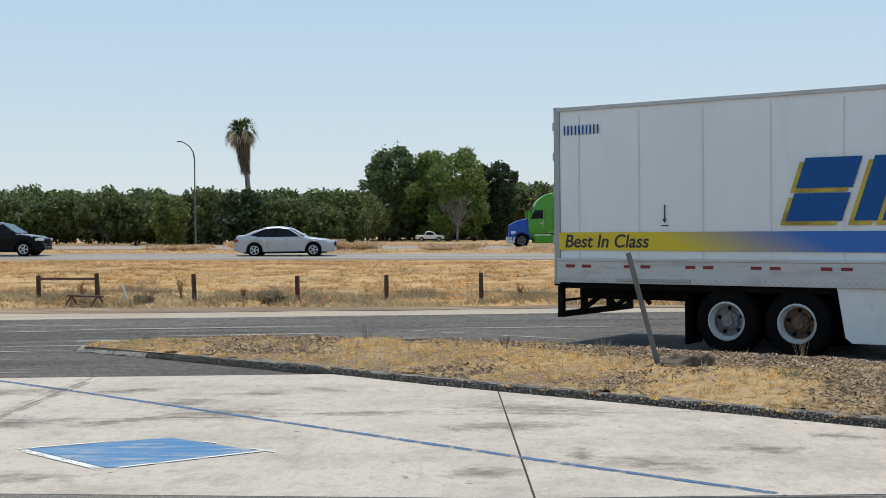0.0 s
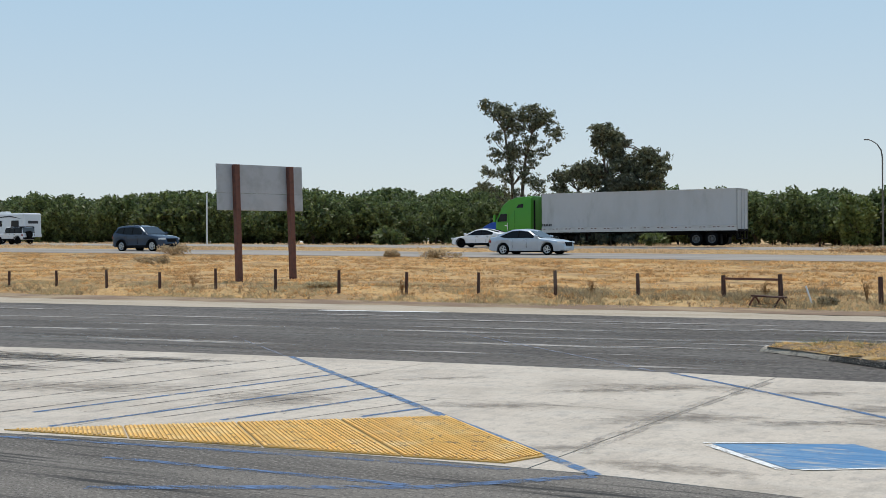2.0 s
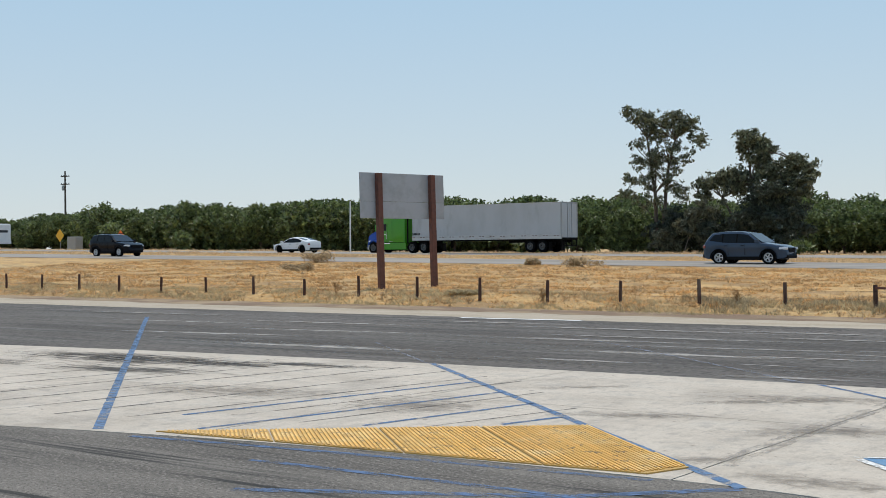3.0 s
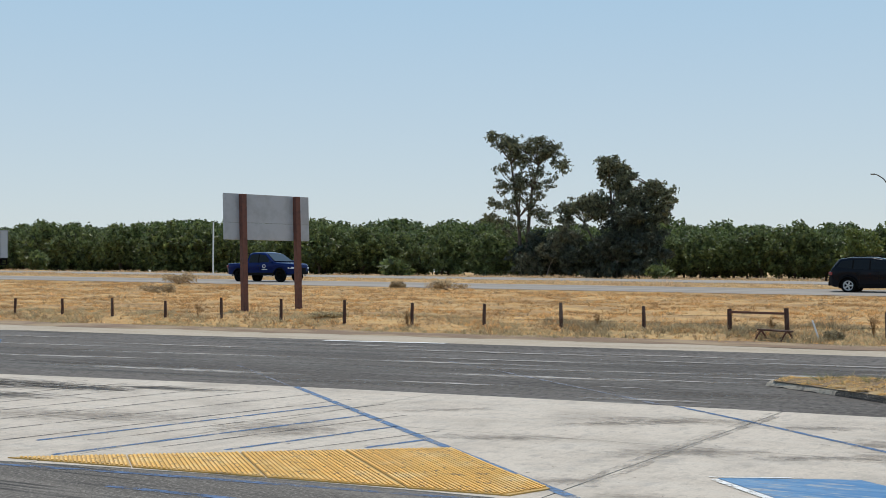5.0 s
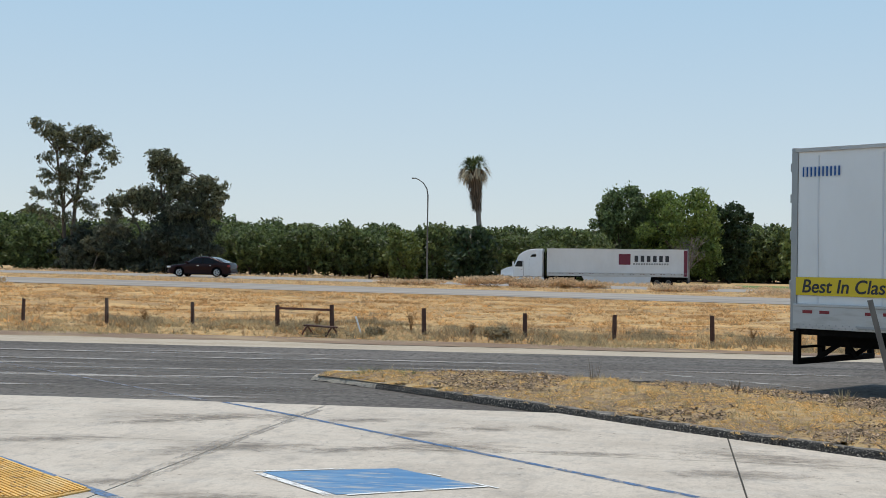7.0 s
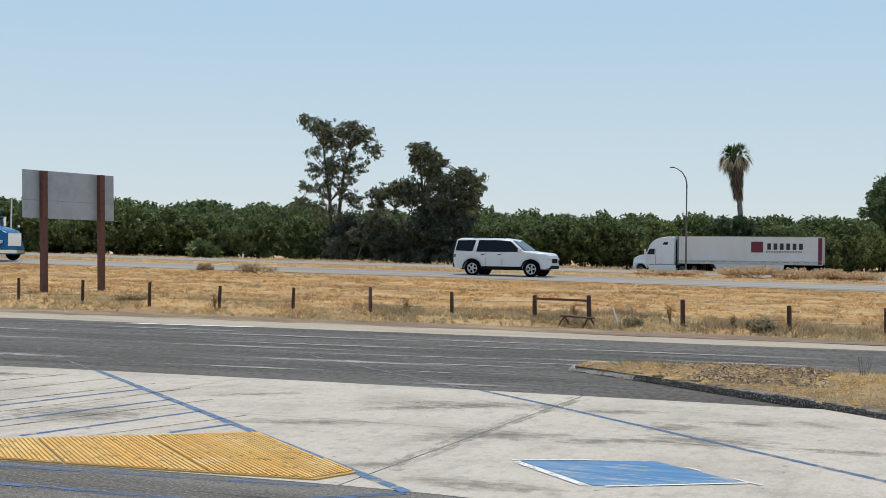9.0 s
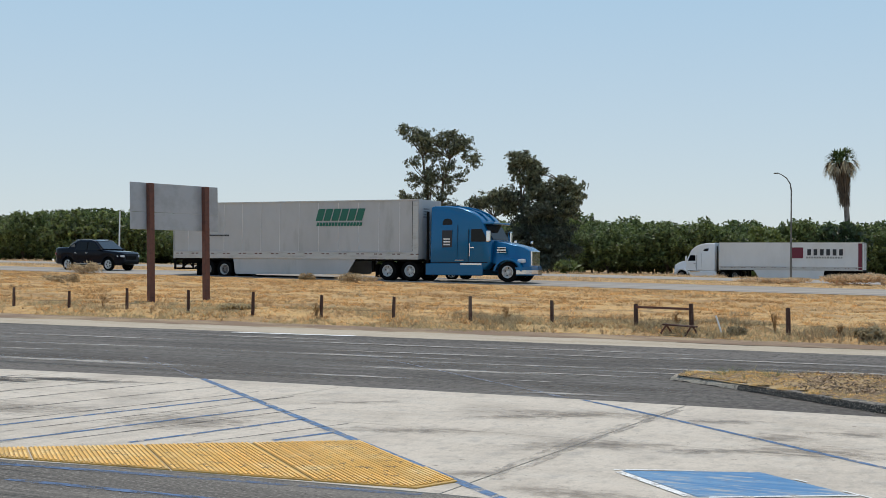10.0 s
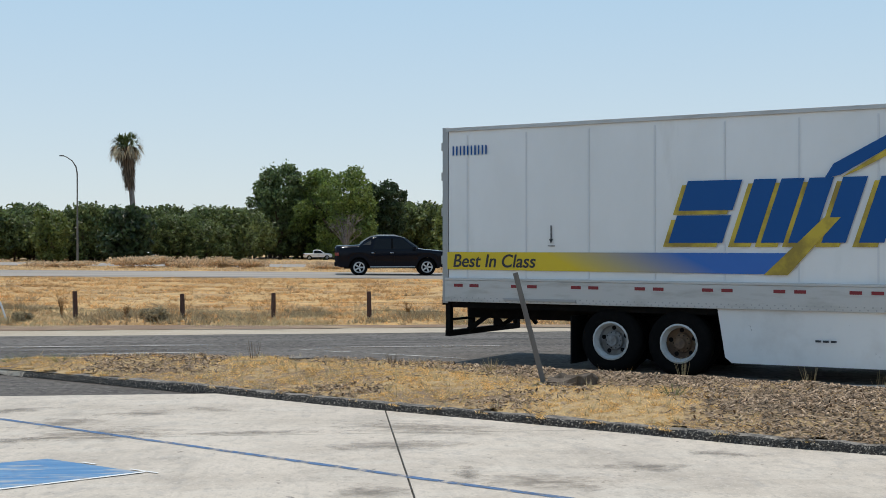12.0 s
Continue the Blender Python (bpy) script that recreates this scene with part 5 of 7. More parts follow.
tufts("dry_grass", "bleached pale grass patches in the golden field", field_spots(5500, -66, 16, 30.4, 56.5, 52, 1.0, 0.15, 0.2), M["grass_pale"], 0.07, 0.035, 6, 52, 2.2)
tufts("grass_clumps", "taller clumps of golden grass over the field", field_spots(3600, -66, 16, 30.5, 56.5, 41, 1.0, 0.15, 0.5), M["grass_gold"], 0.085, 0.045, 14, 41, 2.0)
tufts("grass_clumps", "tan weed clumps in the golden grass", field_spots(420, -66, 16, 31.0, 55.5, 42, 1.0, 0.3, 0.4), M["weed_tan"], 0.10, 0.05, 16, 42, 1.8)
tufts("dead_weeds", "rust-brown flattened weeds in the field", field_spots(2200, -66, 16, 31, 56, 23, 1.0, 0.22, 0.22), M["weed_dark"], 0.05, 0.03, 6, 23, 2.6)
tufts("dry_grass", "dry golden grass on the freeway median", field_spots(9000, -130, 20, 67, 82.5, 4), M["grass_pale"], 0.08, 0.06, 7, 4, 1.8)
tufts("dead_weeds", "tall brown dead weeds on the freeway median", field_spots(700, -130, 20, 68, 82, 5, 1.0, 0.3, 0.09), M["brush_pale"], 0.20, 0.05, 10, 5, 1.3)
tufts("dry_grass", "dry grass beyond the far carriageway", field_spots(13000, -190, 30, 96, 131, 6), M["weed_tan"], 0.10, 0.09, 6, 6, 2.0)
tufts("dead_weeds", "tall dead weeds before the orchard", field_spots(3600, -190, 30, 97, 130, 7, 1.0, 0.1, 0.07), M["brush_pale"], 0.26, 0.06, 10, 7, 1.4)


def bush(name, label, x, y, w, h, material, seed, count=420, size=0.14):
    rng = np.random.default_rng(seed)
    t = thing(name, label, "bush", pose(x, y, land(x, y)))
    bm = bmesh.new()
    for k in range(7):
        a = rng.uniform(0, 6.283)
        tube(bm, [(0, 0, -0.05), (math.cos(a) * w * 0.35, math.sin(a) * w * 0.3, h * rng.uniform(0.5, 0.9))], [0.02, 0.006], 4)
    tagged(part("stalk", bm, M["weed_brown"], t), kind="stuff")
    lumps = [(rng.uniform(-0.35, 0.35) * w, rng.uniform(-0.3, 0.3) * w, h * rng.uniform(0.3, 0.7), w * 0.22, w * 0.2, h * 0.3) for _ in range(7)]
    v, f = cards(rng, blob_points(rng, lumps, count, 0.2), size, 2.2, 0.3)
    np_mesh("foliage", v, f, material, t)


for i, (x, y, w, h, m_) in enumerate(((-32.0, 55.0, 2.4, 0.6, "weed_tan"), (-36.0, 56.2, 1.0, 0.4, "weed_tan"),
                                     (-4.2, 30.7, 0.7, 0.26, "grass_dull"), (-7.3, 30.7, 0.4, 0.18, "grass_dull"), (-23.5, 32.5, 1.8, 0.18, "grass_grey"),
                                     (-44, 47, 1.8, 0.5, "weed_tan"), (-51, 56, 2.4, 0.8, "weed_tan"))):
    bush("roadside_bush", "low scrubby roadside bush in dry grass", x, y, w, h, M[m_], 40 + i, 900, 0.07)
for i, (x, y, w, h) in enumerate(((-66, 104, 4.0, 2.0), (-112, 100, 3.0, 2.4), (-130, 104, 4.5, 4.2), (-40, 106, 2.5, 1.2))):
    bush("green_shrub", "rounded green shrub before the orchard", x, y, w, h, M["leaf_orchard"], 70 + i, 1200, 0.3)
for i, (x, w, h) in enumerate(((-11.4, 4.5, 0.85), (-8.4, 4.5, 0.8), (-5.4, 4.0, 0.65), (-16.5, 4.5, 0.35), (0.5, 5, 0.45), (8, 7, 0.55))):
    bush("dead_brush", "tall pale brown dead brush on the median", x, 80, w, h, M["brush_pale"], 80 + i, 3600, 0.09)


def island_litter():
    rng = np.random.default_rng(21)
    v, f = [], []
    spots, wild = [], []
    for _ in range(120000):
        x, y = rng.uniform(-6.1, 12), rng.uniform(7.5, 21.7)
        if not in_ring(x, y):
            continue
        d = min((Vector((x, y)) - q).length for q in ISLAND_RING)
        if d < 0.24:
            continue
        k = noise.noise((x * 0.5, y * 0.6, 11)) + 0.35 * noise.noise((x * 2.2, y * 2.2, 5)) + 0.13 * (x - 1.5) - 0.25 * abs(x + 3) / 3 * (x < -1) + (0.75 if x < -1.6 and y > 18.2 - 0.55 * (x + 2) else 0)
        k += rng.normal(0, 0.22)
        z = island_height(x, y)
        if k > 0.2 and len(v) < 30000 * 8:
            a, l, w = rng.uniform(0, 6.283), rng.uniform(0.025, 0.085), rng.uniform(0.004, 0.011)
            dx, dy = math.cos(a) * l / 2, math.sin(a) * l / 2
            nx, ny = -math.sin(a) * w, math.cos(a) * w
            t0, t1, h = rng.uniform(0, 0.035), rng.uniform(0, 0.05), rng.uniform(0.005, 0.010)
            b = len(v)
            for hh in (0, h):
                v += [(x - dx - nx, y - dy - ny, z + t0 + hh), (x + dx - nx, y + dy - ny, z + t1 + hh), (x + dx + nx, y + dy + ny, z + t1 + hh), (x - dx + nx, y - dy + ny, z + t0 + hh)]
            f += [(b + 4, b + 5, b + 6, b + 7), (b, b + 1, b + 5, b + 4), (b + 1, b + 2, b + 6, b + 5), (b + 2, b + 3, b + 7, b + 6), (b + 3, b, b + 4, b + 7)]
        else:
            spots.append((x, y, z, rng.uniform(0.5, 1.3)))
            if rng.uniform() < 0.12:
                wild.append((x, y, z, rng.uniform(0.6, 1.6)))
    tagged(np_mesh("wood_chips", np.array(v), np.array(f), M["chips"]), "grey-brown wood chips and bark litter on the island", "wood chips", kind="stuff")
    tufts("dry_grass", "short dry yellow grass on the kerbed island", spots[:26000], M["grass_straw"], 0.026, 0.012, 8, 31, 2.8)
    tufts("dead_weeds", "thin dead weeds on the kerbed island", wild[:700], M["grass_grey"], 0.07, 0.01, 6, 32, 0.9)
    for x, y, w, h, m_ in ((-1.2, 19.7, 0.35, 0.36, "weed_thin"), (-5.0, 20.7, 0.9, 0.12, "weed_green"), (-4.2, 20.4, 0.7, 0.1, "weed_green"), (3.9, 14.2, 0.5, 0.14, "weed_green"), (4.9, 17.3, 0.35, 0.3, "grass_grey"), (6.3, 16.2, 0.4, 0.32, "grass_grey"), (7.0, 15.6, 0.3, 0.28, "grass_grey"), (0.9, 18.6, 0.3, 0.16, "weed_thin"), (2.2, 17.2, 0.4, 0.18, "grass_grey")):
        t = thing("weed", "thin dry weed growing on the island", "weed", pose(x, y, island_height(x, y)))
        r2 = np.random.default_rng(int(abs(x * 100)))
        bm = bmesh.new()
        for k in range(12 if h > 0.2 else 30):
            a, q = r2.uniform(0, 6.283), r2.uniform(0.1, 0.5)
            tube(bm, [(math.cos(a) * q * w * 0.4, math.sin(a) * q * w * 0.4, -0.02), (math.cos(a) * q * w, math.sin(a) * q * w, h * r2.uniform(0.5, 1.0))], [0.004, 0.0015], 3)
        tagged(part("stalk", bm, M[m_], t), kind="stuff")


island_litter()


# ---- wheels and vehicles ----
def wheel(parent, x, y, r, w, side, rim="rim_alloy", hub=0.62, spokes=5, z=None):
    """side: -1 or 1, the way its face looks along y. The rim is a dished disc with spokes or holes."""
    bm = bmesh.new()
    h = w / 2
    lathe(bm, [(r * hub, -h * 0.8), (r * 0.86, -h), (r * 0.97, -h * 0.75), (r, -h * 0.3), (r, h * 0.3), (r * 0.97, h * 0.75), (r * 0.86, h), (r * hub, h * 0.8)], 22)
    bmesh.ops.recalc_face_normals(bm, faces=bm.faces)
    t = part("wheel", bm, M["tyre"], parent, "", True)
    t.location = (x, y, r if z is None else z)
    bm = bmesh.new()
    s = side * h
    rr = r * hub
    lathe(bm, [(rr * 1.03, s * 0.86), (rr * 0.94, s * 0.95), (rr * 0.86, s * 0.55), (rr * 0.80, s * 0.15)], 22)
    part("rim", bm, M["rim_white" if rim == "rim_rust" else rim], t)
    bm = bmesh.new()
    if spokes:
        for k in range(spokes):
            add_box(bm, 0, rr * 0.9, -0.02, 0.02, -rr * 0.13, rr * 0.13, 0, Matrix.Translation((0, s * 0.55, 0)) @ Matrix.Rotation(6.2832 * k / spokes, 4, "Y"))
        lathe(bm, [(rr * 0.26, s * 0.45), (rr * 0.26, s * 0.66), (0.001, s * 0.70)], 12)
        part("spokes", bm, M[rim], t)
    else:
        lathe(bm, [(rr * 0.86, s * 0.3), (rr * 0.80, -s * 0.45), (rr * 0.52, -s * 0.5), (rr * 0.48, -s * 0.1), (rr * 0.32, s * 0.15), (rr * 0.27, s * 0.55), (0.001, s * 0.58)], 20)
        part("disc", bm, M["rim_grey" if rim == "rim_white" else rim], t)
        bm = bmesh.new()
        for k in range(10):
            a = 6.2832 * k / 10
            lathe(bm, [(rr * 0.045, -s * 0.2), (rr * 0.045, s * 0.02), (0.001, s * 0.04)], 6, "y", (math.cos(a) * rr * 0.4, 0, math.sin(a) * rr * 0.4))
        part("nuts", bm, M["chassis"], t)
        for k in range(5):
            a = 6.2832 * k / 5 + 0.4
            bm = bmesh.new()
            lathe(bm, [(rr * 0.12, -s * 0.52), (rr * 0.12, -s * 0.44), (0.001, -s * 0.44)], 10, "y", (math.cos(a) * rr * 0.66, 0, math.sin(a) * rr * 0.66))
            part("hand_hole", bm, M["black"], t)
    bm = bmesh.new()
    lathe(bm, [(rr * 0.95, -s * 0.6), (0.001, -s * 0.6)], 16)
    part("drum", bm, M["black"], t)
    return t


def hull(top, wx, r, half, belt, height, tumble, length, taper=0.12, floor=0.25):
    """A car body lofted from cross sections: rounded shoulders, cabin sides that lean in, cut-out wheel arches."""
    line = sorted((x, z) for x, z in top if z > 0.45)
    front, rear = top[1][0], top[-2][0]

    def roof(x):
        best = 0.5
        for (x0, z0), (x1, z1) in zip(top, top[1:]):
            if min(x0, x1) <= x <= max(x0, x1) and abs(x1 - x0) > 1e-6:
                best = max(best, z0 + (z1 - z0) * (x - x0) / (x1 - x0))
        return best
    xs = {rear + (front - rear) * i / 44 for i in range(45)} | {x for x, z in line if rear < x < front} | {front - 0.02, front - 0.06, front - 0.13, front - 0.22, front - 0.32, rear + 0.02, rear + 0.06, rear + 0.13, rear + 0.2}
    for c in wx:
        xs |= {c + r * 1.17 * math.cos(math.pi * k / 12) for k in range(13)} | {c - r * 1.17 - 0.01, c + r * 1.17 + 0.01}
    xs = sorted(xs)
    bm = bmesh.new()
    rows = []
    for x in xs:
        zt, zb = roof(x), floor
        end = min(x - rear, front - x)
        zb += 0.10 * max(0, 1 - end / 0.25)
        for c in wx:
            d = (r * 1.17) ** 2 - (x - c) ** 2
            if d > -1e-6:
                zb = max(zb, r * 0.96 + math.sqrt(max(0, d)))
        q = 1 - 0.26 * max(0, 1 - (front - x) / 0.42) ** 2 - 0.16 * max(0, 1 - (x - rear) / 0.28) ** 2
        w = lambda z: flank(x, z, half, belt, height, tumble, length, taper) * q
        zt = max(zt, zb + 0.12)
        if zt > belt + 0.14:
            sh = belt
            up = [(w(belt) * 0.992, belt + 0.015), (w(zt - 0.09), zt - 0.09), (w(zt) * 0.955, zt - 0.03), (w(zt) * 0.86, zt), (w(zt) * 0.45, zt + 0.02), (0, zt + 0.025)]
        else:
            sh = zt - 0.09 if zt - 0.09 > zb + 0.02 else zb + 0.02
            up = [(w(sh) * 0.99, sh + 0.02), (w(sh) * 0.965, zt - 0.035), (w(sh) * 0.92, zt - 0.012), (w(sh) * 0.78, zt), (w(sh) * 0.4, zt + 0.018), (0, zt + 0.022)]
        mid = zb + (sh - zb) * 0.55
        side = [(0, zb), (w(belt) * 0.88, zb), (w(belt) * 0.945, zb + 0.015), (w(belt) * 0.985, mid - (mid - zb) * 0.25), (w(belt) * 1.008, mid + (sh - mid) * 0.5), (w(belt) * 0.994, sh - 0.01)]
        half_ring = side + up
        ring = [(y, z) for y, z in half_ring] + [(-y, z) for y, z in half_ring[-2:0:-1]]
        rows.append([bm.verts.new((x, y, z)) for y, z in ring])
    n = len(rows[0])
    for a, b in zip(rows, rows[1:]):
        for i in range(n):
            bm.faces.new((a[i], a[(i + 1) % n], b[(i + 1) % n], b[i]))
    bm.faces.new(rows[0][::-1])
    bm.faces.new(rows[-1])
    bmesh.ops.recalc_face_normals(bm, faces=bm.faces)
    return bm


def flank(x, z, half, belt, height, tumble, length, taper):
    w = half * (1 - tumble * max(0, (z - belt) / (height - belt)))
    e = max(0, (abs(x) / (length / 2) - 0.72) / 0.28)
    return w * (1 - taper * e * e)


CARS = {
    # top outline from front bumper to rear bumper, side glass pieces, wheel places
    "sedan": dict(L=4.85, W=1.84, H=1.46, belt=0.92, r=0.335, wx=(1.42, -1.43), top=[(2.4, 0.25), (2.42, 0.52), (2.34, 0.70), (1.95, 0.83), (1.15, 0.93), (0.95, 0.97), (0.25, 1.38), (-0.25, 1.46), (-0.85, 1.43), (-1.45, 1.27), (-1.95, 1.06), (-2.28, 1.03), (-2.40, 0.85), (-2.42, 0.50), (-2.36, 0.25)],
                  glass=[[(0.78, 0.97), (0.22, 1.32), (-0.33, 1.38), (-0.36, 0.96)], [(-0.43, 0.96), (-0.40, 1.38), (-0.85, 1.35), (-1.15, 1.25), (-1.22, 0.97)], [(-1.28, 0.98), (-1.22, 1.22), (-1.62, 1.05)]], screen=((0.98, 0.98), (0.28, 1.36)), rear=((-1.0, 1.395), (-1.88, 1.09))),
    "fastback": dict(L=4.75, W=1.85, H=1.44, belt=0.92, r=0.34, wx=(1.42, -1.45), top=[(2.34, 0.25), (2.37, 0.5), (2.25, 0.68), (1.85, 0.82), (1.2, 0.92), (0.2, 1.36), (-0.3, 1.44), (-0.9, 1.38), (-1.6, 1.18), (-2.1, 1.07), (-2.30, 1.05), (-2.36, 0.8), (-2.37, 0.5), (-2.3, 0.25)],
                     glass=[[(0.85, 0.95), (0.2, 1.29), (-0.33, 1.36), (-0.36, 0.95)], [(-0.42, 0.95), (-0.39, 1.36), (-0.9, 1.31), (-1.45, 1.12), (-1.3, 0.98)]], screen=((1.15, 0.95), (0.25, 1.34)), rear=((-0.9, 1.38), (-1.75, 1.14))),
    "crossover": dict(L=4.6, W=1.86, H=1.68, belt=1.06, r=0.36, wx=(1.36, -1.34), top=[(2.24, 0.3), (2.28, 0.62), (2.2, 0.86), (1.85, 0.98), (1.15, 1.08), (0.95, 1.12), (0.3, 1.58), (-0.2, 1.67), (-1.2, 1.67), (-1.75, 1.60), (-2.1, 1.2), (-2.24, 1.0), (-2.28, 0.6), (-2.22, 0.3)],
                      glass=[[(0.80, 1.10), (0.28, 1.50), (-0.28, 1.57), (-0.30, 1.10)], [(-0.37, 1.10), (-0.35, 1.57), (-1.05, 1.56), (-1.10, 1.12)], [(-1.17, 1.14), (-1.13, 1.56), (-1.62, 1.50), (-1.86, 1.22)]], screen=((1.0, 1.13), (0.33, 1.57)), rear=((-1.80, 1.56), (-2.06, 1.24))),
    "big_suv": dict(L=5.5, W=2.0, H=1.94, belt=1.22, r=0.41, wx=(1.72, -1.58), top=[(2.68, 0.4), (2.72, 0.72), (2.68, 1.08), (2.5, 1.20), (1.5, 1.30), (1.3, 1.33), (0.62, 1.86), (0.1, 1.93), (-2.3, 1.94), (-2.52, 1.88), (-2.66, 1.35), (-2.72, 1.1), (-2.74, 0.6), (-2.66, 0.4)],
                    glass=[[(1.2, 1.27), (0.56, 1.79), (-0.10, 1.84), (-0.10, 1.25)], [(-0.13, 1.25), (-0.13, 1.84), (-1.22, 1.84), (-1.34, 1.25)], [(-1.56, 1.27), (-1.38, 1.84), (-2.44, 1.82), (-2.56, 1.30)]], screen=((1.34, 1.36), (0.66, 1.82)), rear=((-2.56, 1.84), (-2.68, 1.36))),
    "minivan": dict(L=5.15, W=1.98, H=1.74, belt=1.06, r=0.345, wx=(1.52, -1.62), top=[(2.53, 0.25), (2.57, 0.5), (2.50, 0.80), (2.2, 0.95), (1.55, 1.06), (1.35, 1.12), (0.45, 1.63), (0.0, 1.72), (-1.9, 1.74), (-2.2, 1.70), (-2.44, 1.15), (-2.52, 0.95), (-2.57, 0.5), (-2.5, 0.25)],
                    glass=[[(1.18, 1.12), (0.42, 1.55), (-0.05, 1.62), (-0.08, 1.10)], [(-0.15, 1.10), (-0.12, 1.62), (-1.05, 1.63), (-1.10, 1.10)], [(-1.17, 1.10), (-1.12, 1.63), (-2.02, 1.61), (-2.26, 1.15)]], screen=((1.42, 1.14), (0.48, 1.64)), rear=((-2.24, 1.66), (-2.42, 1.2))),
    "jeep": dict(L=4.3, W=1.85, H=1.85, belt=1.14, r=0.41, wx=(1.42, -1.35), top=[(2.02, 0.45), (2.08, 0.65), (2.02, 1.1), (0.85, 1.18), (0.6, 1.25), (0.38, 1.78), (0.2, 1.84), (-1.85, 1.85), (-1.98, 1.75), (-2.05, 1.1), (-2.08, 0.6), (-2.0, 0.45)],
                 glass=[[(0.5, 1.2), (0.3, 1.72), (-0.25, 1.73), (-0.25, 1.18)], [(-0.34, 1.18), (-0.34, 1.73), (-0.95, 1.73), (-0.95, 1.18)], [(-1.05, 1.18), (-1.05, 1.75), (-1.9, 1.75), (-1.98, 1.18)]], screen=((0.62, 1.27), (0.40, 1.75)), rear=((-1.97, 1.75), (-2.03, 1.2))),
    "pickup": dict(L=5.35, W=1.92, H=1.83, belt=1.14, r=0.40, wx=(1.66, -1.56), top=[(2.58, 0.42), (2.64, 0.66), (2.6, 1.02), (2.4, 1.13), (1.45, 1.2), (1.2, 1.24), (0.55, 1.74), (0.1, 1.82), (-0.55, 1.81), (-0.78, 1.74), (-0.96, 1.2), (-2.55, 1.17), (-2.66, 1.1), (-2.66, 0.62), (-2.6, 0.42)],
                   glass=[[(1.02, 1.22), (0.5, 1.65), (0.05, 1.70), (0.05, 1.2)], [(-0.03, 1.2), (-0.03, 1.70), (-0.5, 1.70), (-0.68, 1.64), (-0.74, 1.2)]], screen=((1.26, 1.27), (0.6, 1.71)), rear=((-0.80, 1.70), (-0.95, 1.25))),
    "sport_truck": dict(L=5.65, W=2.0, H=1.92, belt=1.2, r=0.41, wx=(1.72, -1.62), top=[(2.74, 0.42), (2.78, 0.66), (2.74, 1.06), (2.5, 1.17), (1.5, 1.27), (1.25, 1.31), (0.6, 1.83), (0.1, 1.91), (-0.7, 1.91), (-1.0, 1.86), (-1.5, 1.56), (-1.62, 1.47), (-2.72, 1.43), (-2.8, 1.33), (-2.8, 0.66), (-2.72, 0.42)],
                        glass=[[(1.08, 1.3), (0.55, 1.74), (0.05, 1.78), (0.05, 1.27)], [(-0.04, 1.27), (-0.04, 1.78), (-0.78, 1.77), (-0.95, 1.3)]], screen=((1.3, 1.35), (0.65, 1.8)), rear=((-1.04, 1.84), (-1.42, 1.62))),
}


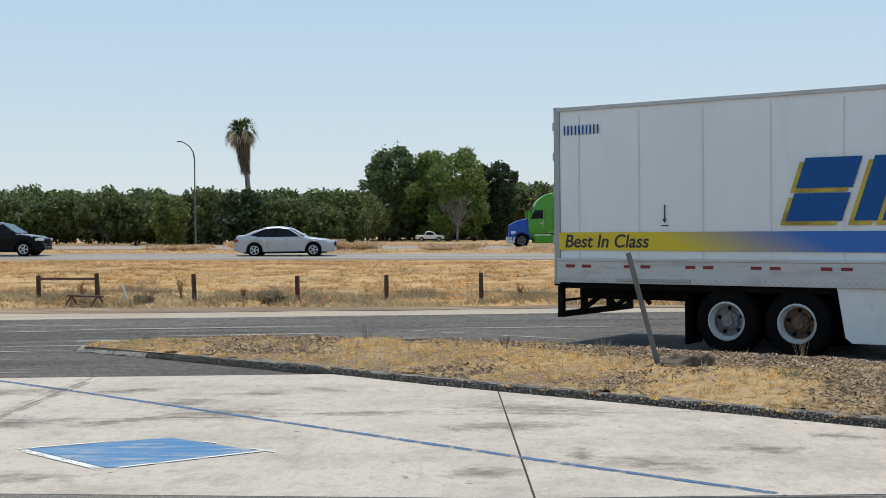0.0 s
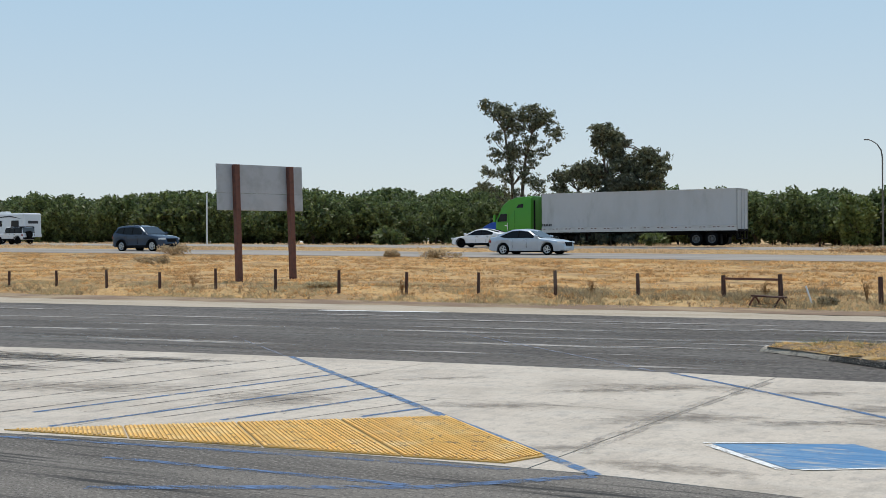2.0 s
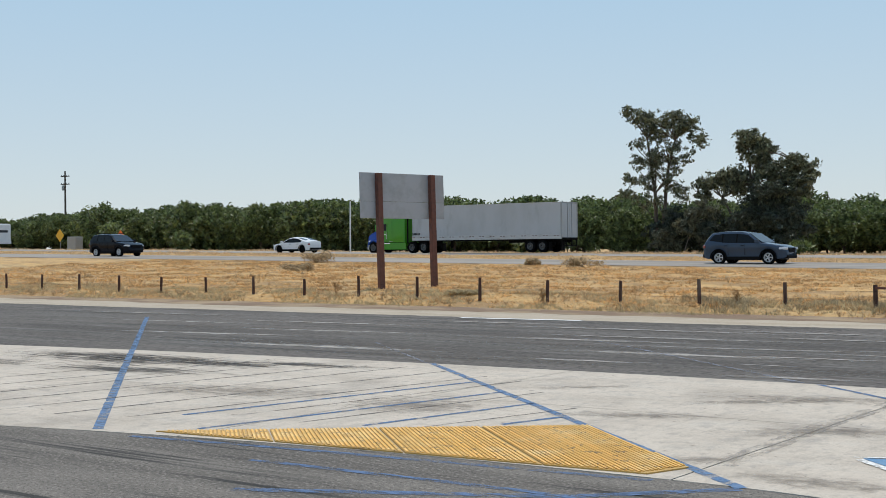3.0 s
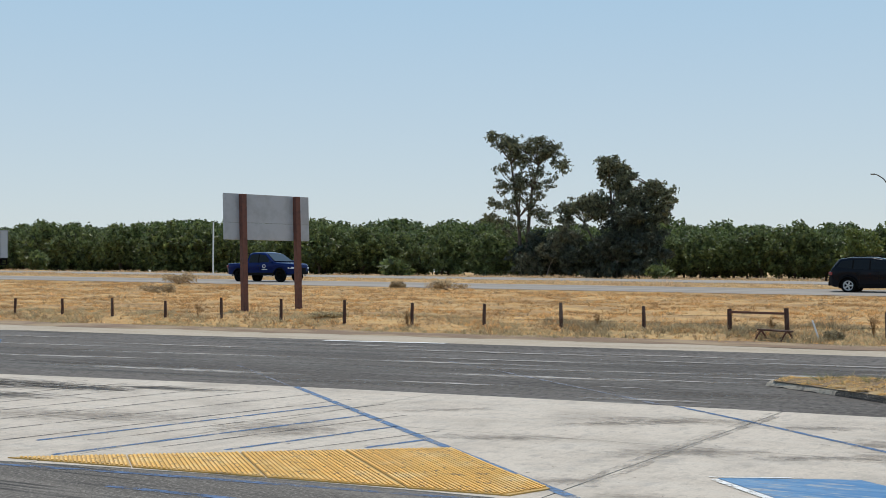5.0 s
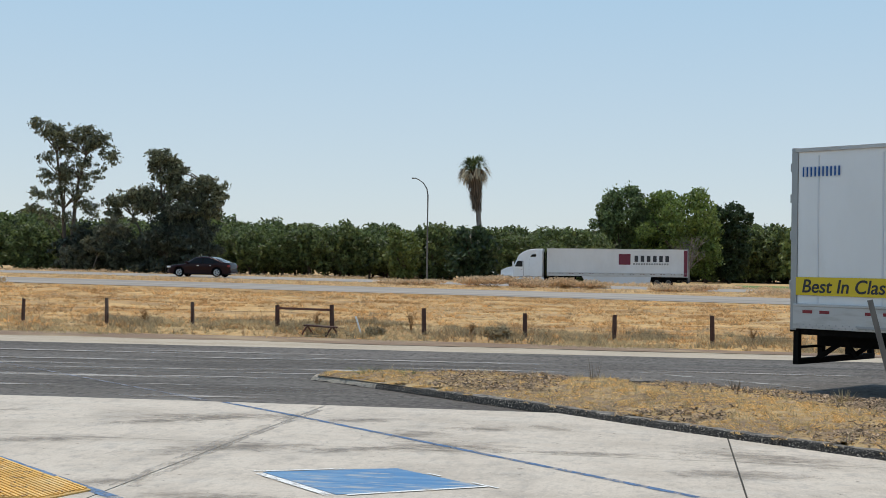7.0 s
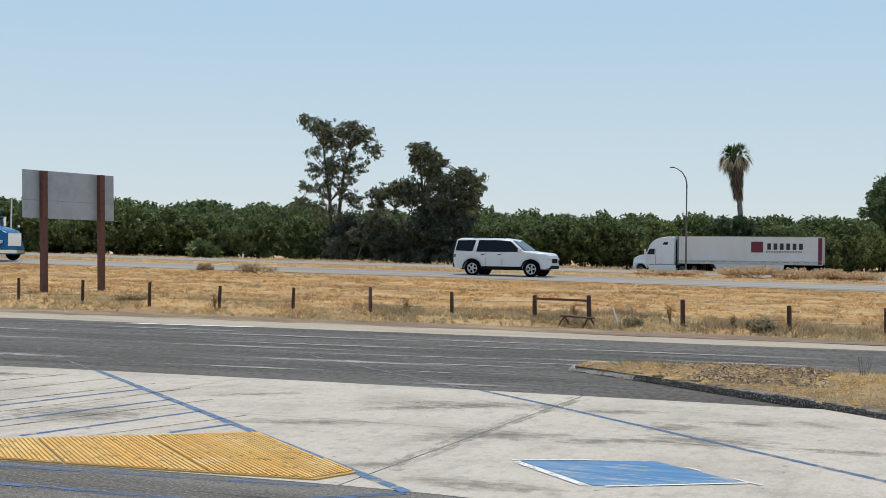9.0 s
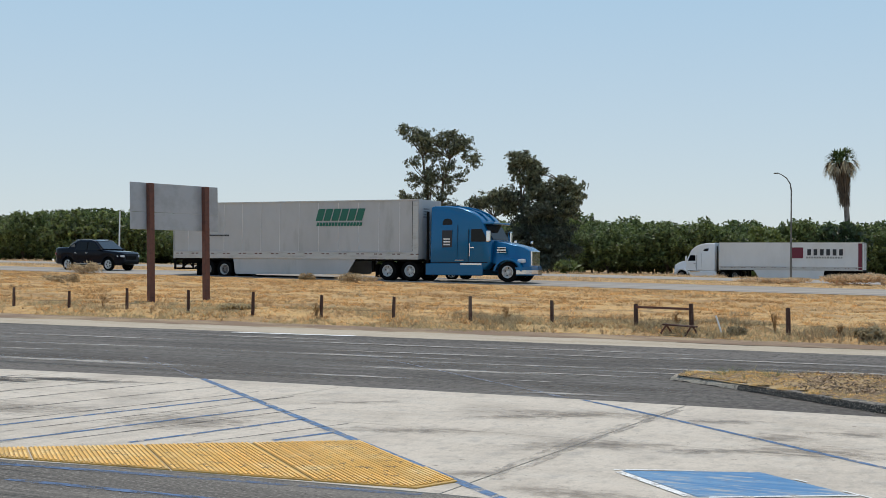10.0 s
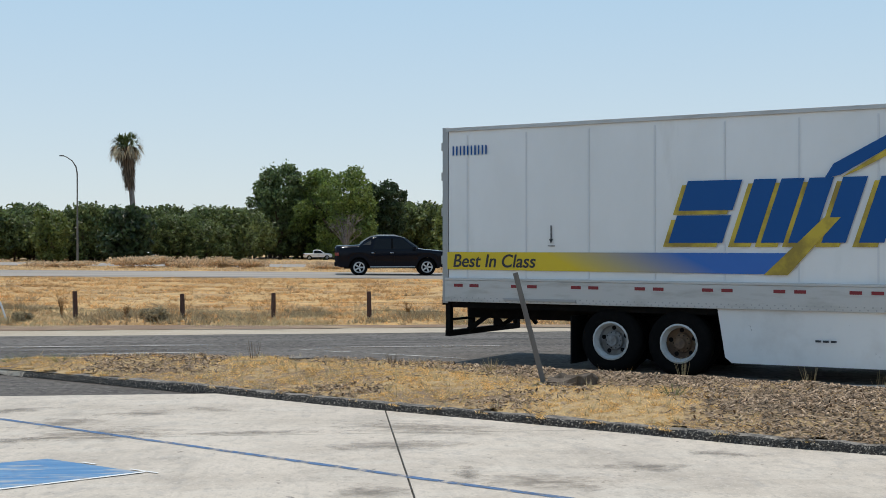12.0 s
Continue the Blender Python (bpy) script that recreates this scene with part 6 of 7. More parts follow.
def car(kind, name, label, category, body_paint, dark_trim=False, roof_rail=False, rim="rim_alloy"):
    c = dict(CARS[kind])
    short = {"pickup": 0.965, "sport_truck": 0.97, "big_suv": 0.95, "crossover": 0.98, "sedan": 0.985}.get(kind, 1.0)
    for key in ("top", "screen", "rear"):
        c[key] = [(x * short, z) for x, z in c[key]]
    c["glass"] = [[(x * short, z) for x, z in poly] for poly in c["glass"]]
    c["L"], c["wx"] = c["L"] * short, [x * short for x in c["wx"]]
    L, W, H, belt, r = c["L"], c["W"], c["H"], c["belt"], c["r"]
    half = W / 2
    tumble = 0.16 if kind != "jeep" else 0.06
    t = thing(name, label, category)
    args = (half, belt, H, tumble, L, 0.10)
    low = {"pickup": 0.47, "jeep": 0.50, "sport_truck": 0.41, "big_suv": 0.40, "crossover": 0.29}.get(kind, 0.23)
    body = part("body", hull(c["top"], c["wx"], r, *args, low), body_paint, t, "", True)
    bm = bmesh.new()
    bm.from_mesh(body.data)
    for e in bm.edges:
        e.smooth = e.calc_face_angle(0.0) < radians(32)
    bm.to_mesh(body.data)
    bm.free()
    for x in c["wx"]:
        part("wheel_well", box(x - r * 1.12, x + r * 1.12, -half + 0.25, half - 0.25, low, r * 2.06), M["black"], t)
    for poly in c["glass"]:
        x_lo, x_hi = min(p[0] for p in poly) + 0.002, max(p[0] for p in poly) - 0.002
        cuts = sorted({x_lo + (x_hi - x_lo) * k / 8 for k in range(9)} | {p[0] for p in poly if x_lo < p[0] < x_hi})
        spans = []
        for x in cuts:
            zs = [a[1] + (b[1] - a[1]) * (x - a[0]) / (b[0] - a[0]) for a, b in zip(poly, poly[1:] + poly[:1]) if a[0] != b[0] and min(a[0], b[0]) <= x <= max(a[0], b[0])]
            spans.append((x, min(zs), max(zs)))
        for s in (-1, 1):
            bm = bmesh.new()
            rows = [[bm.verts.new((x, s * (flank(x, z, *args) + d), z)) for z, d in ((z0, -0.03), (z0, 0.008), (z1, 0.008), (z1, -0.03))] for x, z0, z1 in spans]
            for a, b in zip(rows, rows[1:]):
                for k in range(3):
                    bm.faces.new((a[k], a[k + 1], b[k + 1], b[k]))
            bmesh.ops.recalc_face_normals(bm, faces=bm.faces)
            part("window", bm, M["glass"], t)
    for nm, ((x0, z0), (x1, z1)) in (("windscreen", c["screen"]), ("rear_window", c["rear"])):
        d = Vector((z1 - z0, 0, x0 - x1)).normalized()
        if d.z < 0:
            d = -d
        off = d * 0.02
        bm = bmesh.new()
        vs = []
        for x, z, k in ((x0, z0, 0.90), (x1, z1, 0.86)):
            w = flank(x, z, *args) * k
            vs += [(x, -w, z), (x, w, z)]
        q = [bm.verts.new(Vector(p) + off) for p in (vs[0], vs[1], vs[3], vs[2])]
        b = [bm.verts.new(Vector(p) - off * 2) for p in (vs[0], vs[1], vs[3], vs[2])]
        bm.faces.new(q)
        for i in range(4):
            bm.faces.new((b[i], b[(i + 1) % 4], q[(i + 1) % 4], q[i]))
        bmesh.ops.recalc_face_normals(bm, faces=bm.faces)
        part(nm, bm, M["screen_glass"], t)
    fx, rx = c["top"][1][0], c["top"][-2][0]
    zl = belt * 0.72
    part("grille", box(fx - 0.10, fx + 0.02, -half * 0.45, half * 0.42, zl - 0.16, zl + 0.06, bevel=0.01), M["black"], t)
    part("front_bumper", box(fx - 0.30, fx + 0.03, -half * 0.68, half * 0.68, low + 0.02, low + 0.2, bevel=0.05), M["black"] if dark_trim or kind == "sport_truck" else body_paint, t)
    part("rear_bumper", box(rx - 0.03, rx + 0.25, -half * 0.80, half * 0.80, low + 0.06, low + 0.26, bevel=0.05), M["black"] if dark_trim else body_paint, t)
    part("underbody", box(-L / 2 + 0.45, L / 2 - 0.45, -half + 0.25, half - 0.25, low - 0.06, low + 0.2), M["black"], t)
    for poly, after in zip(c["glass"], c["glass"][1:]):
        if kind == "big_suv" and after is c["glass"][-1]:
            continue
        for s in (-1, 1):
            part("pillar", plate([(x, s * (flank(x, z, *args) + 0.003) + (0.004 if s > 0 else 0), z) for x, z in (poly[-1], poly[-2], after[1], after[0])], 0.004), M["black"], t)
    for s in (-1, 1):
        lamp = Matrix.Translation((fx - 0.17, s * half * 0.80, zl + 0.05)) @ Matrix.Rotation(math.atan2(s * half * 0.27, -0.36), 4, "Z")
        part("headlight", add_box(bmesh.new(), -0.23, 0.23, -0.05, 0.05, -0.07, 0.06, 0.03, lamp), M["lamp_clear"], t)
        lamp = Matrix.Translation((rx + 0.10, s * half * 0.87, belt * 0.86)) @ Matrix.Rotation(math.atan2(s * half * 0.2, 0.24), 4, "Z")
        part("tail_light", add_box(bmesh.new(), -0.11, 0.12, -0.045, 0.045, -0.07, 0.08, 0.025, lamp), M["lamp_red"], t)
        part("mirror", box(c["screen"][0][0] - 0.28, c["screen"][0][0] - 0.10, s * (half + 0.09) - 0.09, s * (half + 0.09) + 0.09, belt + 0.04, belt + 0.2, bevel=0.03), body_paint, t)
        part("sill", box(c["wx"][1] + r * 1.2, c["wx"][0] - r * 1.2, s * half * 0.955 - 0.03, s * half * 0.955 + 0.03, low - 0.04, low + (0.12 if dark_trim else 0.03), bevel=0.012), M["black"], t)
        for dx in ((0.05, -0.85) if kind not in ("jeep",) else (-0.2, -0.9)):
            part("door_handle", box(dx - 0.16, dx + 0.02, s * (half + 0.0) - 0.02, s * (half + 0.0) + 0.02, belt - 0.12, belt - 0.085, bevel=0.006), M["chrome"] if not dark_trim else M["black"], t)
            part("door_gap", box(dx + 0.06, dx + 0.072, s * half * 0.985 - 0.02, s * half * 0.985 + 0.012, low + 0.2, belt - 0.02), M["black"], t)
        if dark_trim:
            for x in c["wx"]:
                bm = bmesh.new()
                arc = [(x + r * 1.2 * math.cos(math.pi * k / 12), s * (half + 0.004), r * 0.96 + r * 1.18 * math.sin(math.pi * k / 12)) for k in range(13)]
                tube(bm, arc, [0.035] * 13, 5)
                part("arch_trim", bm, M["black"], t)
        if roof_rail:
            bm = bmesh.new()
            w = half * (1 - tumble) * 0.9
            tube(bm, [(0.2, s * w, H - 0.02), (0.05, s * w, H + 0.05), (-1.3, s * w, H + 0.05), (-1.5, s * w, H - 0.03)], [0.02] * 4, 6)
            part("roof_rail", bm, M["black"], t)
    for x in c["wx"]:
        for s in (-1, 1):
            wheel(t, x, s * (half - 0.13), r, 0.22, s, rim, 0.64, 5)
    return t


def truck_wheel_pair(t, x, r=0.51, rim="rim_white", dual=True, half=1.28, rims=None):
    for s in (-1, 1):
        wheel(t, x, s * (half - 0.14), r, 0.27, s, rims or rim, 0.58, 0)
        if dual:
            bm = bmesh.new()
            lathe(bm, [(r * 0.5, -0.13), (r * 0.95, -0.13), (r, 0), (r * 0.95, 0.13), (r * 0.5, 0.13)], 18, "y", (x, s * (half - 0.46), r))
            part("inner_tyre", bm, M["tyre"], t)


def letters(text, size, m, material, parent, label="", shear=0.0, extrude=0.002):
    cu = bpy.data.curves.new("lettering", "FONT")
    cu.body, cu.size, cu.extrude, cu.shear, cu.offset = text, size, extrude, shear, 0.004
    tmp = bpy.data.objects.new("lettering", cu)
    me = bpy.data.meshes.new_from_object(tmp)
    bpy.data.objects.remove(tmp)
    me.transform(m)
    me.materials.append(material)
    ob = new("lettering", me)
    ob.parent = parent
    return tagged(ob, label)


def trailer_body(t, skin, L=16.15, z0=1.06, z1=4.02, pitch=1.18, first=0.45, skirt=True, near=False, wheels=(3.0, 4.12), rims=("rim_white", "rim_rust"), x0=0.0, belly=True):
    """A box trailer with its rear at x0 and its front at x0 + L."""
    h = 1.3
    part("box_body", box(x0 + 0.06, x0 + L, -h + 0.012, h - 0.012, z0 + 0.02, z1 - 0.03, bevel=0.012), skin, t)
    x = first
    while x < L - 0.3:
        for s in (-1, 1):
            part("seam", box(x0 + x - 0.012, x0 + x + 0.012, s * h - 0.014, s * h + 0.014 if s > 0 else s * h + 0.01, z0 + 0.41, z1 - 0.13) if s > 0 else box(x0 + x - 0.012, x0 + x + 0.012, -h - 0.002, -h + 0.02, z0 + 0.41, z1 - 0.13), M["seam"], t)
        x += pitch
    for s in (-1, 1):
        a, b = (s * h - 0.02, s * h + 0.008)
        part("top_rail", box(x0 + 0.02, x0 + L, a, b, z1 - 0.065, z1, bevel=0.006), M["alu"], t)
        part("side_rail", box(x0 + 0.02, x0 + L, a - 0.02 * (s < 0), b + 0.02 * (s > 0), z0, z0 + 0.36, bevel=0.008), M["alu"], t)
        part("rail_lip", box(x0 + 0.02, x0 + L, a - 0.03 * (s < 0), b + 0.03 * (s > 0), z0 + 0.36, z0 + 0.40, bevel=0.006), M["alu"], t)
        k = 0.2
        while k < L - 0.3:
            part("reflector", box(x0 + k, x0 + k + 0.17, s * h - (0.048 if s < 0 else -0.036), s * h + (0.048 if s > 0 else -0.036), z0 + 0.25, z0 + 0.30), M["reflector" if near else "reflector_dull"], t)
            part("reflector", box(x0 + k + 0.30, x0 + k + 0.47, s * h - (0.048 if s < 0 else -0.036), s * h + (0.048 if s > 0 else -0.036), z0 + 0.25, z0 + 0.30), M["reflector" if near else "reflector_dull"], t)
            k += 1.08
    part("roof", box(x0 + 0.03, x0 + L, -h + 0.03, h - 0.03, z1 - 0.03, z1 + 0.005), M["alu"], t)
    for s in (-1, 1):
        part("rear_frame", box(x0 - 0.05, x0 + 0.06, s * (h - 0.05) - 0.06, s * (h - 0.05) + 0.06, z0 - 0.03, z1 + 0.01, bevel=0.01), M["galv"], t)
        part("rear_door", box(x0 - 0.03, x0 + 0.05, min(s * 0.01, s * (h - 0.11)), max(s * 0.01, s * (h - 0.11)), z0 + 0.1, z1 - 0.1, bevel=0.008), skin, t)
        bm = bmesh.new()
        tube(bm, [(x0 - 0.06, s * 0.35, z0 + 0.05), (x0 - 0.06, s * 0.35, z1 - 0.1)], [0.02, 0.02], 6)
        part("lock_rod", bm, M["galv"], t)
        for z in (z0 + 0.7, z0 + 1.5, z0 + 2.1, z0 + 2.6):
            part("hinge", box(x0 - 0.075, x0 - 0.02, s * (h - 0.03) - 0.035, s * (h - 0.03) + 0.035, z - 0.07, z + 0.07, bevel=0.008), M["galv"], t)
    part("rear_sill", box(x0 - 0.06, x0 + 0.1, -h, h, z0 - 0.06, z0 + 0.1, bevel=0.01), M["chassis"], t)
    part("rear_header", box(x0 - 0.05, x0 + 0.06, -h, h, z1 - 0.11, z1 + 0.012, bevel=0.01), M["galv"], t)
    # rear underride guard: bars and braces
    part("guard_bar", box(x0 - 0.03, x0 + 0.08, -h + 0.05, h - 0.05, 0.47, 0.57, bevel=0.01), M["chassis"], t)
    for y in (-h + 0.10, -0.45, 0.45, h - 0.10):
        part("guard_upright", box(x0 - 0.02, x0 + 0.07, y - 0.05, y + 0.05, 0.5, z0 + 0.02), M["chassis"], t)
    for y0, y1 in ((-h + 0.1, -0.45), (0.45, h - 0.1)):
        bm = bmesh.new()
        beam(bm, (x0 + 0.03, y0, 0.75), (x0 + 0.03, y1, 0.75), 0.04)
        part("guard_rail", bm, M["chassis"], t)
    for y in (-0.6, 0.6):
        part("chassis_rail", box(x0 + 0.1, x0 + 5.6, y - 0.06, y + 0.06, z0 - 0.30, z0 - 0.02), M["chassis"], t)
        bm = bmesh.new()
        beam(bm, (x0 + 0.05, y, 0.55), (x0 + 0.75, y, z0 - 0.05), 0.07)
        beam(bm, (x0 + 0.75, y, z0 - 0.45), (x0 + 0.4, y, z0 - 0.05), 0.06)
        part("guard_brace", bm, M["chassis"], t)
    part("floor_frame", box(x0 + 0.1, x0 + L - 0.1, -h + 0.06, h - 0.06, z0 - 0.10, z0 + 0.01), M["chassis"], t)
    for x, rim in zip(wheels, rims):
        truck_wheel_pair(t, x0 + x, 0.51, rim)
        bm = bmesh.new()
        tube(bm, [(x0 + x, -1.1, 0.51), (x0 + x, 1.1, 0.51)], [0.07, 0.07], 8)
        part("axle", bm, M["chassis"], t)
    for s in (-1, 1):
        part("mudflap", box(x0 + wheels[0] - 0.68, x0 + wheels[0] - 0.66, s * 0.98 - 0.30, s * 0.98 + 0.30, 0.12, 0.88), M["black"], t)
        part("bogie", box(x0 + wheels[0] - 0.9, x0 + wheels[1] + 0.8, s * 0.62 - 0.1, s * 0.62 + 0.1, 0.62, 0.86), M["chassis"], t)
        part("landing_leg", box(x0 + L - 3.0, x0 + L - 2.85, s * 0.8 - 0.08, s * 0.8 + 0.08, 0.1 if near else 0.45, z0), M["chassis"], t)
        if skirt:
            y = s * (h - 0.03)
            xa, xb = x0 + wheels[1] + 0.62, x0 + L - 4.1
            pts = [(xa + 0.12, y + 0.02, 0.34), (xa + 0.22, y + 0.02, 0.26), (xb - 0.2, y + 0.02, 0.30), (xb + 0.35, y + 0.02, z0), (xa, y + 0.02, z0)]
            part("side_skirt", plate(pts, 0.04), M["skirt"] if near else skin, t)
    return t


def parked_trailer():
    rear = Vector((1.909, 21.214, 0))
    yaw = -36.5
    side = Matrix.Rotation(radians(yaw), 3, "Z") @ Vector((0, 1.3, 0))
    p = rear + side
    t = thing("semi_trailer", "parked white box trailer with blue and yellow livery", "trailer", pose(p.x, p.y, -0.02, 0.0, 0.2, yaw))
    trailer_body(t, M["trailer_white"], pitch=1.105, first=0.43, near=True, z0=1.06, z1=3.97)
    y = -1.302
    def decal(name, pts, material, label="", lift=0.0):
        part(name, plate([(x, y - lift, z) for x, z in pts], 0.004), material, t, label)
    decal("band", [(0.05, 1.60), (0.05, 1.89), (6.05, 1.89), (5.45, 1.58)], M["band"], "yellow band passing into blue", 0.004)
    # emblem: five slanted blue blocks over gold ones, with notches, and a swoosh
    sl = 0.33
    def block(x0, x1, cuts):
        z0, z1 = 2.04, 2.97
        f = lambda x, z: (x + sl * (z - z0), z)
        for off, material, dz in ((-0.09, M["logo_gold"], -0.06), (0.0, M["logo_blue"], 0.0)):
            for a, b, c, d in cuts:
                decal("emblem_block", [(p[0] + off, p[1] + dz) for p in (f(x0 + (x1 - x0) * a, z0 + (z1 - z0) * c), f(x0 + (x1 - x0) * b, z0 + (z1 - z0) * c), f(x0 + (x1 - x0) * b, z0 + (z1 - z0) * d), f(x0 + (x1 - x0) * a, z0 + (z1 - z0) * d))], material, "", 0.008 if off else 0.013)
    block(3.98, 4.82, [(0, 1, 0, 0.44), (0, 1, 0.52, 1)])
    block(5.0, 6.15, [(0, 0.29, 0, 1), (0.35, 0.64, 0, 1), (0.70, 1, 0, 1)])
    block(6.28, 6.62, [(0, 1, 0, 1)])
    block(6.8, 7.55, [(0, 0.46, 0, 1), (0.54, 1, 0.36, 1)])
    block(7.75, 8.5, [(0.2, 0.8, 0, 0.70), (0, 1.1, 0.78, 1)])
    decal("swoosh", [(5.45, 1.57), (5.80, 1.57), (6.55, 2.40), (6.32, 2.40)], M["logo_gold"], "", 0.018)
    decal("swoosh", [(6.32, 2.95), (6.55, 3.0), (7.3, 3.42), (8.6, 3.75), (8.6, 3.85), (7.2, 3.55), (6.45, 3.16)], M["logo_blue"], "", 0.018)
    decal("swoosh", [(6.55, 2.96), (6.8, 3.06), (7.4, 3.36), (8.6, 3.68), (8.6, 3.74), (7.3, 3.42)], M["logo_gold"], "", 0.02)
    letters("Best In Class", 0.30, Matrix.Translation((0.15, y - 0.012, 1.645)) @ Matrix.Rotation(radians(90), 4, "X"), M["ink"], t, "dark slanted slogan lettering", 0.18)
    for k in range(10):
        decal("number_bar", [(0.15 + k * 0.07, 3.505), (0.176 + k * 0.07, 3.505), (0.176 + k * 0.07, 3.66), (0.15 + k * 0.07, 3.66)], M["logo_blue"], "", 0.004)
    decal("arrow", [(1.98, 2.06), (2.0, 2.06), (2.0, 2.32), (1.98, 2.32)], M["ink"], "", 0.004)
    decal("arrow_head", [(1.955, 2.10), (1.99, 2.03), (2.025, 2.10)], M["ink"], "", 0.006)
    decal("caption_bar", [(1.93, 1.985), (2.06, 1.985), (2.06, 2.0), (1.93, 2.0)], M["ink"], "", 0.004)
    decal("placard", [(1.4, 1.4), (1.58, 1.4), (1.58, 1.45), (1.4, 1.45)], M["flap_white"], "", 0.03)
    for k in range(3):
        decal("skirt_bar", [(6.2 + k * 0.11, 0.62), (6.28 + k * 0.11, 0.62), (6.28 + k * 0.11, 0.65), (6.2 + k * 0.11, 0.65)], M["ink"], "", 0.03)
    bm = bmesh.new()
    k = 0.1
    while k < 8.5:
        lathe(bm, [(0.012, -1.338), (0.012, -1.346), (0.001, -1.347)], 6, "y", (k, 0, 1.13))
        lathe(bm, [(0.012, -1.338), (0.012, -1.346), (0.001, -1.347)], 6, "y", (k + 0.05, 0, 1.09))
        k += 0.115
    tagged(part("rivets", bm, M["galv"], t, "rows of small rivets"), kind="stuff")
    part("marker_rail", box(1.15, 2.45, -1.362, -1.338, 1.095, 1.14, bevel=0.006), M["galv"], t, "grey clip rail under the side")


parked_trailer()


def tractor(name, label, paint_body, hood_paint, style="long", rim="rim_alloy"):
    """A sleeper tractor: origin under the kingpin, front towards +x."""
    t = thing(name, label, "truck")
    def slab(nm, pts, half, material, tum=0.0, edge=0.05):
        bm = bmesh.new()
        rows = []
        zs = [p[1] for p in pts]
        for k, s in ((-1, 0.945), (-0.985, 0.968), (-0.95, 0.988), (-0.89, 1.0), (0.89, 1.0), (0.95, 0.988), (0.985, 0.968), (1, 0.945)):
            cx, cz = sum(p[0] for p in pts) / len(pts), sum(zs) / len(zs)
            rows.append([bm.verts.new((cx + (x - cx) * s, k * half * (1 - tum * (z - min(zs)) / (max(zs) - min(zs))), cz + (z - cz) * s)) for x, z in pts])
        n = len(pts)
        for a, b in zip(rows, rows[1:]):
            for i in range(n):
                bm.faces.new((a[i], a[(i + 1) % n], b[(i + 1) % n], b[i]))
        e = [bm.faces.new(rows[0][::-1]), bm.faces.new(rows[-1])]
        bmesh.ops.triangulate(bm, faces=e, ngon_method="EAR_CLIP")
        bmesh.ops.recalc_face_normals(bm, faces=bm.faces)
        for v in bm.verts:
            # the nose narrows forward, seen from above
            v.co.y *= 1 - 0.24 * max(0, (v.co.x - 5.3) / 1.2) ** 1.5
        for e in bm.edges:
            e.smooth = e.calc_face_angle(0.0) < radians(30)
        return part(nm, bm, material, t, "", True)
    nose = 6.55 if style == "long" else 6.2
    # cab with sleeper and roof fairing
    slab("cab", [(1.55, 0.62), (1.55, 3.95), (1.75, 4.02), (2.2, 4.02), (2.6, 3.99), (2.95, 3.94), (3.3, 3.84), (3.62, 3.71), (3.9, 3.53), (4.1, 3.35), (4.25, 3.14), (4.35, 2.9), (4.75, 2.1), (4.75, 1.0), (4.4, 0.62)], 1.2, paint_body, 0.10)
    slab("hood", [(4.6, 0.95), (4.6, 2.12), (5.4, 1.98), (nose - 0.35, 1.78), (nose - 0.05, 1.6), (nose, 0.75), (nose - 0.35, 0.7), (nose - 0.45, 0.95), (nose - 0.75, 1.18), (nose - 1.15, 1.18), (nose - 1.5, 0.95)], 1.0, hood_paint, 0.22)
    part("bumper", plate([(nose - 0.55, -1.19, 0.36), (nose - 0.3, -1.14, 0.36), (nose - 0.1, -0.98, 0.36), (nose + 0.06, -0.7, 0.36), (nose + 0.12, 0, 0.36), (nose + 0.06, 0.7, 0.36), (nose - 0.1, 0.98, 0.36), (nose - 0.3, 1.14, 0.36), (nose - 0.55, 1.19, 0.36)], 0.42, "z"), hood_paint if style == "long" else M["rim_white"], t)
    part("grille", box(nose - 0.1, nose + 0.03, -0.55, 0.55, 0.82, 1.6, bevel=0.04), M["chrome"] if style == "long" else M["black"], t)
    if style == "long":
        part("bumper_trim", plate([(nose - 0.5, -1.205, 0.42), (nose - 0.28, -1.16, 0.42), (nose - 0.08, -0.99, 0.42), (nose + 0.08, -0.7, 0.42), (nose + 0.14, 0, 0.42), (nose + 0.08, 0.7, 0.42), (nose - 0.08, 0.99, 0.42), (nose - 0.28, 1.16, 0.42), (nose - 0.5, 1.205, 0.42)], 0.2, "z"), M["chrome"], t)
        part("sun_visor", box(4.2, 4.85, -1.05, 1.05, 2.92, 3.04, bevel=0.04), paint_body, t)
        for y in (-0.45, 0.45):
            bm = bmesh.new()
            tube(bm, [(2.0, y, 4.02), (2.7, y, 4.01), (3.35, y, 3.86), (3.95, y, 3.56), (4.28, y, 3.16)], [0.05] * 5, 6)
            part("roof_ridge", bm, paint_body, t)
        for k in range(4):
            for s in (-1, 1):
                part("vent_slat", box(4.98, 5.44, s * 0.965 - 0.02, s * 0.965 + 0.02, 1.5 + k * 0.075, 1.53 + k * 0.075), M["chrome"], t)
    else:
        part("roof_crest", box(1.56, 1.7, -1.0, 1.0, 3.9, 4.05, bevel=0.03), paint_body, t)
    # windscreen
    bm = bmesh.new()
    q = [(4.80, -0.98, 2.16), (4.80, 0.98, 2.16), (4.40, 0.92, 2.92), (4.40, -0.92, 2.92)]
    a = [bm.verts.new(p) for p in q]
    b = [bm.verts.new((x - 0.1, y, z - 0.03)) for x, y, z in q]
    bm.faces.new(a)
    for i in range(4):
        bm.faces.new((b[i], b[(i + 1) % 4], a[(i + 1) % 4], a[i]))
    bmesh.ops.recalc_face_normals(bm, faces=bm.faces)
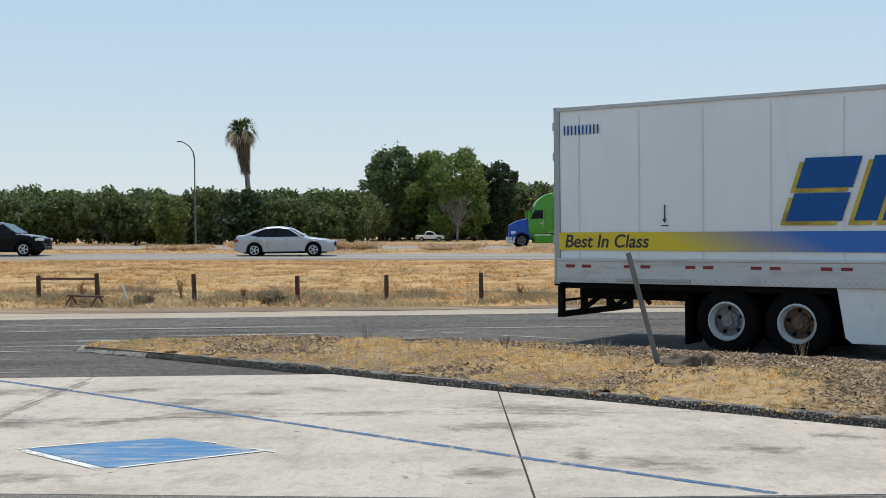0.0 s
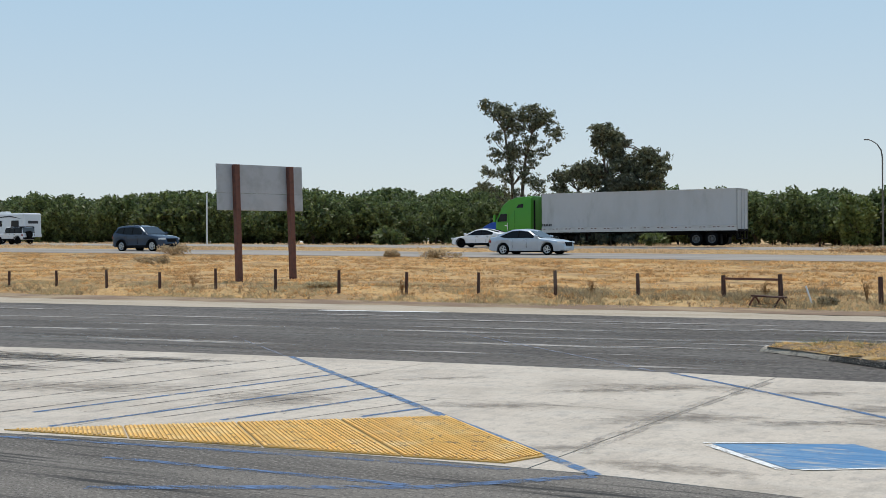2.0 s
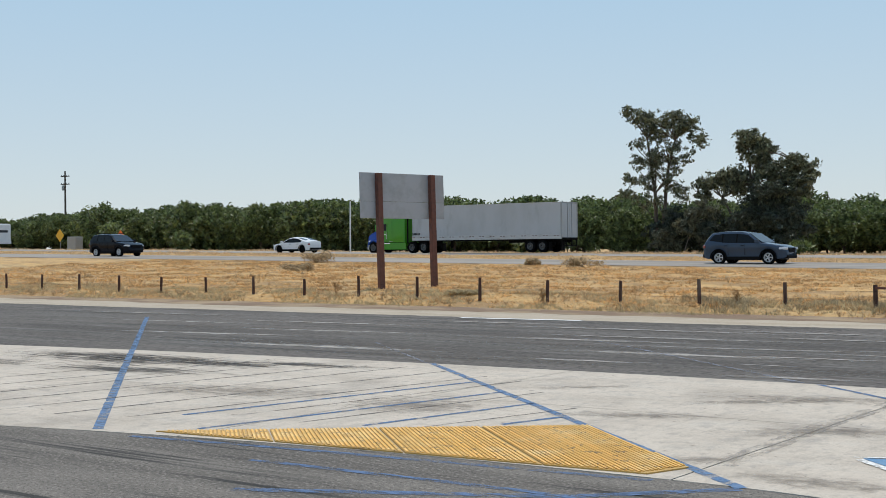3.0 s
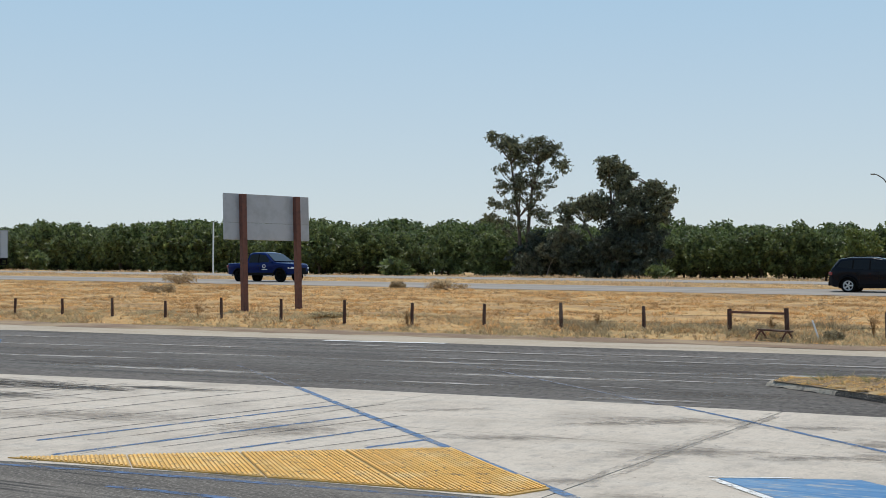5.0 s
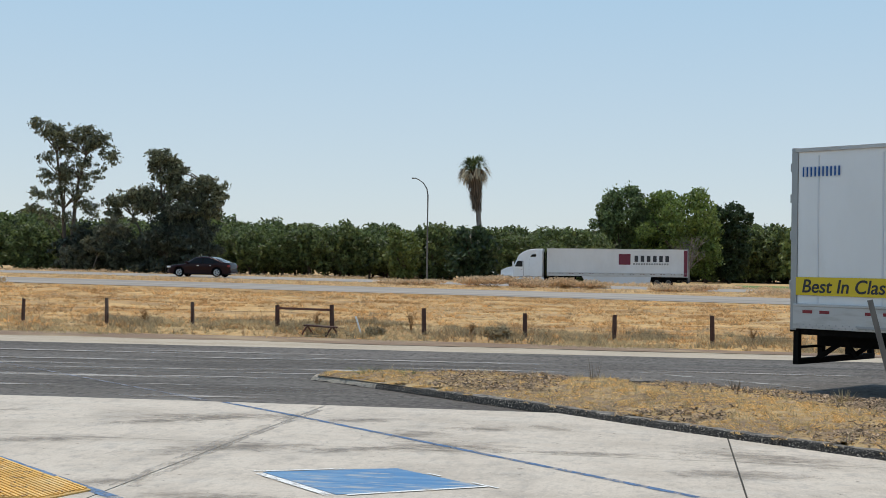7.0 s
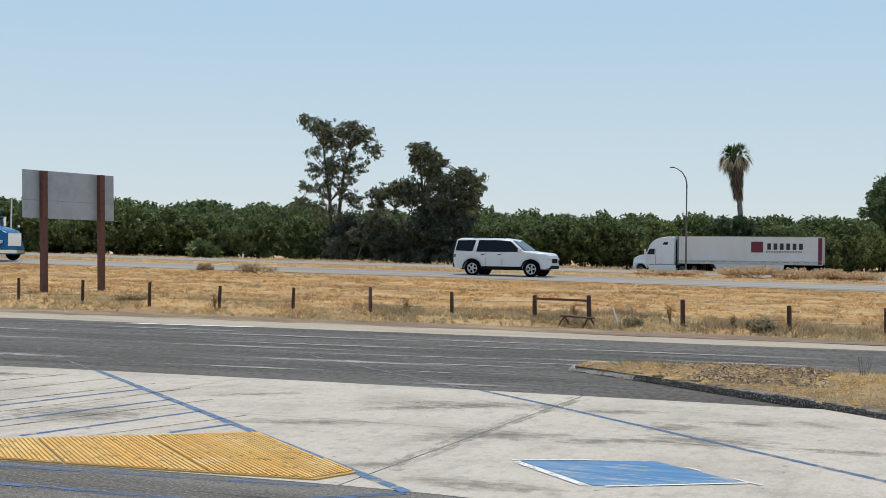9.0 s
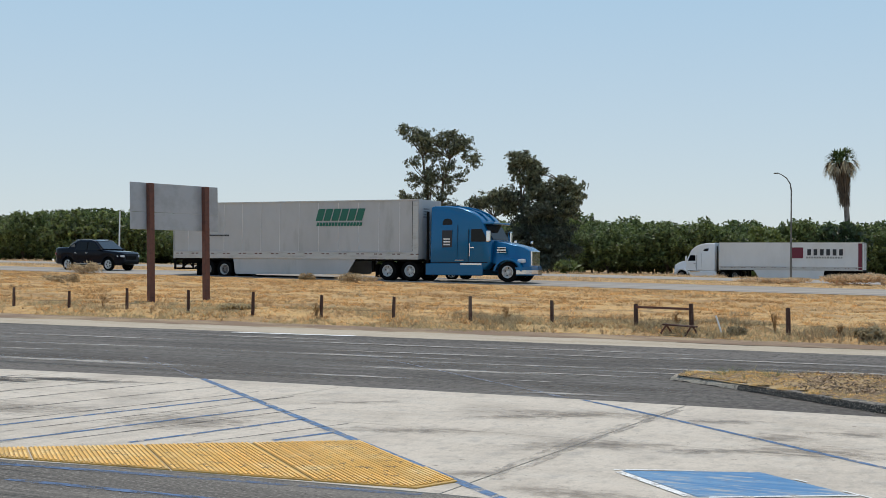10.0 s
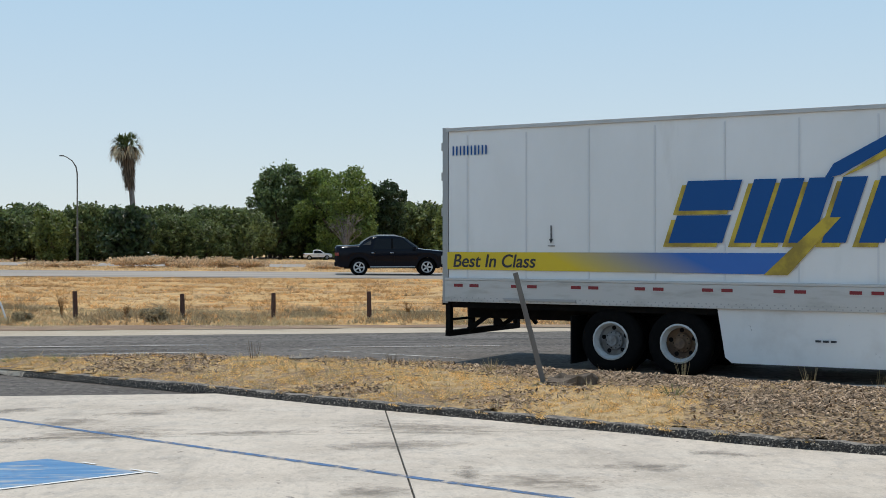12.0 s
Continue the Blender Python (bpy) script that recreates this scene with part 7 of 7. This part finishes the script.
    part("windscreen", bm, M["glass"], t)
    for s in (-1, 1):
        def sheet(nm, pts, y, material, thick=0.012):
            part(nm, plate([(x, s * y + (thick / 2 if s > 0 else 0), z) for x, z in pts], thick), material, t)
        sheet("side_window", [(3.72, 2.04), (3.72, 2.68), (4.28, 2.68), (4.58, 2.04)], 1.145, M["glass"])
        sheet("sleeper_window", [(2.2, 2.7), (2.2, 3.08), (2.28, 3.22), (2.46, 3.28), (2.64, 3.22), (2.72, 3.08), (2.72, 2.7)] if style == "long" else [(2.3, 3.1), (2.25, 3.45), (2.7, 3.4), (2.9, 3.1)], 1.105, M["glass"])
        if style == "long":
            sheet("sleeper_panel", [(2.2, 1.72), (2.2, 2.62), (2.72, 2.62), (2.72, 1.72)], 1.15, M["ink"])
            for k in range(3):
                sheet("notice_bar", [(2.28, 1.86 + k * 0.14), (2.28, 1.93 + k * 0.14), (2.62, 1.93 + k * 0.14), (2.62, 1.86 + k * 0.14)], 1.165, M["flap_white"])
            sheet("vent", [(5.0, 1.5), (5.0, 1.76), (5.42, 1.72), (5.42, 1.5)], 0.93, M["black"], 0.03)
        # black strip drawn in as the shadow gap between cab and fairing
        sheet("painted_shadow_gap", [(1.6, 0.965), (1.6, 1.0), (4.6, 1.0), (4.6, 0.965)], 1.192, M["black"])
        sheet("sleeper_seam", [(3.0, 1.0), (3.0, 2.9), (3.015, 2.9), (3.015, 1.0)], 1.17, M["black"])
        sheet("grab_handle", [(3.64, 1.3), (3.64, 1.95), (3.67, 1.95), (3.67, 1.3)], 1.2, M["chrome"])
        sheet("locker_handle", [(2.9, 1.08), (2.9, 1.12), (3.35, 1.12), (3.35, 1.08)], 1.205, M["alu"])
        sheet("door_seam", [(3.58, 0.95), (3.58, 2.66), (3.60, 2.66), (3.60, 0.95)], 1.19, M["black"])
        sheet("door_handle", [(3.7, 1.72), (3.7, 1.77), (3.9, 1.77), (3.9, 1.72)], 1.2, M["chrome"])
        part("fairing", box(1.35, 4.35, s * 1.17 - 0.05, s * 1.17 + 0.05, 0.32, 0.92, bevel=0.04), paint_body, t)
        part("step_trim", box(3.2, 4.3, s * 1.22 - 0.02, s * 1.22 + 0.02, 0.86, 0.95, bevel=0.01), M["chrome"], t)
        part("headlight", box(nose - 0.56, nose - 0.2, s * 0.80 - 0.14, s * 0.80 + 0.14, 0.98, 1.18, bevel=0.05), M["lamp_clear"], t)
        part("side_mirror", box(4.62, 4.80, s * 1.36 - 0.12, s * 1.36 + 0.12, 2.02, 2.6, bevel=0.05), M["chrome"] if style == "long" else paint_body, t)
        bm = bmesh.new()
        beam(bm, (4.5, s * 1.1, 2.5), (4.7, s * 1.36, 2.5), 0.04)
        part("mirror_arm", bm, M["black"], t)
        # fender over the steer wheel
        bm = bmesh.new()
        n = 10
        ring = []
        for k in range(n + 1):
            a = math.pi * (0.02 + 0.96 * k / n)
            for rr, y in ((0.60, s * 0.80), (0.60, s * 1.19), (0.69, s * 1.17), (0.70, s * 0.80)):
                ring.append(bm.verts.new((nose - 0.95 + rr * math.cos(a) * 1.05, y, 0.52 + rr * math.sin(a))))
        for k in range(n):
            for j in range(4):
                bm.faces.new((ring[4 * k + j], ring[4 * k + (j + 1) % 4], ring[4 * k + 4 + (j + 1) % 4], ring[4 * k + 4 + j]))
        bmesh.ops.recalc_face_normals(bm, faces=bm.faces)
        part("fender", bm, hood_paint, t)
        bm = bmesh.new()
        tube(bm, [(1.35, s * 0.95, 0.9), (1.35, s * 0.95, 3.7)], [0.07, 0.07], 8)
        part("exhaust_pipe", bm, M["chassis"], t)
        wheel(t, nose - 0.95, s * 1.06, 0.52, 0.29, s, rim, 0.58, 0)
    if style == "long":
        for s in (-1, 1):
            part("hood_mirror", box(5.9, 6.02, s * 1.05 - 0.09, s * 1.05 + 0.09, 1.95, 2.1, bevel=0.04), M["chrome"], t)
    if style == "long":
        for ob in t.children:
            if ob.name.split(".")[0] == "wheel":
                ob.location.x = 1.78 + (nose - 0.95 - 1.55) * 1.08
                continue
            for v in ob.data.vertices:
                v.co.x = 1.78 + (v.co.x - 1.55) * 1.08
                if v.co.z > 2.9:
                    v.co.z = 2.9 + (v.co.z - 2.9) * 0.87
    part("frame", box(-1.4, 6.0, -0.45, 0.45, 0.6, 0.95), M["chassis"], t)
    part("fifth_wheel", box(-0.5, 0.5, -0.5, 0.5, 0.95, 1.05, bevel=0.02), M["chassis"], t)
    for x in (0.66, -0.66):
        truck_wheel_pair(t, x, 0.52, rim, half=1.26)
    for s in (-1, 1):
        part("mudflap", box(-1.35, -1.33, s * 0.98 - 0.3, s * 0.98 + 0.3, 0.15, 0.85), M["black"], t)
    return t


def bars(t, x0, x1, z0, z1, n, material, side, slant=0.0, gap=0.25, y=1.306):
    w = (x1 - x0) / n
    for k in range(n):
        a = x0 + k * w
        b = a + w * (1 - gap)
        yy = side * y + (0.006 if side > 0 else 0)
        part("emblem_bar", plate([(a, yy, z0), (b, yy, z0), (b + slant, yy, z1), (a + slant, yy, z1)], 0.006), material, t)


LANE_NEAR, LANE_SLOW, LANE_FAR, LANE_FAST, LANE_FRONT = 61.2, 59.2, 91.3, 86.0, 138.0


def build_traffic():
    """Every moving vehicle, with its heading and its place over time: thing, lane, heading, start, speed or rows."""
    out = []
    P = paint
    silver = P("silver_blue_car_paint", (0.42, 0.45, 0.49), 0.3, 0.4)
    out.append((car("sedan", "sedan", "silver saloon car driving on the freeway", "car", silver), LANE_NEAR, 0, -7.75, 32.0))
    out.append((car("crossover", "compact_suv", "black compact SUV driving on the freeway", "car", P("black_car_paint", (0.005, 0.006, 0.009))), LANE_NEAR, 0, -21.8, 30.2))
    small = car("sedan", "sedan", "pale silver-blue saloon car on the freeway", "car", P("pale_blue_silver_paint", (0.44, 0.50, 0.57), 0.3, 0.4))
    small.scale = (0.93, 0.95, 0.96)
    out.append((small, LANE_NEAR, 0, -92.4, 30.8))
    out.append((car("crossover", "compact_suv", "slate blue-grey SUV with black trim on the freeway", "car", P("slate_blue_paint", (0.055, 0.078, 0.115), 0.3, 0.3), True, True), LANE_NEAR, 0, -124.6, 32.7))
    out.append((car("crossover", "estate_suv", "dark SUV with roof rails driving on the freeway", "car", P("near_black_paint", (0.004, 0.006, 0.011)), True, True), LANE_NEAR, 0, -174.6, 32.4))
    ranger = car("pickup", "pickup_truck", "deep blue crew-cab pickup driving on the freeway", "pickup", P("deep_blue_paint", (0.002, 0.013, 0.085), 0.25, 0.3), True, False, "chassis")
    part("bed_box", box(-1.6, -1.05, -0.7, 0.7, 1.15, 1.32, bevel=0.03), M["black"], ranger)
    bm = bmesh.new()
    tube(bm, [(-1.05, -0.75, 1.15), (-1.1, -0.72, 1.75), (-1.1, 0.72, 1.75), (-1.05, 0.75, 1.15)], [0.03] * 4, 6)
    part("headboard_rail", bm, M["black"], ranger)
    bm = bmesh.new()
    lathe(bm, [(0.12, -0.966), (0.12, -0.976), (0.08, -0.976), (0.08, -0.966)], 18, "y", (0.45, 0, 0.97))
    part("door_emblem", bm, M["flap_white"], ranger, "white ring emblem")
    bars(ranger, 0.28, 0.70, 0.76, 0.80, 4, M["flap_white"], -1, 0.0, 0.2, 0.975)
    out.append((ranger, LANE_NEAR, 0, -205.1, 31.12))
    van = car("minivan", "minivan", "dark blue-grey minivan with chrome side strips", "car", P("dark_grey_paint", (0.008, 0.011, 0.018)))
    for s in (-1, 1):
        part("belt_trim", box(-2.15, 1.2, s * 0.985 - 0.012, s * 0.985 + 0.012, 1.055, 1.085, bevel=0.006), M["chrome"], van)
        part("door_trim", box(-1.1, 1.0, s * 0.985 - 0.014, s * 0.985 + 0.014, 0.56, 0.60, bevel=0.008), M["chrome"], van)
    out.append((van, LANE_NEAR, 0, -256.6, 31.0))
    out.append((car("big_suv", "large_suv", "large white SUV with dark glass on the freeway", "car", P("white_suv_paint", (0.72, 0.73, 0.74), 0.3, 0.0), True, True), LANE_NEAR, 0, -297.0, 30.6))
    aval = car("sport_truck", "pickup_truck", "black sport utility pickup driving on the freeway", "pickup", P("black_pickup_paint", (0.004, 0.006, 0.012)))
    for s in (-1, 1):
        bm = bmesh.new()
        tube(bm, [(0.55, s * 0.80, 1.83), (0.1, s * 0.80, 1.95), (-0.7, s * 0.80, 1.95), (-1.0, s * 0.80, 1.88), (-1.5, s * 0.84, 1.58)], [0.022] * 5, 6)
        part("roof_rail", bm, M["galv"], aval, "silver roof rail running down the sail panel")
        part("quarter_window", plate([(x, s * 0.93 + (0.006 if s > 0 else 0), z) for x, z in ((-1.0, 1.36), (-1.0, 1.70), (-1.36, 1.50), (-1.40, 1.42))], 0.006), M["screen_glass"], aval)
        part("side_step", box(-1.05, 1.1, s * 0.95 - 0.04, s * 0.95 + 0.05, 0.40, 0.46, bevel=0.015), M["galv"], aval)
    out.append((aval, LANE_NEAR, 0, -349.0, 29.33))
    out.append((car("big_suv", "large_suv", "white SUV driving abreast of a blue truck", "car", P("white_fleet_paint", (0.72, 0.73, 0.74), 0.3, 0.0), True), 62.9, 0, -332.4, 30.3))
    # blue tractor with its white trailer
    blue = P("bright_blue_truck_paint", (0.002, 0.115, 0.27), 0.25, 0.3)
    tr = tractor("semi_tractor", "bright blue long-nose sleeper tractor on the freeway", blue, blue)
    tl = thing("semi_trailer", "white panelled box trailer with green lettering shapes", "trailer")
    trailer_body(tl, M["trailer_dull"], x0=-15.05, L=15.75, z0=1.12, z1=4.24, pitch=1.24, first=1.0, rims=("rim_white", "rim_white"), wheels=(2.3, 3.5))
    for s in (-1, 1):
        bars(tl, -5.55, -2.6, 3.16, 3.80, 6, M["logo_green"], s, 0.2, 0.14)
        bars(tl, -5.5, -2.65, 2.88, 3.07, 15, M["logo_green"], s, 0.05, 0.2)
        bars(tl, -13.1, -11.2, 2.36, 2.44, 20, M["ink"], s, 0.0, 0.2)
        part("corner_panel", box(0.36, 0.69, s * 1.3 - 0.02, s * 1.3 + 0.006, 1.52, 4.12, bevel=0.004), M["alu"], tl, "bare metal corner panel")
        part("corner_seam", box(0.335, 0.358, s * 1.3 - 0.02, s * 1.3 + 0.012, 1.50, 4.13), M["chassis"], tl)
    out.append((tr, LANE_SLOW, 0, -11.9 - 6.6 - 10.5 * 27.15, 27.15))
    for k in range(4):
        part("notice_bar", box(0.702, 0.708, -0.75, -0.1, 3.3 + k * 0.14, 3.38 + k * 0.14), M["rim_grey"], tl)
    out.append((tl, LANE_SLOW, 0, -11.4 - 6.6 - 10.5 * 27.15, 27.15))
    # green tractor with a plain trailer, the other way
    tr = tractor("semi_tractor", "lime green sleeper tractor with a blue hood", P("lime_green_truck_paint", (0.06, 0.27, 0.012), 0.3, 0.1), P("blue_hood_paint", (0.01, 0.06, 0.33), 0.35, 0.1), "short", "rim_dull")
    tl = thing("semi_trailer", "plain pale grey box trailer on the freeway", "trailer")
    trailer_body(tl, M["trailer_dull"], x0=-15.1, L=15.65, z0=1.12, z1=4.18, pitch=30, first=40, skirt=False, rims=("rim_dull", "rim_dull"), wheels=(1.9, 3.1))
    bars(tl, -0.3, 0.55, 1.62, 1.8, 6, M["ink"], 1, 0, 0.3)
    out.append((tr, LANE_FAR, 180, 4.85 + 6.25, -27.45))
    out.append((tl, LANE_FAR, 180, 4.85 + 6.25, -27.45))
    out.append((car("fastback", "electric_car", "white fastback saloon car on the far carriageway", "car", P("white_car_paint", (0.78, 0.79, 0.80), 0.3, 0.0), True, False, "chassis"), LANE_FAST, 180, 22.2, -34.9))
    out.append((car("jeep", "off_road_car", "white off-roader with black hardtop and spare wheel", "car", P("white_jeep_paint", (0.70, 0.71, 0.72), 0.35, 0.0), True, False, "chassis"), LANE_FAST, 180, -34.6, -33.1))
    out[-1][0].scale = (0.94, 0.94, 0.94)
    part("hardtop", box(-1.98, -0.3, -0.87, 0.87, 1.16, 1.88, bevel=0.05), M["black"], out[-1][0])
    wheel(out[-1][0], 0, 0, 0.38, 0.24, -1, "chassis", 0.6, 5).matrix_basis = pose(-2.2, 0, 1.05, 0, 0, 90)
    # motorhome trailer
    rv = thing("caravan", "white travel trailer with dark swoosh decals", "caravan")
    wh = P("white_caravan_paint", (0.70, 0.71, 0.71), 0.45, 0.0)
    part("body", box(-4.5, 3.6, -1.22, 1.22, 0.75, 3.35, bevel=0.16), wh, rv)
    part("nose", box(3.3, 4.9, -1.2, 1.2, 1.5, 3.3, bevel=0.3), wh, rv)
    part("roof_unit", box(-0.6, 0.4, -0.35, 0.35, 3.34, 3.6, bevel=0.08), M["flap_white"], rv)
    part("skirt_band", box(-4.48, 3.5, -1.235, 1.235, 0.72, 1.05, bevel=0.01), M["seam"], rv)
    for s in (-1, 1):
        for a, b in ((-3.6, -2.4), (-0.9, 0.5), (1.6, 2.8)):
            part("window", box(a, b, s * 1.225 - 0.01, s * 1.225 + 0.012, 1.9, 2.55, bevel=0.006), M["glass"], rv)
        yy = s * 1.235
        part("swoosh_decal", plate([(-4.3, yy, 1.3), (-3.2, yy, 1.75), (-1.6, yy, 1.6), (-3.4, yy, 2.05)], 0.006), M["ink"], rv)
        part("swoosh_decal", plate([(-4.2, yy, 2.7), (-2.2, yy, 2.95), (2.5, yy, 2.75), (-2.2, yy, 3.1)], 0.006), M["ink"], rv)
        for x in (-0.9, -0.1):
            wheel(rv, x, s * 1.08, 0.36, 0.22, s, "rim_white", 0.6, 5)
    part("rear_swoosh", box(-4.53, -4.49, -0.7, 0.7, 2.2, 2.5, bevel=0.01), M["ink"], rv)
    rv.scale = (0.93, 0.93, 0.93)
    out.append((rv, LANE_FAR, 180, -42.7, -32.9))
    red = car("sedan", "sedan", "dark maroon saloon car on the far carriageway", "car", P("dark_maroon_paint", (0.025, 0.012, 0.014)))
    out.append((red, LANE_FAST, 180, 212.5, -35.2))
    # white tractor and trailer on the frontage road
    white = P("white_truck_paint", (0.74, 0.75, 0.76), 0.35, 0.0)
    tr = tractor("semi_tractor", "white sleeper tractor on the frontage road", white, white, "short", "rim_dull")
    tl = thing("semi_trailer", "white box trailer with red and black emblem shapes", "trailer")
    trailer_body(tl, M["trailer_grey"], x0=-13.9, L=14.95, z0=1.12, z1=4.08, pitch=30, first=40, rims=("rim_dull", "rim_dull"), wheels=(2.0, 3.2))
    for s in (1,):
        yy = s * 1.31
        part("tail_panel", plate([(-13.88, yy + 0.02, 1.2), (-13.5, yy + 0.02, 1.2), (-13.5, yy + 0.02, 3.98), (-13.88, yy + 0.02, 3.98)], 0.01), M["logo_red"], tl, "dark red panel at the tail")
        part("emblem_square", plate([(-7.9, yy, 2.4), (-6.65, yy, 2.4), (-6.65, yy, 3.55), (-7.9, yy, 3.55)], 0.006), M["logo_red"], tl)
        bars(tl, -11.95, -8.05, 2.72, 3.38, 6, M["ink"], s, 0, 0.42)
        bars(tl, -11.9, -8.1, 2.40, 2.58, 14, M["rim_grey"], s, 0, 0.35)
    convoy_rows = [(0.0, 22.5), (3.0, 5.0), (6.0, -12.7), (6.5, -15.8), (8.5, -29.4), (9.0, -33.2), (9.5, -36.7), (10.0, -40.2), (11.5, -52.2), (12.0, -56.4)]
    out.append((tr, LANE_FRONT, 180, convoy_rows, 6.25))
    out.append((tl, LANE_FRONT, 180, convoy_rows, 6.25))
    return out


def parked_vehicles():
    for x, y, kind, col, yaw in ((-2.1, 204, "pickup", (0.72, 0.73, 0.74), 0), (-21.5, 152, "sedan", (0.7, 0.7, 0.7), 0)):
        c = car(kind, "parked_pickup" if kind == "pickup" else "parked_car", "small white parked vehicle below the trees", "car", paint("white_parked_paint", col, 0.35, 0.0))
        c.matrix_basis = pose(x, y, level(x, y), 0, 0, yaw)
        c.scale = (0.9, 0.9, 0.9)


parked_vehicles()
TRAFFIC = build_traffic()


def motions():
    for ob, lane, heading, start, speed in TRAFFIC:
        rows = []
        if isinstance(start, list):
            for t, front in start:
                x = front * 0.985 + speed
                rows.append((t, pose(x, lane, level(x, lane) + 0.03, 0, 0, heading)))
        else:
            for t in (0, 3, 6, 9, 12):
                x = (start + speed * t) * 0.979
                rows.append((t, pose(x, lane, level(x, lane) + 0.02, 0, 0, heading)))
        walk(ob, rows)


motions()
